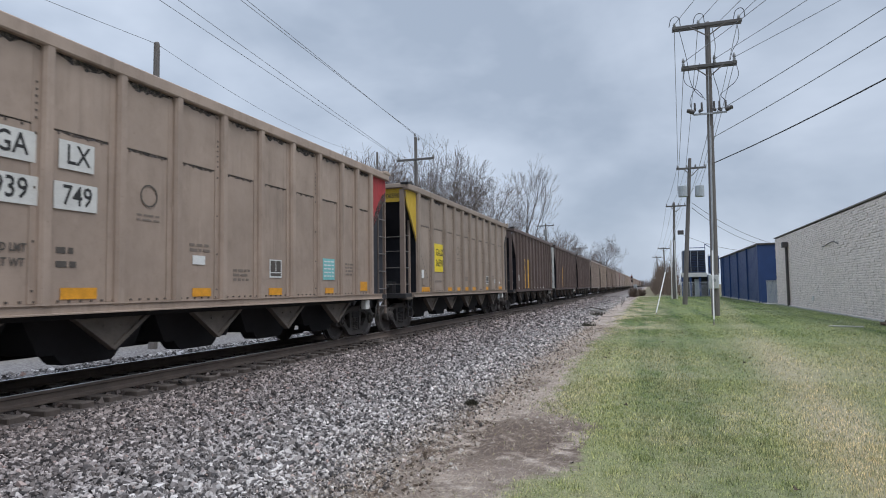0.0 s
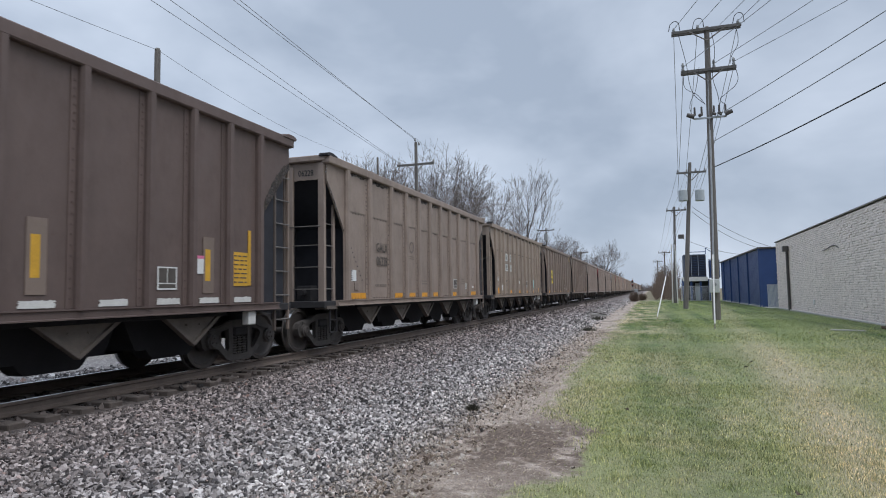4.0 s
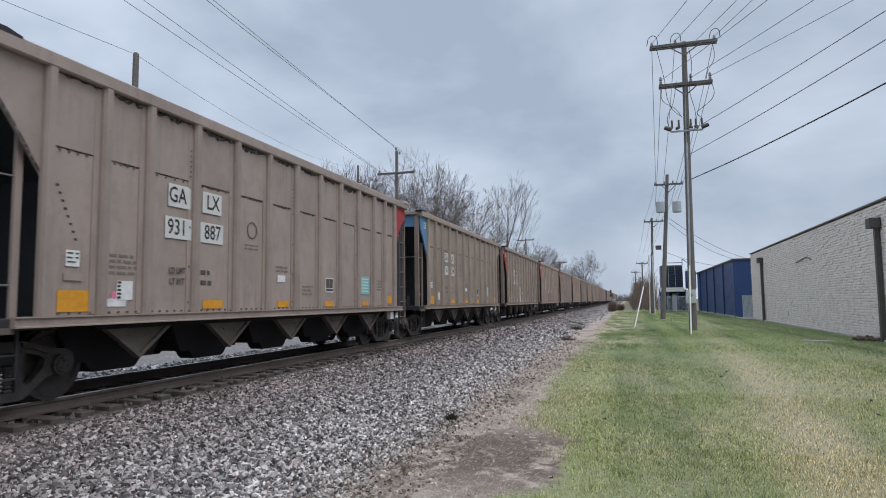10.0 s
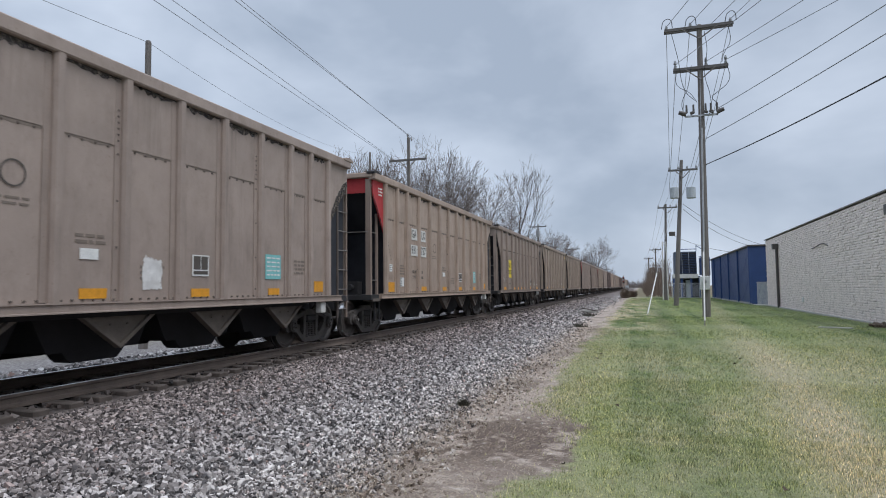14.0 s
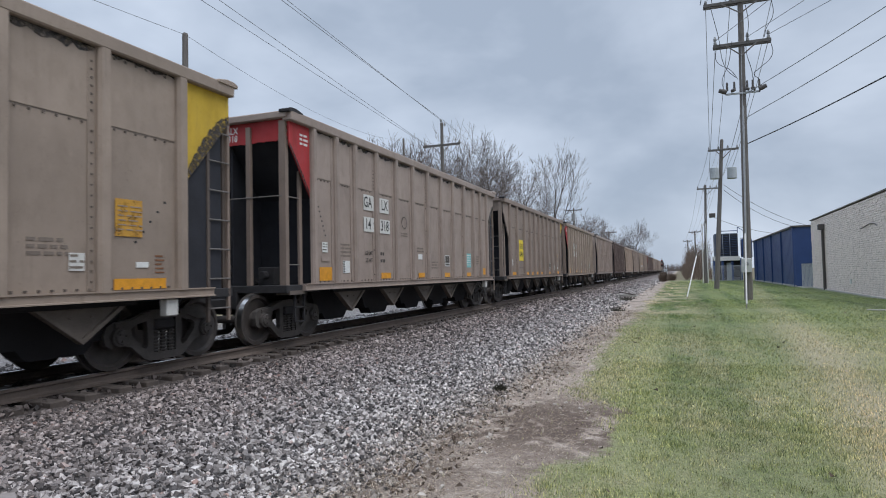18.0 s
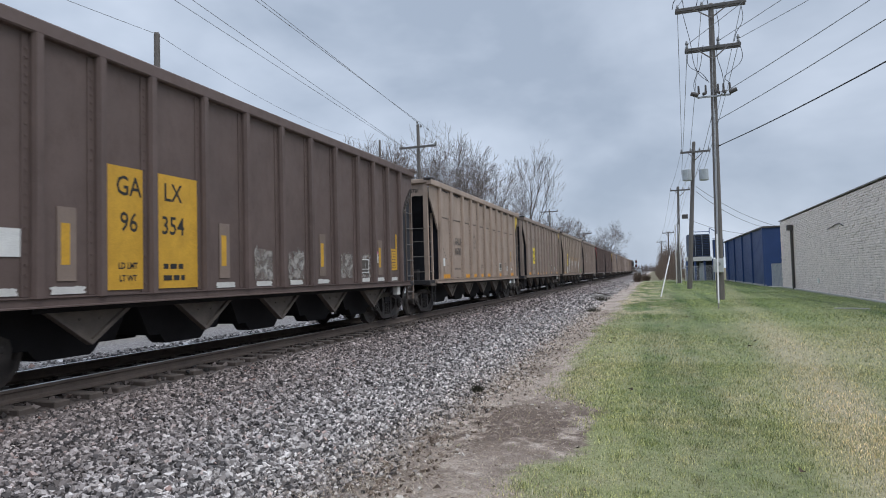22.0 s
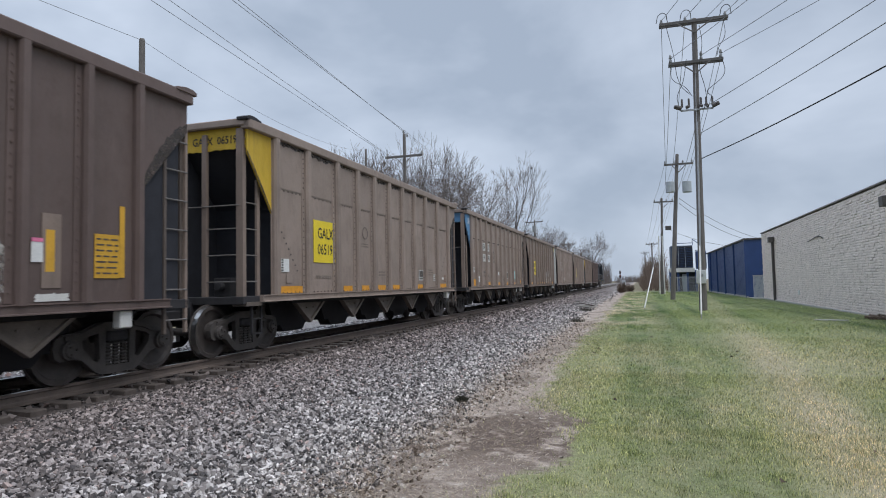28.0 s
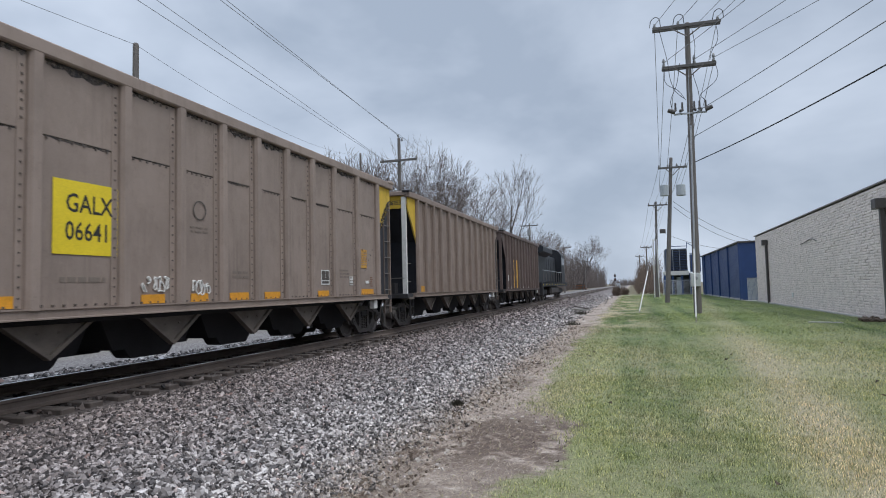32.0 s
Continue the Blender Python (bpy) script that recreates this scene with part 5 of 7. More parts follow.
def near_pole():
    """The tall pole on the lawn, with two levels of arms and a row of switches."""
    X, Y, Z = 3.01, 33.18, LAWN_Z
    root = pole_body("utility_pole", X, Y, 14.36, 0.16, 0.19)
    z1, z2 = 14.20 - Z, 12.13 - Z
    cross_arm(root, 1.51 - X, 4.73 - X, z1, 0, True)
    cross_arm(root, 1.88 - X, 4.42 - X, z2, 0, True)
    for z, c, w in ((z1, 0.14, 0.85), (z2, 0.12, 0.7)):
        brace(root, c - w, z, c), brace(root, c + w, z, c)
    for x in (1.62, 2.75, 4.60):
        insulator(root, x - X, z1 + 0.06)
        cable("jumper", [(x - X - 0.25, -0.1, z1 + 0.12), (x - X - 0.1, -0.1, z1 + 0.55), (x - X + 0.18, 0, z1 + 0.62), (x - X + 0.3, 0.1, z1 + 0.2)], 0.018, M["black_rubber"], root)
    for x in (1.98, 3.42, 4.32):
        insulator(root, x - X, z2 + 0.06)
        insulator(root, x - X, z2 + 0.26)
    zs = 9.75 - Z
    bm = bmesh.new()
    bm_box(bm, (-0.66, -0.22, zs - 0.09), (0.85, -0.14, zs - 0.01))
    part("switch_bracket", bm, M["galv"], root)
    for x, tilt in ((-0.62, -0.34), (-0.3, -0.06), (0.26, 0.05), (0.5, 0.1), (0.78, 0.34)):
        bm = bmesh.new()
        bm_rod(bm, (x, -0.25, zs + 0.05), (x + tilt, -0.3, zs + 0.16), 0.125, 0.10, 12)
        bm_rod(bm, (x + 0.03, -0.25, zs + 0.1), (x + 0.03, -0.25, zs + 0.52), 0.06, 0.05, 8)
        part("switch", bm, M["dark_trim"], root, "dark pole-mounted switch can", 0.02)
    drops = [((-1.2, z1 - 0.1), (-0.9, z1 - 1.6), (-0.6, z2 - 1.2), (-0.2, zs + 0.7)), ((1.45, z1 - 0.1), (1.5, z1 - 1.0), (1.2, z2 + 0.5), (1.1, z2 + 0.1)),
             ((-1.0, z2 - 0.1), (-1.0, z2 - 0.8), (-0.4, z2 - 1.3), (-0.1, zs + 0.6)), ((1.35, z2 - 0.1), (1.4, z2 - 0.8), (0.8, z2 - 1.4), (0.6, zs + 0.8), (0.8, zs + 0.5)),
             ((0.35, z1 - 0.3), (0.45, z1 - 1.2), (0.3, z2 - 0.4), (0.5, z2 - 1.4), (0.55, zs + 0.5)), ((-0.3, z2 + 0.1), (-0.5, z2 - 1.0), (-0.8, zs + 0.6), (-0.75, zs + 0.2))]
    for d in drops:
        cable("drop_cable", [(x, -0.3, z) for x, z in d], 0.014, M["black_rubber"], root)
    bm = bmesh.new()
    bm_box(bm, (-0.28, -0.36, 1.32), (0.16, -0.16, 1.98))
    box = part("meter_box", bm, M["box_grey"], root, "grey steel meter box", 0.02)
    bm = bmesh.new()
    bm_rod(bm, (-0.06, -0.36, 1.72), (-0.06, -0.44, 1.72), 0.09, n=14)
    part("dial", bm, M["porcelain"], box)
    bm = bmesh.new()
    bm_rod(bm, (-0.04, -0.21, 1.98), (0.10, -0.17, 9.3), 0.03, n=6)
    part("conduit", bm, M["galv"], root)
    tagged(root, "tall weathered wooden pole carrying two cross arms and switches", "utility pole", "utility poles on the lawn")
    return root


def lawn_pole(x, y, top, x0, x1, za, cans=(), lean=0.0, r=0.16):
    root = pole_body("utility_pole", x, y, top, lean, r)
    z = za - LAWN_Z
    c = (x0 + x1) / 2 - x
    cross_arm(root, x0 - x, x1 - x, z)
    brace(root, c - 0.55, z, c), brace(root, c + 0.55, z, c)
    for i in range(4):
        insulator(root, x0 - x + 0.1 + (x1 - x0 - 0.2) * i / 3, z + 0.06)
    for cx, cz in cans:
        bm = bmesh.new()
        bm_rod(bm, (cx - x, -0.42, cz - LAWN_Z - 0.42), (cx - x, -0.42, cz - LAWN_Z + 0.42), 0.34, n=14)
        can = part("transformer", bm, M["tank"], root, "pale grey transformer can", 0.03)
        bm = bmesh.new()
        bm_box(bm, (cx - x - 0.1, -0.3, cz - LAWN_Z + 0.1), (cx - x + 0.1, -0.1, cz - LAWN_Z + 0.2))
        part("hanger", bm, M["galv"], can)
    tagged(root, "weathered wooden pole with one cross arm" + (" and two transformers" if cans else ""), "utility pole", "utility poles on the lawn")
    return root


near_pole()
second = lawn_pole(2.53, 51.6, 11.06, 2.27, 4.42, 10.25, ((2.66, 8.45), (3.86, 8.40)), 0.75, 0.19)
third = lawn_pole(2.51, 72.0, 10.2, 1.95, 4.0, 9.78, (), 0.3, 0.17)
bm = bmesh.new()
bm_box(bm, (0.55, -0.3, 6.9), (1.15, 0.0, 7.35))
part("street_light", bm, M["dark_trim"], third, "small dark flood light", 0.03)
for dx in (-0.26, 0.24):
    bm = bmesh.new()
    bm_rod(bm, (dx, -0.16, 0), (dx * 0.7, -0.16, 6.3), 0.055, n=8)
    part("riser_pipe", bm, M["pvc"], third, "white riser pipe")
lawn_pole(2.7, 122.0, 8.2, 1.65, 3.75, 7.95)
lawn_pole(1.9, 160.0, 8.2, 0.9, 2.9, 7.9)
lawn_pole(18.0, -14.0, 13.0, 16.4, 19.6, 12.8)


def guy(anchor, top, cover, label):
    a, b = Vector(anchor), Vector(top)
    root = empty("guy_wire", a)
    cable("strand", [(0, 0, 0), (b - a) * 0.5, b - a], 0.012, M["wire"], root)
    d = (b - a).normalized()
    bm = bmesh.new()
    bm_rod(bm, d * 0.25, d * cover, 0.03, n=10)
    part("guard", bm, M["pvc"], root, "white plastic guy guard")
    bm = bmesh.new()
    bm_rod(bm, (0, 0, -0.15), d * 0.3, 0.02, n=6)
    part("anchor_rod", bm, M["rust"], root)
    tagged(root, label, "guy wire", "guy wires of the poles")


guy((2.23, 25.47, LAWN_Z), (3.12, 33.1, 12.0), 3.4, "steel guy wire with white guard anchored in the lawn")
guy((0.25, 34.13, LAWN_Z), (3.0, 51.5, 9.6), 4.6, "slanting steel guy wire with white guard in the lawn")

# wires: along the lawn poles
for a, b in (((1.62, 33.18, 14.4), (2.40, 51.6, 10.6)), ((2.75, 33.18, 14.4), (3.0, 51.6, 10.6)), ((4.6, 33.18, 14.4), (4.3, 51.6, 10.6)), ((1.98, 33.18, 12.1), (2.3, 51.6, 8.6)),
             ((4.3, 33.18, 12.1), (3.9, 51.6, 8.8)), ((3.2, 33.18, 9.6), (3.2, 51.6, 8.2))):
    span(a, b, 0.25, 0.014)
for i in range(4):
    span((2.37 + 0.65 * i, 51.6, 10.55), (2.05 + 0.6 * i, 72.0, 10.1), 0.3, 0.011)
    span((2.05 + 0.6 * i, 72.0, 10.1), (1.75 + 0.6 * i, 122.0, 8.25), 0.6, 0.012)
    span((1.75 + 0.6 * i, 122.0, 8.25), (1.0 + 0.6 * i, 160.0, 8.2), 0.5, 0.014)
# wires: from the near pole over the camera to the next pole of the line
span((1.62, 33.18, 14.45), (13.6, -14, 14.0), 0.5)
span((2.75, 33.18, 14.45), (15.0, -14, 14.0), 0.5)
span((4.60, 33.18, 14.45), (16.2, -14, 14.0), 0.6)
span((3.75, 33.18, 14.35), (15.8, -14, 14.0), 0.6)
span((1.98, 33.18, 12.45), (19.6, -14, 13.6), 0.9)
span((3.42, 33.18, 12.45), (23.6, -14, 13.4), 0.8)
span((4.36, 33.18, 12.45), (27.6, -14, 13.2), 0.9)
span((3.28, 33.18, 9.7), (21.5, -14, 12.9), 0.7, 0.016)
span((3.26, 33.18, 8.55), (18.8, -14, 11.9), 0.9, 0.017)
span((3.24, 33.18, 7.27), (16.5, -14, 10.3), 1.15, 0.024, M["black_rubber"], "thick black overhead cable")
# service drops to the buildings
span((3.3, 51.6, 7.6), (9.4, 56.5, 4.6), 0.35, 0.018)
span((3.3, 51.6, 7.2), (9.2, 58.0, 4.5), 0.45, 0.018)
span((3.0, 72.0, 7.0), (9.6, 70.0, 4.6), 0.4, 0.02)


def track_pole(x, y, top, arm=None, kind="", r=0.16):
    """A pole of the old line west of the track."""
    root = pole_body("line_pole", x, y, top, 0.0, r)
    if arm:
        x0, x1, z = arm
        cross_arm(root, x0 - x, x1 - x, z - LAWN_Z)
        brace(root, -0.6, z - LAWN_Z, 0), brace(root, 0.6, z - LAWN_Z, 0)
        for xx in (x0 + 0.08, x1 - 0.08):
            insulator(root, xx - x, z - LAWN_Z + 0.06)
    if kind == "bracket":
        for dx in (-0.05, 0.22):
            insulator(root, dx, top - LAWN_Z - (0.0 if dx < 0 else 0.28))
    if kind == "lamp":
        bm = bmesh.new()
        bm_rod(bm, (0.0, -0.35, top - LAWN_Z - 2.0), (0.0, -0.35, top - LAWN_Z - 1.0), 0.32, n=12)
        part("transformer", bm, M["porcelain"], root, "pale transformer can", 0.04)
    if kind == "stub":
        bm = bmesh.new()
        bm_rod(bm, (0.0, -0.1, top - LAWN_Z - 1.7), (0.4, -0.1, top - LAWN_Z - 1.55), 0.05, n=8)
        part("bracket", bm, M["galv"], root)
    tagged(root, "grey wooden line pole behind the track", "utility pole", "line poles west of the track")


track_pole(-15.0, 40.05, 11.75, (-16.35, -13.65, 10.15), "bracket")
track_pole(-15.0, 16.12, 9.45, None, "stub", 0.14)
track_pole(-15.0, 97.0, 11.1, (-16.4, -13.7, 10.7), "lamp")
track_pole(-15.0, 147.0, 10.3, (-17.0, -13.2, 10.0))
track_pole(-15.0, 215.0, 9.5, (-16.4, -13.6, 9.1))
track_pole(-15.0, 300.0, 9.5, (-16.4, -13.6, 9.1))
track_pole(-21.0, 47.0, 12.6, None, "", 0.13)
span((-15.05, 40.05, 12.0), (-15.0, -14.0, 14.6), 0.1, 0.012)
span((-14.8, 40.05, 11.7), (-15.0, -14.0, 15.3), 0.1, 0.012)
span((-16.27, 40.05, 10.35), (-16.3, -14.0, 13.8), 0.05, 0.011)
span((-16.2, 40.05, 10.35), (-15.9, -14.0, 14.6), 0.05, 0.011)
span((-15.0, 16.12, 9.4), (-15.6, -14.0, 8.6), 0.3, 0.008)
span((-15.0, 16.12, 9.4), (-21.0, 47.0, 12.4), 0.8, 0.007)
for dx in (-1.27, 1.27):
    span((-15.0 + dx, 40.05, 10.35), (-15.0 + dx, 97.0, 10.9), 0.7, 0.010)
    span((-15.0 + dx, 97.0, 10.9), (-15.0 + dx, 147.0, 10.2), 0.7, 0.010)
span((-15.0, 40.05, 12.0), (-15.0, 97.0, 11.2), 0.8, 0.010)

# ---------------------------------------------------------------- buildings


def block_building():
    """Long low building of painted split-face block; its long wall runs along the lawn."""
    root = empty("block_building", (8.87, 51.5, LAWN_Z))
    root.rotation_euler = (0, 0, radians(-1.05))
    H, LEN, DEEP = 4.86, 60.0, 20.0
    # own space: the long wall lies in the plane x = 0, running towards -y
    bm = bmesh.new()
    bm_box(bm, (0.03, -LEN, -0.3), (0.35, 0, H - 0.1))
    bm_box(bm, (0.35, -0.35, -0.3), (DEEP, -0.03, H - 0.1))
    bm_box(bm, (DEEP - 0.3, -LEN, -0.3), (DEEP, -0.35, H - 0.1))
    bm_box(bm, (0.35, -LEN, -0.3), (DEEP - 0.3, -LEN + 0.3, H - 0.1))
    wall = part("wall", bm, M["mortar"], root, "painted block wall")
    bm = bmesh.new()
    bm_box(bm, (0.1, -LEN + 0.1, H - 0.3), (DEEP - 0.1, -0.1, H - 0.15))
    part("roof", bm, M["dark_trim"], root, "flat dark roof")
    bm = bmesh.new()
    bm_box(bm, (-0.06, -LEN, H - 0.06), (0.40, 0.05, H))
    part("coping", bm, M["coping"], root, "grey metal coping", 0.01)
    for y in (-5.0, -26.7):
        bm = bmesh.new()
        bm_box(bm, (-0.36, y - 0.22, H - 0.98), (-0.02, y + 0.22, H - 0.62))
        spout = part("downspout", bm, M["dark_trim"], root, "dark bronze rain head and pipe", 0.02)
        bm = bmesh.new()
        bm_box(bm, (-0.18, y - 0.09, 0.0), (-0.03, y + 0.09, H - 0.98))
        part("pipe", bm, M["dark_trim"], spout, "", 0.01)
    bm = bmesh.new()
    bm_box(bm, (-0.13, -LEN, -0.1), (-0.045, -0.1, 0.07))
    part("footing", bm, M["concrete"], root, "pale concrete footing edge", 0.02)
    cable("loose_cable", [(-0.04, -14.5, 3.38), (-0.04, -15.3, 3.42), (-0.04, -16.1, 3.5), (-0.04, -16.9, 3.5), (-0.04, -17.6, 3.36)], 0.02, M["black_rubber"], root)
    bm = bmesh.new()
    bm_box(bm, (-0.06, -12.0, 0.55), (0.02, -11.75, 0.8))
    part("outlet_box", bm, M["white"], root)
    tagged(root, "long low building of painted split-face block beside the lawn", "building")
    return root, wall, H


BLOCK = block_building()


def blue_building():
    X, Y, Z, H = 8.21, 54.4, LAWN_Z, 4.55
    root = empty("metal_building", (X, Y, Z))
    bm = bmesh.new()
    bm_box(bm, (0.03, 0.03, -0.2), (16, 28.4, H))
    part("shell", bm, M["blue_metal"], root, "dark blue metal wall")
    bm = bmesh.new()
    bm_box(bm, (-0.12, -0.1, H), (16.1, 28.6, H + 0.14))
    part("roof", bm, M["dark_trim"], root, "dark roof edge", 0.02)
    for y in (0.1, 6.3, 12.5, 18.7, 24.9):
        bm = bmesh.new()
        bm_box(bm, (-0.10, y - 0.09, 0), (0.03, y + 0.09, H))
        part("wall_post", bm, M["blue_metal"], root, "", 0.01)
    me = box_mesh("rib", (0.02, -0.03, 0.05), (0.04, 0.03, H - 0.03), 0.01)
    for i in range(46):
        place("rib", me, M["blue_metal"], root, (0.0, 0.45 + i * 0.6, 0))
    for i in range(12):
        place("rib", me, M["blue_metal"], root, (0.3 + i * 0.6, 0.03, 0), rot=(0, 0, 90))
    bm = bmesh.new()
    bm_box(bm, (-0.06, -0.05, -0.1), (0.06, 28.4, 0.12))
    part("base_flashing", bm, M["concrete"], root, "pale base course")
    tagged(root, "dark blue ribbed metal building behind the block wall", "building")
    # slatted screen between the two buildings
    root = empty("fence_panel", (8.42, 53.0, Z))
    for i in range(9):
        bm = bmesh.new()
        bm_box(bm, (0.02 + i * 0.085, 0, 0.05), (0.09 + i * 0.085, 0.02, 1.72))
        part("slat", bm, M["tank"], root)
    for z in (0.05, 1.72):
        bm = bmesh.new()
        bm_box(bm, (0, -0.02, z - 0.03), (0.8, 0.04, z + 0.03))
        part("rail", bm, M["galv"], root)
    tagged(root, "grey slatted fence panel between the two buildings", "fence")
    bm = bmesh.new()
    bm_box(bm, (8.3, 51.6, Z - 0.2), (9.6, 54.3, Z + 0.03))
    ob = part("concrete_pad", bm, M["concrete"], None, bevel=0.01)
    tagged(ob, "pale concrete pad between the two buildings", "pavement")


blue_building()


def cooling_unit():
    root = empty("cooling_tower", (5.4, 85.6, LAWN_Z))
    z0 = 2.95
    bm = bmesh.new()
    bm_box(bm, (-1.3, -1.2, z0), (1.3, 2.0, z0 + 2.85))
    part("casing", bm, M["slate"], root, "slate-blue casing", 0.04)
    bm = bmesh.new()
    bm_box(bm, (-1.12, -1.26, z0 + 0.08), (1.3, -1.19, z0 + 2.72))
    lou = part("louvre_panel", bm, M["ink"], root, "dark louvred intake")
    for i in range(12):
        bm = bmesh.new()
        bm_box(bm, (-1.1, -1.34, z0 + 0.16 + i * 0.21), (1.28, -1.25, z0 + 0.20 + i * 0.21))
        part("slat", bm, M["blue_metal"], lou)
    for x in (-0.4, 0.4):
        bm = bmesh.new()
        bm_box(bm, (x - 0.02, -1.36, z0 + 0.08), (x + 0.02, -1.26, z0 + 2.72))
        part("mullion", bm, M["tank"], lou)
    bm = bmesh.new()
    bm_box(bm, (-1.5, -1.4, z0 - 0.5), (1.45, 2.2, z0 + 0.02))
    part("platform", bm, M["white_patch"], root, "white steel platform", 0.02)
    for x in (-1.45, -0.5, 0.6, 1.6):
        bm = bmesh.new()
        bm_box(bm, (x - 0.12, -1.3, -0.2), (x + 0.12, -1.05, z0 - 0.25))
        part("leg", bm, M["blue_metal"], root)
    bm = bmesh.new()
    bm_box(bm, (-1.3, 0.4, -0.2), (1.6, 2.0, z0 - 0.25))
    part("pump_housing", bm, M["ink"], root, "dark housing below")
    bm = bmesh.new()
    bm_rod(bm, (0.3, -0.6, -0.2), (0.3, -0.6, 2.2), 0.32, n=14)
    part("tank", bm, M["tank"], root, "grey tank below")
    for a, b in (((-0.6, -1.2, z0 + 3.15), (1.3, -1.2, z0 + 3.15)), ((-0.6, -1.2, z0 + 2.85), (-0.6, -1.2, z0 + 3.15)), ((1.3, -1.2, z0 + 2.85), (1.3, -1.2, z0 + 3.6)),
                 ((1.3, -1.2, z0 + 3.6), (2.6, -0.6, z0 + 2.7)), ((1.6, -1.2, z0 + 2.2), (2.7, -1.0, z0 + 2.2)), ((2.7, -1.0, 0), (2.7, -1.0, z0 + 2.3)),
                 ((1.6, -1.2, z0 + 1.1), (2.7, -1.0, z0 + 1.1)), ((1.6, -1.2, z0 + 0.2), (2.7, -1.0, z0 + 0.2))):
        bm = bmesh.new()
        bm_rod(bm, a, b, 0.045, n=6)
        part("railing", bm, M["blue_metal"], root)
    bm = bmesh.new()
    bm_box(bm, (1.75, -0.8, z0 - 0.1), (2.9, 0.8, z0 + 2.1))
    part("stair_box", bm, M["blue_metal"], root, "blue stair enclosure")
    tagged(root, "slate-blue cooling tower with dark louvres on blue legs", "cooling tower")


cooling_unit()


def chain_fence():
    root = empty("chain_link_fence", (3.6, 82.0, LAWN_Z))
    for i in range(5):
        bm = bmesh.new()
        bm_rod(bm, (i * 1.05, 0, -0.2), (i * 1.05, 0, 1.85), 0.035, n=8)
        part("post", bm, M["galv"], root)
    for z in (0.1, 1.8):
        bm = bmesh.new()
        bm_rod(bm, (0, 0, z), (4.2, 0, z), 0.03, n=6)
        part("rail", bm, M["galv"], root)
    bm = bmesh.new()
    for i in range(-14, 36):
        for s in (1, -1):
            a = Vector((i * 0.12, 0, 0.1)) if s > 0 else Vector((i * 0.12 + 1.7, 0, 0.1))
            b = a + Vector((s * 1.7, 0, 1.7))
            t0, t1 = 0.0, 1.0
            for lim in (0.0, 4.2):
                if (a.x - lim) * (b.x - lim) < 0:
                    f = (lim - a.x) / (b.x - a.x)
                    inside_a = 0 <= a.x <= 4.2
                    if inside_a:
                        t1 = min(t1, f)
                    else:
                        t0 = max(t0, f)
            if max(a.x, b.x) <= 0 or min(a.x, b.x) >= 4.2:
                continue
            bm_rod(bm, a.lerp(b, t0), a.lerp(b, t1), 0.006, n=3)
    ob = part("mesh", bm, M["galv"], root, "woven wire mesh")
    tagged(ob, kind="stuff")
    tagged(root, "galvanised chain-link fence before the cooling tower", "fence")


chain_fence()

# ---------------------------------------------------------------- trees and brush


def tubes(segs, n):
    """Tapered tubes from rows of (x0, y0, z0, x1, y1, z1, r0, r1), as one pair of arrays."""
    S = np.array(segs, float)
    a, b = S[:, 0:3], S[:, 3:6]
    d = b - a
    d /= np.linalg.norm(d, axis=1, keepdims=True) + 1e-9
    ref = np.where(np.abs(d[:, 2:3]) > 0.9, np.array([[1.0, 0, 0]]), np.array([[0, 0, 1.0]]))
    u = np.cross(d, ref)
    u /= np.linalg.norm(u, axis=1, keepdims=True) + 1e-9
    w = np.cross(d, u)
    ang = 2 * np.pi * np.arange(n) / n
    ring = np.cos(ang)[None, :, None] * u[:, None, :] + np.sin(ang)[None, :, None] * w[:, None, :]
    lo = a[:, None, :] + ring * S[:, 6][:, None, None]
    hi = b[:, None, :] + ring * S[:, 7][:, None, None]
    verts = np.concatenate([lo, hi], 1).reshape(-1, 3)
    base = (np.arange(len(S)) * 2 * n)[:, None, None]
    i = np.arange(n)
    j = (i + 1) % n
    quad = np.stack([i, j, j + n, i + n], 1)[None]
    return verts, (base + quad).reshape(-1, 4)


def grow(rng, p, d, length, r, level, out, spread, upright):
    """One limb and its offshoots: bent, tapering pieces that fork towards the tips."""
    n = (3, 3, 3, 3, 2, 2)[level]
    for i in range(n):
        q = p + d * (length / n)
        r2 = r * 0.84
        out[level].append((*p, *q, r, r2))
        p, r = q, r2
        d = (d + Vector((rng.uniform(-1, 1), rng.uniform(-1, 1), rng.uniform(-0.6, 0.9))) * (0.15 + 0.03 * level) + Vector((0, 0, upright * 0.06))).normalized()
        if level >= 5 or (level == 0 and i == 0) or rng.random() > (0.9, 0.9, 0.8, 0.75, 0.6)[level]:
            continue
        kd = fork(rng, d, rng.uniform(0.6, 1.1) * spread)
        grow(rng, p, kd, length * rng.uniform(0.50, 0.72), r * 0.6, level + 1, out, spread, upright)
    if level < 5:
        for _ in range(2):
            grow(rng, p, fork(rng, d, 0.42 * spread), length * rng.uniform(0.55, 0.78), r * 0.74, level + 1, out, spread, upright)


def fork(rng, d, amount):
    side = d.orthogonal().normalized()
    side.rotate(Matrix.Rotation(rng.uniform(0, 2 * math.pi), 3, d))
    return (d + side * amount).normalized()


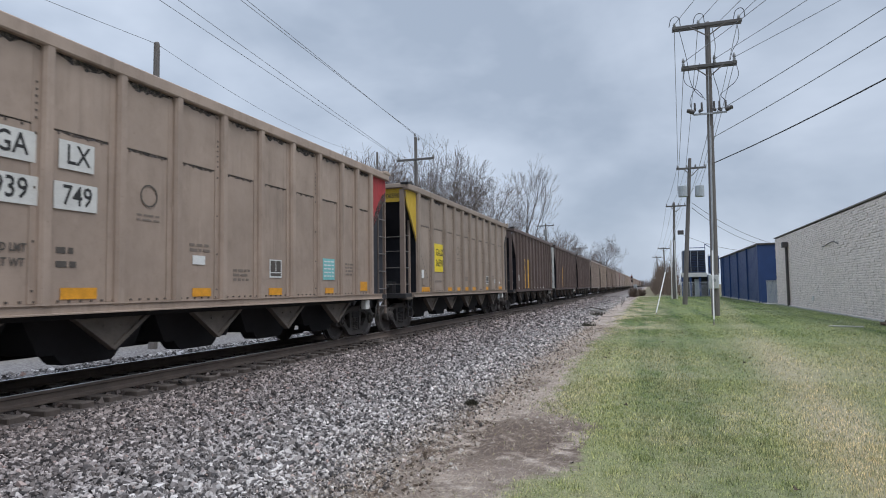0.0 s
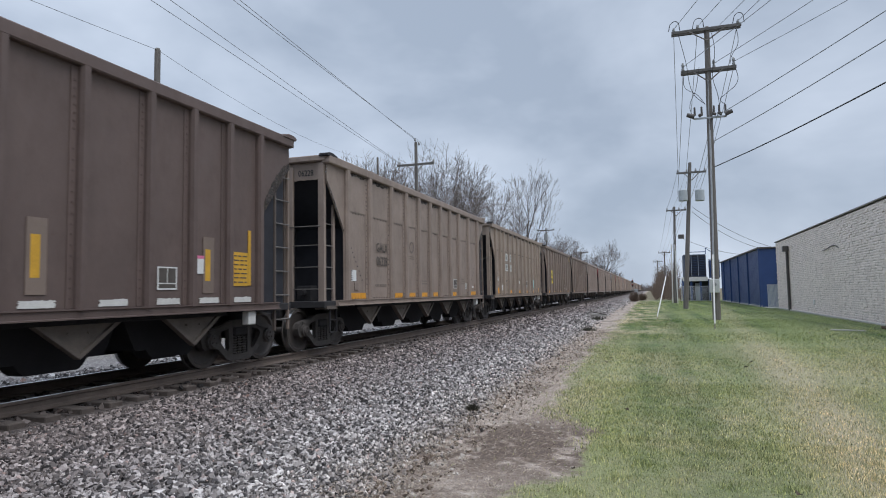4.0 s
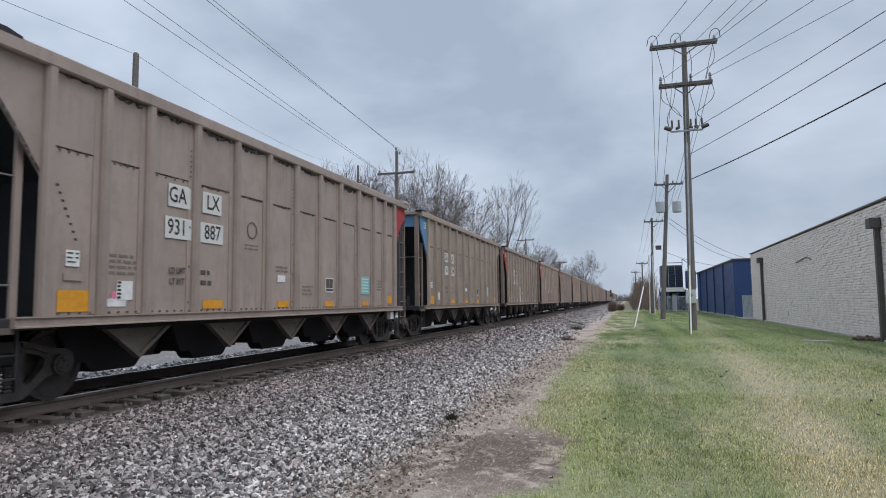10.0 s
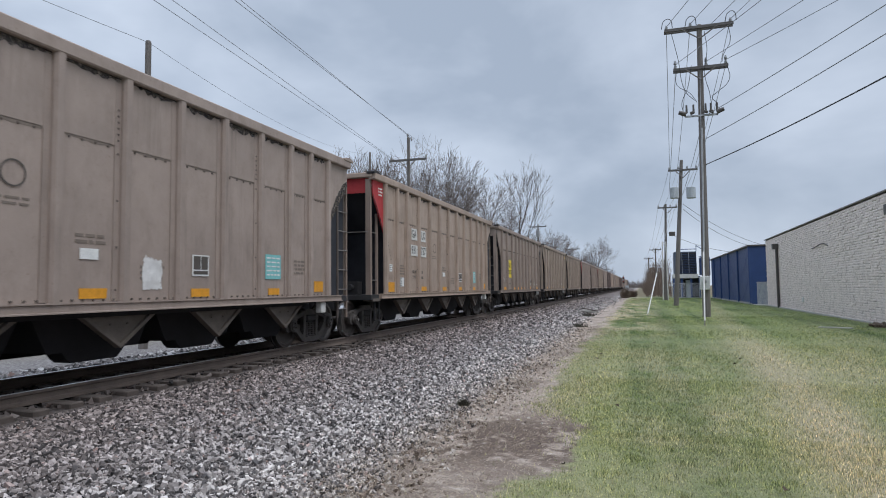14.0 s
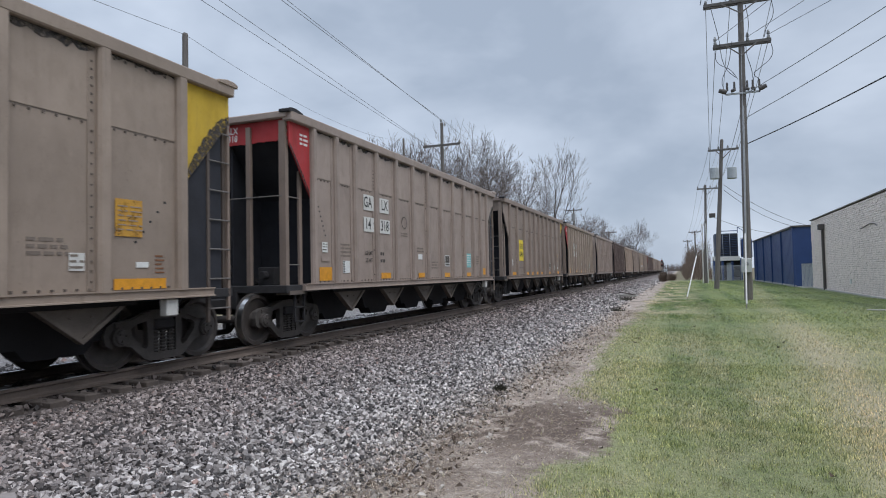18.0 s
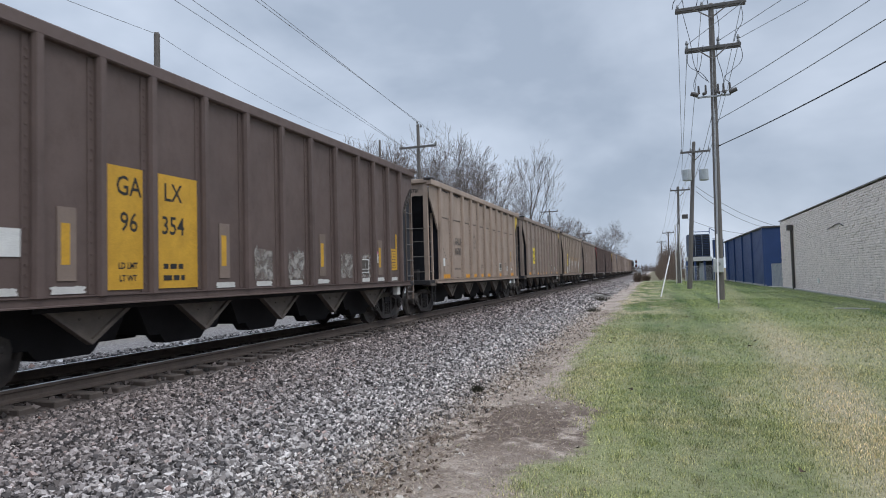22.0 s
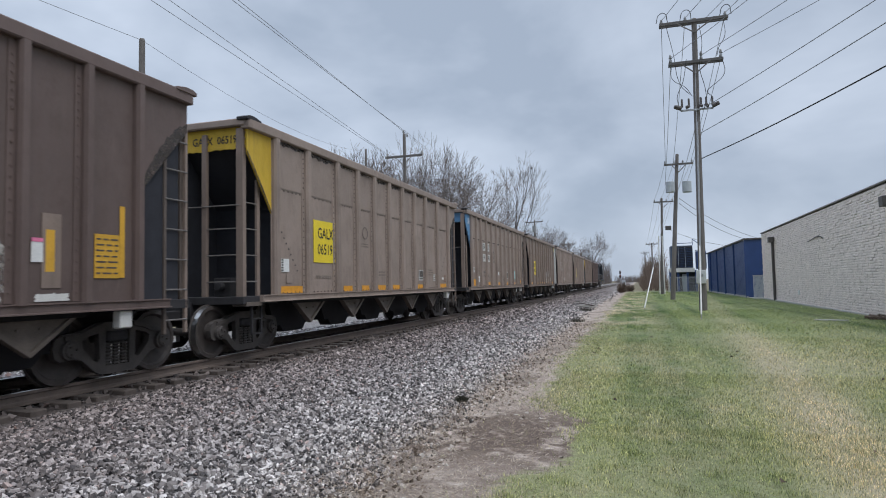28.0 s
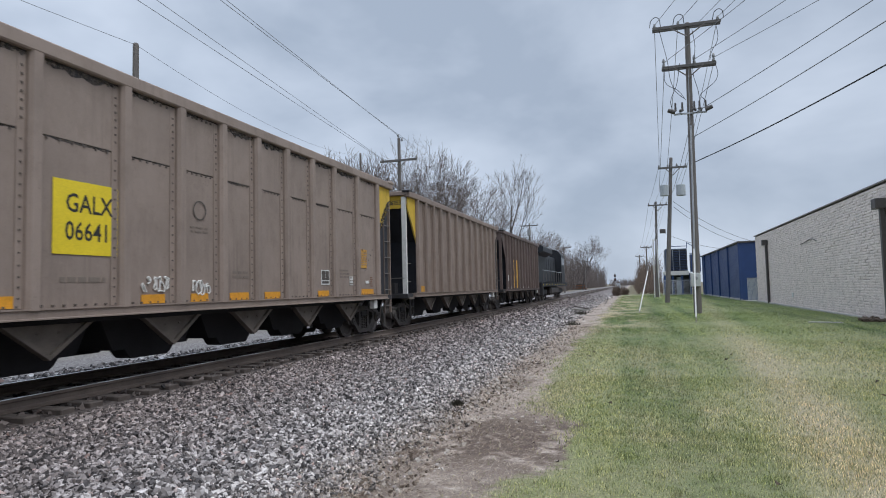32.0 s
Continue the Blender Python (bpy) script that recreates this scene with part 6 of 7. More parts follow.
def bare_tree(seed, x, y, h, stems=1, spread=0.8, upright=1.0, label=""):
    rng = random.Random(seed)
    out = {i: [] for i in range(6)}
    for s in range(max(stems, 1)):
        lean = Vector((rng.uniform(-0.25, 0.25), rng.uniform(-0.25, 0.25), 1)).normalized() if stems > 1 else Vector((rng.uniform(-0.05, 0.05), rng.uniform(-0.05, 0.05), 1)).normalized()
        grow(rng, Vector((rng.uniform(-0.3, 0.3) * (stems - 1), rng.uniform(-0.3, 0.3), -0.6)), lean, h * 0.34, h * 0.0105 + 0.02, 0, out, spread, upright)
    top = max(s[5] for k in out for s in out[k])
    f = h / top
    root = empty("bare_tree", (x, y, -0.4))
    for name, levels, n, mat in (("trunk", (0, 1, 2), 5, M["bark"]), ("crown", (3, 4, 5), 3, M["twig"])):
        rows = [tuple(v * f for v in s[:6]) + (max(s[6] * 1.05, 0.011), max(s[7] * 1.05, 0.009)) for k in levels for s in out[k]]
        v, q = tubes(rows, n)
        ob = new(name, from_arrays(name, v, q, mat))
        ob.parent = root
    tagged(root, label or "leafless grey-brown tree with forking limbs and fine twigs", "tree", "bare trees behind the track")
    return root


TREES = [(36.5, -19.0, 11.0, 1), (42.0, -18.8, 11.6, 2), (49.0, -20.0, 13.8, 1), (55.5, -18.5, 15.0, 1), (62.5, -20.0, 16.8, 1),
         (68.0, -18.8, 17.4, 2), (74.0, -21.0, 18.0, 1), (80.0, -19.0, 18.0, 1), (88.0, -19.0, 15.0, 1), (108.0, -20.2, 24.0, 0), (114.0, -22.5, 13.0, 3),
         (122.0, -19.0, 14.0, 2), (133.0, -19.5, 13.5, 2), (146.0, -19.0, 13.0, 2), (232.0, -17.6, 20.5, 2), (240.0, -19.5, 15.0, 2),
         (46.0, -22.5, 13.0, 1), (58.5, -23.0, 15.6, 1), (66.0, -24.0, 17.2, 1), (84.5, -23.5, 16.6, 1)]
for i, (y, x, h, stems) in enumerate(TREES):
    bare_tree(40 + i, x, y, h, stems, (0.42, 0.95, 0.8, 0.8)[stems], 1.0)


def thicket(name, seed, count, box, hmin, hmax, mat, label, cat, lean=0.18, twigs=7, r=0.03):
    """A tangle of thin leafless stems with side twigs."""
    rng = random.Random(seed)
    x0, y0, x1, y1, z = box
    rows = []
    for _ in range(count):
        x, y = rng.uniform(x0, x1), rng.uniform(y0, y1)
        h = rng.uniform(hmin, hmax)
        d = Vector((rng.uniform(-lean, lean), rng.uniform(-lean, lean), 1)).normalized()
        p = Vector((x, y, z))
        rr = r * (0.5 + h / hmax)
        for i in range(4):
            q = p + d * (h / 4)
            rows.append((*p, *q, rr, rr * 0.72))
            for _ in range(twigs // 4 + 1):
                f = rng.random()
                b = p.lerp(q, f)
                a = rng.uniform(0, 6.283)
                e = b + Vector((math.cos(a), math.sin(a), rng.uniform(0.5, 1.6))) * h * rng.uniform(0.05, 0.14)
                rows.append((*b, *e, rr * 0.5, rr * 0.25))
            p, rr = q, rr * 0.72
            d = (d + Vector((rng.uniform(-0.2, 0.2), rng.uniform(-0.2, 0.2), 0.1))).normalized()
    v, q = tubes(rows, 3)
    ob = new(name, from_arrays(name, v, q, mat))
    return tagged(ob, label, cat, kind="stuff")


thicket("woods", 1, 600, (1.8, 118, 5.2, 250, -0.4), 3.5, 7.0, M["brush"], "leafless brown woods along the right of way", "woods", 0.12, 12, 0.045)
thicket("underbrush", 6, 700, (0.6, 92, 4.6, 200, -0.4), 1.0, 3.6, M["brush"], "tangle of dead brush and briars", "brush", 0.5, 8, 0.03)
thicket("woods", 2, 1300, (-34, 150, -19, 520, -0.5), 7.0, 15.0, M["twig"], "distant leafless woods beyond the track", "woods", 0.12, 12, 0.085)
thicket("woods", 3, 220, (-30, 28, -21, 150, -0.5), 3.0, 6.0, M["twig"], "leafless undergrowth below the trees", "woods", 0.2, 12, 0.035)
thicket("woods", 8, 400, (-20, 560, 10, 800, -0.5), 3.0, 7.0, M["twig"], "far leafless woods at the horizon", "woods", 0.12, 10, 0.14)


def bush(x, y, w, h, seed):
    rng = random.Random(seed)
    rows = []
    for _ in range(420):
        a, s = rng.uniform(0, 6.283), rng.random() ** 0.5
        p = Vector((math.cos(a) * 0.25 * s, math.sin(a) * 0.25 * s, -0.1))
        d = Vector((math.cos(a) * s, math.sin(a) * s, rng.uniform(0.5, 1.3))).normalized()
        l = rng.uniform(0.5, 1.0)
        for i in range(4):
            q = p + d * l * 0.28
            q = Vector((q.x, q.y, min(q.z, 1.0)))
            rows.append((p.x * w, p.y * w, p.z * h, q.x * w, q.y * w, q.z * h, 0.02, 0.012))
            p = q
            d = (d + Vector((rng.uniform(-0.6, 0.6), rng.uniform(-0.6, 0.6), rng.uniform(-0.5, 0.4)))).normalized()
    v, q = tubes(rows, 3)
    root = new("bush", from_arrays("bush", v, q, M["brush"]))
    root.location = (x, y, -0.3)
    tagged(root, "round leafless brown bush beside the ballast", "bush")


bush(-2.1, 86.6, 0.75, 1.7, 5)
bush(-1.2, 92.0, 0.8, 1.4, 6)

# ---------------------------------------------------------------- far along the track


def tie_pile():
    root = empty("timber_pile", (-19.5, 236.0, -0.45))
    rng = random.Random(9)
    me = box_mesh("timber", (-3.0, -0.3, 0), (3.0, 0.3, 0.42), 0.03)
    for lvl in range(5):
        for i in range(4 - (lvl > 3)):
            place("timber", me, M["rust"] if (lvl + i) % 2 else M["tie"], root, (rng.uniform(-0.4, 0.4), i * 0.7, lvl * 0.43), rot=(0, 0, rng.uniform(-5, 5)))
    tagged(root, "stack of old reddish railway timbers beside the track", "timber pile")


def signal_mast(x, y, h, heads):
    root = empty("railway_signal", (x, y, -0.35))
    bm = bmesh.new()
    bm_rod(bm, (0, 0, -0.2), (0, 0, h), 0.09, n=8)
    part("mast", bm, M["galv"], root)
    for z in heads:
        bm = bmesh.new()
        bm_box(bm, (-0.32, -0.18, z - 0.5), (0.32, 0.1, z + 0.5))
        head = part("signal_head", bm, M["ink"], root, "black signal head", 0.06)
        bm = bmesh.new()
        bm_rod(bm, (0, -0.2, z + 0.2), (0, -0.17, z + 0.2), 0.13, n=12)
        part("lens", bm, M["lamp_red"], head)
    bm = bmesh.new()
    bm_box(bm, (0.5, -0.4, -0.1), (1.7, 0.5, 1.9))
    part("relay_cabinet", bm, M["tank"], root, "silver relay cabinet", 0.03)
    tagged(root, "black railway signal heads on a steel mast", "railway signal")


tie_pile()
signal_mast(-5.9, 232.0, 5.6, (4.6, 3.2))

# ---------------------------------------------------------------- loose stones, grass and litter


def island_tint(m):
    g = m.t.nodes.new("ShaderNodeNewGeometry")
    return g.outputs["Random Per Island"]


def crushed(name, rows, mat):
    """Angular stones: cubes with jittered corners, turned every way. rows: x, y, z, size."""
    R = np.array(rows)
    n = len(R)
    rs = np.random.RandomState(7)
    cube = np.array([(x, y, z) for x in (-1, 1) for y in (-1, 1) for z in (-1, 1)], float) * 0.5
    pts = cube[None] * rs.uniform(0.35, 1.3, (n, 8, 3)) * rs.uniform(0.5, 1.4, (n, 1, 3))
    q = rs.normal(size=(n, 4))
    q /= np.linalg.norm(q, axis=1, keepdims=True)
    w, x, y, z = q.T
    rot = np.stack([np.stack([1 - 2 * (y * y + z * z), 2 * (x * y - z * w), 2 * (x * z + y * w)], -1),
                    np.stack([2 * (x * y + z * w), 1 - 2 * (x * x + z * z), 2 * (y * z - x * w)], -1),
                    np.stack([2 * (x * z - y * w), 2 * (y * z + x * w), 1 - 2 * (x * x + y * y)], -1)], 1)
    pts = np.einsum("nij,nkj->nki", rot, pts) * R[:, 3][:, None, None] + R[:, None, :3]
    quads = np.array([(0, 1, 3, 2), (4, 6, 7, 5), (0, 4, 5, 1), (2, 3, 7, 6), (0, 2, 6, 4), (1, 5, 7, 3)])
    faces = (np.arange(n) * 8)[:, None, None] + quads[None]
    return new(name, from_arrays(name, pts.reshape(-1, 3), faces.reshape(-1, 4), mat))


def ballast():
    m = Nodes("crushed_stone")
    v = m.coords()
    col = m.ramp(island_tint(m), [(0.0, (0.018, 0.017, 0.018)), (0.22, (0.066, 0.062, 0.063)), (0.42, (0.150, 0.136, 0.131)), (0.62, (0.255, 0.240, 0.236)), (0.82, (0.37, 0.35, 0.345)), (0.96, (0.56, 0.54, 0.53)), (1.0, (0.28, 0.19, 0.165))])
    sep = m.t.nodes.new("ShaderNodeSeparateXYZ")
    m.link(v, sep.inputs[0])
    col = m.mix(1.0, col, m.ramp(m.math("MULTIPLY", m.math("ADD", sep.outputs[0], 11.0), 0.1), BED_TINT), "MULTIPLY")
    col = m.mix(m.ramp(m.noise(v, 60.0, 4.0, 0.6), [(0.4, (0, 0, 0)), (0.7, (0.25, 0.25, 0.25))]), col, (0.13, 0.115, 0.105))
    mat = m.done(col, 0.9, 0.0, m.noise(v, 120.0, 3.0), 0.4, 0.004)
    rng = np.random.RandomState(3)
    rows = []
    for y0, y1, dens, size in ((3.2, 8.0, 1750, 0.037), (8.0, 13.0, 980, 0.042), (13.0, 24.0, 360, 0.052), (24.0, 62.0, 64, 0.085), (62.0, 92.0, 30, 0.13), (-5.0, 3.2, 130, 0.075)):
        n = int((y1 - y0) * 5.0 * dens)
        y = rng.uniform(y0, y1, n)
        edge = -2.15 - 0.011 * np.minimum(y, 42)
        x = rng.uniform(-7.15, -1.85, n)
        wob = 0.16 * np.sin(y * 1.7) + 0.12 * np.sin(y * 4.1 + 1)
        keep = (x < edge + wob - 0.1) | (rng.uniform(size=n) < 0.25 * np.exp(-(x - edge) * 4.0))
        # fines near the foot of the bed
        s = size * rng.uniform(0.55, 1.35, n) * np.where(x > edge - 0.9, 0.72, 1.0)
        f = np.clip((x + 7.0) / 5.0, 0, 1)
        z = -0.245 * (1 - f) + (LAWN_Z - 0.04) * f + rng.uniform(-0.016, 0.026, n)
        rows.append(np.stack([x, y, z, s], 1)[keep])
    n = 9000
    rows.append(np.stack([rng.uniform(-13.2, -10.05, n), rng.uniform(6, 60, n), rng.uniform(-0.24, -0.2, n) - 0.0, 0.08 * rng.uniform(0.6, 1.3, n)], 1))
    far = rows[-1]
    far[:, 2] = np.where(far[:, 0] < -10.5, -0.215 + (far[:, 0] + 10.5) * 0.078, -0.21)
    n = 7000
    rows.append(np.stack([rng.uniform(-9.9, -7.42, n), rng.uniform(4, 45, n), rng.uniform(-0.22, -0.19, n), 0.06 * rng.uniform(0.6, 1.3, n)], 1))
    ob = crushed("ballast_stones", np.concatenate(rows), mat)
    tagged(ob, "loose angular grey ballast stones beside the rails", "ballast", kind="stuff")


ballast()


def blades(name, x, y, h, w, mat, flat=0.0, seed=1):
    """Single-triangle blades that lean at random."""
    n = len(x)
    rs = np.random.RandomState(seed)
    a = rs.uniform(0, 2 * np.pi, n)
    b = rs.uniform(0, 2 * np.pi, n)
    lean = rs.uniform(0.1, 0.75, n) if not flat else rs.uniform(0.93, 1.0, n)
    z = np.full(n, LAWN_Z - 0.005) + (0.012 if flat else 0.0)
    base = np.stack([x, y, z], 1)
    side = np.stack([np.cos(a), np.sin(a), np.zeros(n)], 1) * (w / 2)[:, None]
    tip = base + np.stack([np.cos(b) * lean * h, np.sin(b) * lean * h, np.sqrt(1 - lean ** 2) * h], 1)
    verts = np.stack([base - side, base + side, tip], 1).reshape(-1, 3)
    return new(name, from_arrays(name, verts, np.arange(3 * n).reshape(-1, 3), mat))


def lawn_blades():
    m = Nodes("grass_blades")
    v = m.coords()
    sep = m.t.nodes.new("ShaderNodeSeparateXYZ")
    m.link(v, sep.inputs[0])
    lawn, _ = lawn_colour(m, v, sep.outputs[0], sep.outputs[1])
    tint = m.ramp(island_tint(m), [(0.0, (0.26, 0.33, 0.20)), (0.4, (0.98, 1.10, 0.82)), (0.75, (1.85, 1.85, 1.5)), (1.0, (3.3, 3.0, 2.5))])
    mat = m.done(m.mix(1.0, lawn, tint, "MULTIPLY"), 0.7)
    rng = np.random.RandomState(11)
    xs, ys, hs, ws = [], [], [], []
    for y0, y1, x1, dens, h, w in ((3.4, 7.0, 4.6, 6400, 0.046, 0.006), (7.0, 11.0, 7.5, 3000, 0.044, 0.008), (11.0, 18.0, 9.0, 900, 0.042, 0.011), (18.0, 34.0, 9.0, 280, 0.045, 0.016), (34.0, 84.0, 8.0, 60, 0.05, 0.03), (-5.0, 3.4, 4.6, 500, 0.06, 0.014)):
        n = int((y1 - y0) * (x1 + 1.8) * dens)
        y = rng.uniform(y0, y1, n)
        x = rng.uniform(-1.8, x1, n)
        edge = 0.10 * rng.normal(size=n) - 0.93 - 0.040 * np.minimum(y, 14) + 0.14 * np.sin(y * 1.3 + 0.6) + 0.10 * np.sin(y * 3.7) + 0.55 / (1 + ((y - 6.4) * 0.85) ** 4)
        keep = (x > edge) | (rng.uniform(size=n) < 0.05 * np.exp(-(edge - x) * 3))
        keep &= ~((x > 8.5) & (y > 20))
        k = keep.nonzero()[0]
        xs.append(x[k]), ys.append(y[k])
        tuft = 0.75 + 0.5 * (np.sin(x[k] * 7.3 + np.sin(y[k] * 5.1)) * np.sin(y[k] * 6.7)) ** 2
        hs.append(h * rng.uniform(0.5, 1.3, len(k)) * tuft), ws.append(w * rng.uniform(0.7, 1.4, len(k)))
    ob = blades("grass", np.concatenate(xs), np.concatenate(ys), np.concatenate(hs), np.concatenate(ws), mat)
    tagged(ob, "short mown lawn grass, green with straw-coloured patches", "grass", kind="stuff")


lawn_blades()


def litter():
    rng = np.random.RandomState(21)
    n = 60000
    y = 3.4 + 22 * rng.uniform(size=n) ** 1.6
    x = -2.45 + 1.65 * rng.uniform(size=n) + 0.2 * rng.normal(size=n)
    m = Nodes("dry_litter")
    col = m.ramp(island_tint(m), [(0.0, (0.07, 0.048, 0.034)), (0.35, (0.24, 0.175, 0.125)), (0.7, (0.48, 0.385, 0.29)), (1.0, (0.70, 0.60, 0.48))])
    ob = blades("dry_grass_litter", x, y, 0.015 + 0.07 * rng.uniform(size=n) ** 2, rng.uniform(0.003, 0.007, n), m.done(col, 0.9), 1.0, 4)
    tagged(ob, "dry straw-coloured grass litter on bare earth", "litter", kind="stuff")
    n = 6500
    y = 3.4 + 22 * rng.uniform(size=n) ** 1.7
    x = -2.4 + 1.75 * rng.uniform(size=n)
    keep = (x > -2.25) & (x < -0.95 - 0.04 * np.minimum(y, 14) + 0.55 / (1 + ((y - 6.4) * 0.85) ** 4) + 0.1 * rng.normal(size=n))
    rows = np.stack([x, y, np.full(n, LAWN_Z - 0.012), 0.008 + 0.032 * rng.uniform(size=n) ** 2.5], 1)[keep]
    m = Nodes("earth_clods")
    col = m.ramp(island_tint(m), [(0.0, (0.08, 0.058, 0.044)), (0.4, (0.24, 0.185, 0.145)), (0.75, (0.38, 0.32, 0.265)), (1.0, (0.60, 0.56, 0.51))])
    tagged(crushed("earth_clods", rows, m.done(col, 0.95)), "small clods and pebbles on bare earth", "soil", kind="stuff")
    # fallen leaves on the lawn
    rs = random.Random(5)
    bm = bmesh.new()
    for _ in range(80):
        x, y = rs.uniform(-1.2, 8.5), 4.0 + 30 * rs.random() ** 1.5
        if x < -0.9 - 0.02 * y:
            continue
        s, a = rs.uniform(0.022, 0.05), rs.uniform(0, 6.28)
        c = Vector((x, y, LAWN_Z + 0.045))
        u, w = Vector((math.cos(a), math.sin(a), rs.uniform(-0.3, 0.3))) * s, Vector((-math.sin(a), math.cos(a), rs.uniform(-0.3, 0.3))) * s * 0.6
        lift = Vector((0, 0, s * 0.5))
        vs = [bm.verts.new(p) for p in (c - u, c - w + lift, c + u, c + w + lift)]
        bm.faces.new((vs[0], vs[1], vs[2])), bm.faces.new((vs[0], vs[2], vs[3]))
    m = Nodes("dead_leaf")
    col = m.ramp(island_tint(m), [(0.0, (0.04, 0.028, 0.02)), (0.7, (0.12, 0.08, 0.05)), (0.95, (0.5, 0.42, 0.3))])
    ob = part("fallen_leaves", bm, m.done(col, 0.9), None)
    tagged(ob, "brown curled dead leaves scattered on the lawn", "leaves", kind="stuff")


litter()


def tufts(spots):
    for x, y, r, mat, lab in spots:
        rng = np.random.RandomState(int(abs(x * 100) + y * 10))
        n = 260
        a, s = rng.uniform(0, 6.283, n), rng.uniform(0, 1, n) ** 0.7
        ob = blades("weed_tuft", x + np.cos(a) * s * r, y + np.sin(a) * s * r, rng.uniform(0.05, 0.6 * r + 0.06, n), rng.uniform(0.008, 0.02, n), mat, 0.0, 3)
        tagged(ob, lab, "weeds", "weed tufts by the ballast")


dark_weed = surf("dark_weed", (0.05, 0.045, 0.03), 0.3, 9.0, 60.0, 0.9)
tufts([(-2.28, 8.08, 0.07, dark_weed, "small dark dead weed on gravel"), (-2.3, 24.8, 0.3, dark_weed, "dark dead weed at the foot of the ballast"), (-2.7, 34.0, 0.35, dark_weed, "dark dead weed at the foot of the ballast")])


def board_scraps():
    rng = random.Random(8)
    root = empty("scrap_boards", (-2.75, 37.4, LAWN_Z))
    for i in range(5):
        bm = bmesh.new()
        bm_box(bm, (-0.5, -0.1, 0.0), (0.5, 0.1, 0.05))
        ob = part("board", bm, M["concrete"] if i < 4 else M["tie"], root, "", 0.008)
        ob.location, ob.rotation_euler = (rng.uniform(-0.5, 0.6), rng.uniform(-0.9, 0.9), 0.02 + 0.05 * i), (radians(rng.uniform(-6, 6)), radians(rng.uniform(-8, 8)), rng.uniform(-0.7, 0.7))
    tagged(root, "pale scrap boards lying at the foot of the ballast", "scrap wood")
    bm = bmesh.new()
    bm_prism(bm, [(5.9, 25.2), (6.3, 24.95), (6.85, 24.7), (6.9, 24.85), (6.5, 25.2), (6.0, 25.4)], 2, LAWN_Z - 0.1, LAWN_Z + 0.03)
    ob = part("concrete_slab", bm, M["concrete"], None, bevel=0.02)
    tagged(ob, "worn pale concrete slab sunk in the lawn", "slab")
    rows = [(8.05 + rng.uniform(-0.35, 0.25), 25.5 + rng.uniform(-0.5, 0.6), LAWN_Z + rng.uniform(0.0, 0.10), rng.uniform(0.05, 0.14)) for _ in range(70)]
    ob = crushed("rubble_heap", rows, M["clod"])
    tagged(ob, "small heap of brown rubble by the downspout", "rubble", kind="stuff")


board_scraps()

# ---------------------------------------------------------------- blocks of the long wall


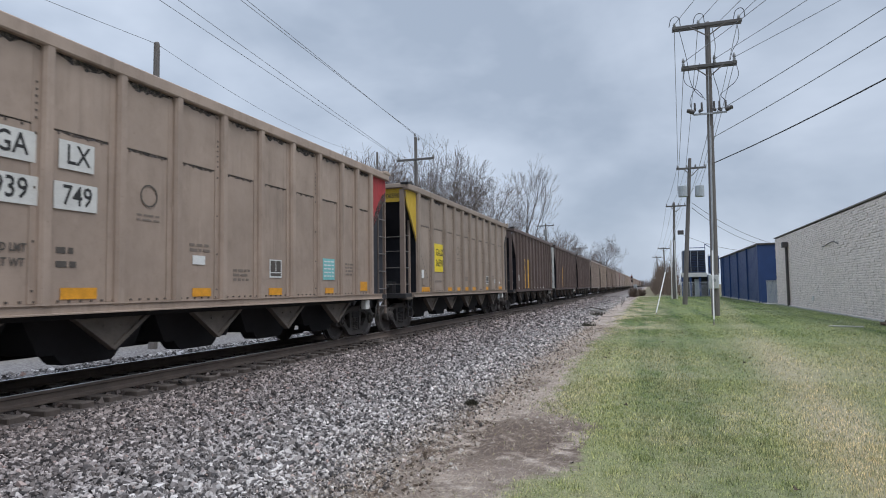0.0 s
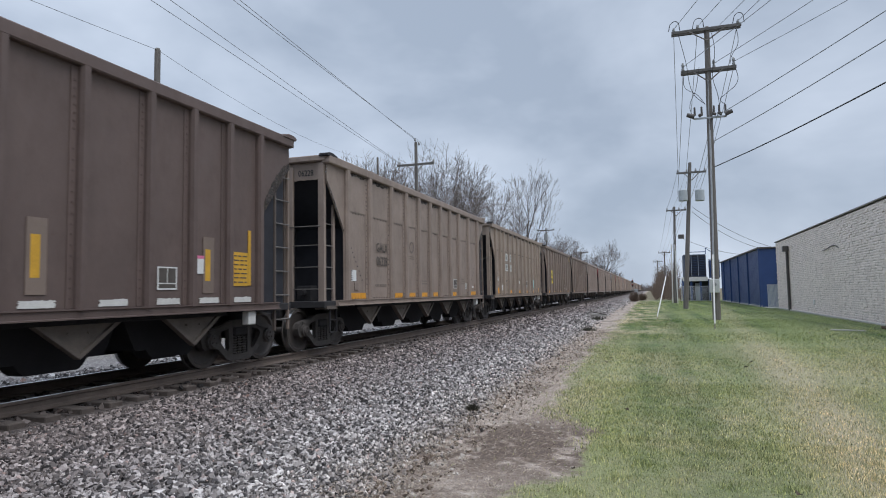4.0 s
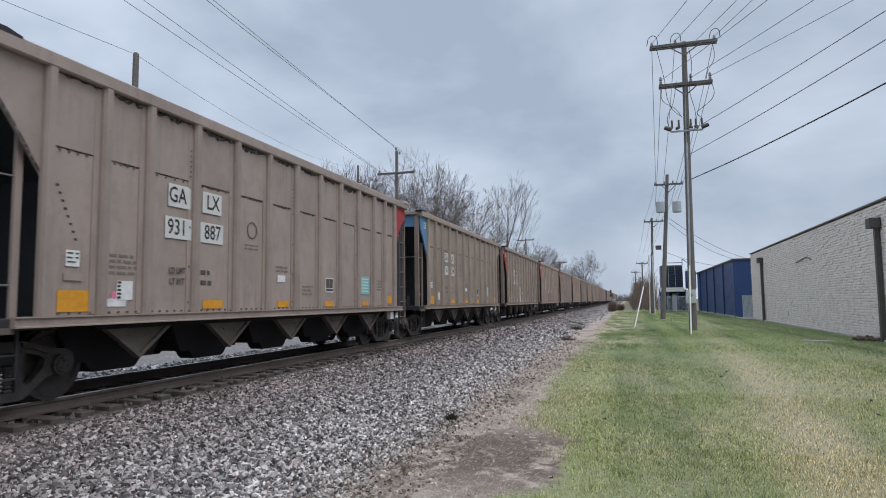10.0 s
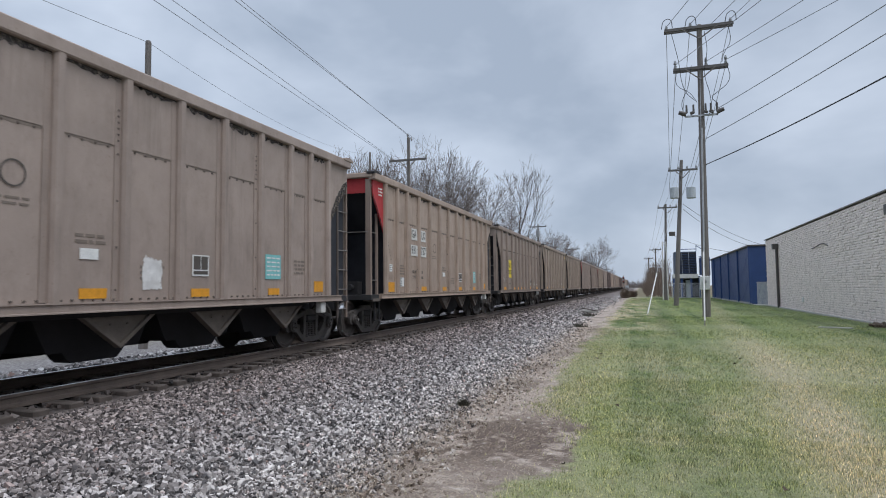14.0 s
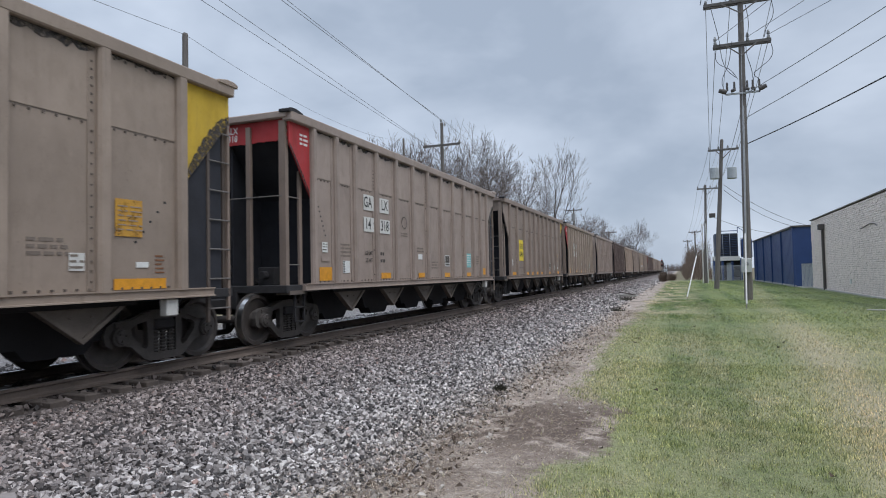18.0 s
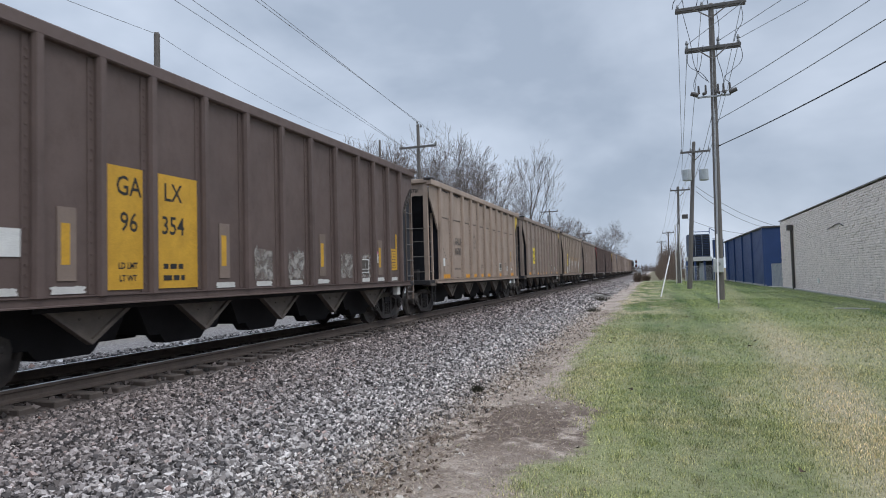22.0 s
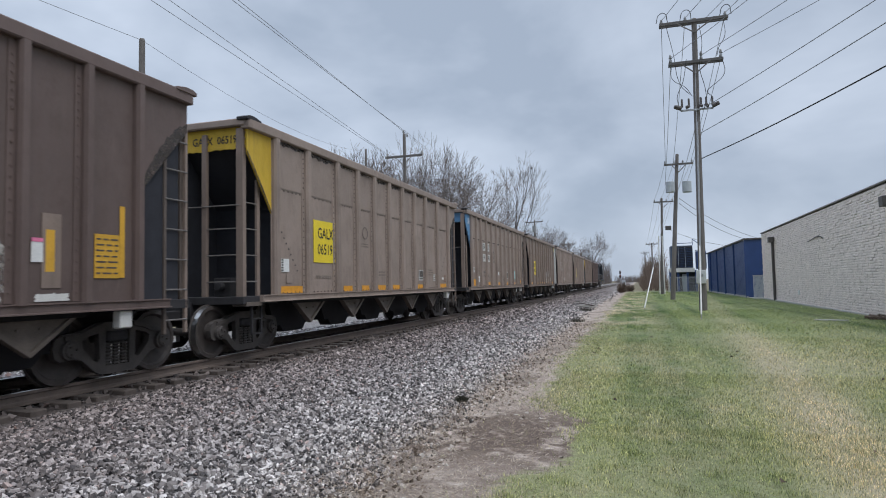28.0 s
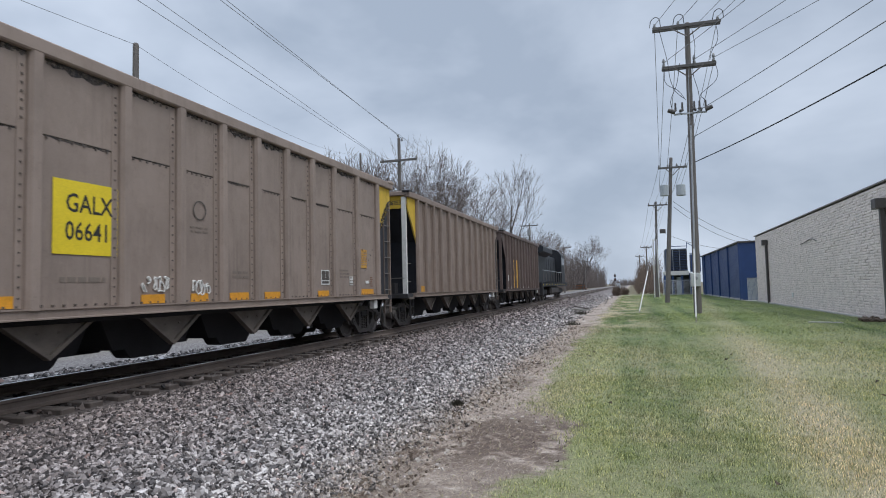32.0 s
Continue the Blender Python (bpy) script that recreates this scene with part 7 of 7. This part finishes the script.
def wall_blocks(root, wall, H):
    """Split-face ledges laid proud of the wall in low courses; those by the near downspout are laid one by one."""
    rng = random.Random(14)
    shapes = []
    for i in range(10):
        bm = bmesh.new()
        r = random.Random(i)
        w, n, h = (0.15, 0.2, 0.24, 0.3, 0.36)[i % 5], 4, 0.104
        out = r.uniform(0.0, 0.022)
        lo, hi = r.uniform(0.0, 0.012), h - r.uniform(0.0, 0.012)
        fr = [[(0.012 - out - (0.004 if b == 1 else 0.0) - r.uniform(0.0, 0.012), -w + 2 * w * a / n, lo + (hi - lo) * b / 2 + r.uniform(-0.008, 0.008)) for a in range(n + 1)] for b in range(3)]
        vs = [[bm.verts.new(p) for p in row] for row in fr]
        bk = [[bm.verts.new((0.04, p[1], p[2])) for p in row] for row in fr]
        for b in range(2):
            for a in range(n):
                bm.faces.new((vs[b][a], vs[b][a + 1], vs[b + 1][a + 1], vs[b + 1][a]))
            bm.faces.new((vs[b][0], vs[b + 1][0], bk[b + 1][0], bk[b][0]))
            bm.faces.new((vs[b][n], bk[b][n], bk[b + 1][n], vs[b + 1][n]))
        for a in range(n):
            bm.faces.new((vs[0][a], bk[0][a], bk[0][a + 1], vs[0][a + 1]))
            bm.faces.new((vs[2][a], vs[2][a + 1], bk[2][a + 1], bk[2][a]))
        shapes.append((to_mesh("block", bm), w))
    count, verts, faces = 0, [], []
    for c in range(int((H - 0.08) / 0.105)):
        z, y = c * 0.105, -0.03 - rng.uniform(0, 0.3)
        while y > -36.0:
            me, w = shapes[rng.randrange(10)]
            y -= w
            if y < -24.8 and c > 4 and count < 300:
                place("block", me, M["block_wall"], wall, (0.0, y, z))
                count += 1
            else:
                b = len(verts)
                verts += [(v.co.x, v.co.y + y, v.co.z + z) for v in me.vertices]
                faces += [tuple(b + i for i in p.vertices) for p in me.polygons]
            y -= w + 0.004
    ob = new("block_course", from_arrays("block_course", np.array(verts), np.array(faces), M["block_wall"]))
    ob.parent = wall
    tagged(ob, "courses of painted split-face block", kind="stuff")


wall_blocks(*BLOCK)


# ---------------------------------------------------------------- what moves
# metres run by the train since the start, by seconds
RUN = [(0, 0.0), (3, 52.4), (6, 104.8), (9, 157.2), (12, 209.65), (14.5, 253.5), (17, 297.6), (20, 350.9), (24.5, 431.0), (28, 493.3), (30, 529.0), (32, 564.7)]


def run_at(t):
    for (t0, s0), (t1, s1) in zip(RUN, RUN[1:]):
        if t <= t1:
            return s0 + (s1 - s0) * (t - t0) / (t1 - t0)
    return RUN[-1][1]


# slack in the couplings: how far single cars stand from an even spacing
SLACK = {5: -0.10, 6: -0.05, 7: -0.14, 8: -0.15, 9: -0.10, 19: 0.13, 20: 0.08, 21: -0.12, 30: 0.05, 31: 0.13, 32: -0.06}


def motions():
    for k, car in CARS:
        y0 = FIRST_Y + PITCH * k + SLACK.get(k, 0.0)
        walk(car, [(t, pose(TRACK_X, y0 - s, 0)) for t, s in RUN])
    for k, ws in WHEELS:
        # each wheelset turns while it rolls past; far off its turning cannot be told
        base = Vector(ws.location)
        y0 = FIRST_Y + PITCH * k + base.y
        t_near = max(0.0, min(32.0, (y0 - 34.0) / 17.6)), max(0.0, min(32.0, (y0 - 3.0) / 17.6))
        f0, f1 = int(t_near[0] * FPS), int(math.ceil(t_near[1] * FPS))
        rows = [] if f0 == 0 else [(0.0, pose(*base, math.degrees(run_at(f0 / FPS) / 0.50) % 360))]
        for f in range(f0, f1 + 1):
            rows.append((f / FPS, pose(*base, math.degrees(run_at(f / FPS) / 0.50) % 360)))
        if f1 < 960:
            rows.append((32.0, rows[-1][1]))
        if len(rows) > 1 and rows[-1][0] >= 32.0:
            walk(ws, rows)


motions()
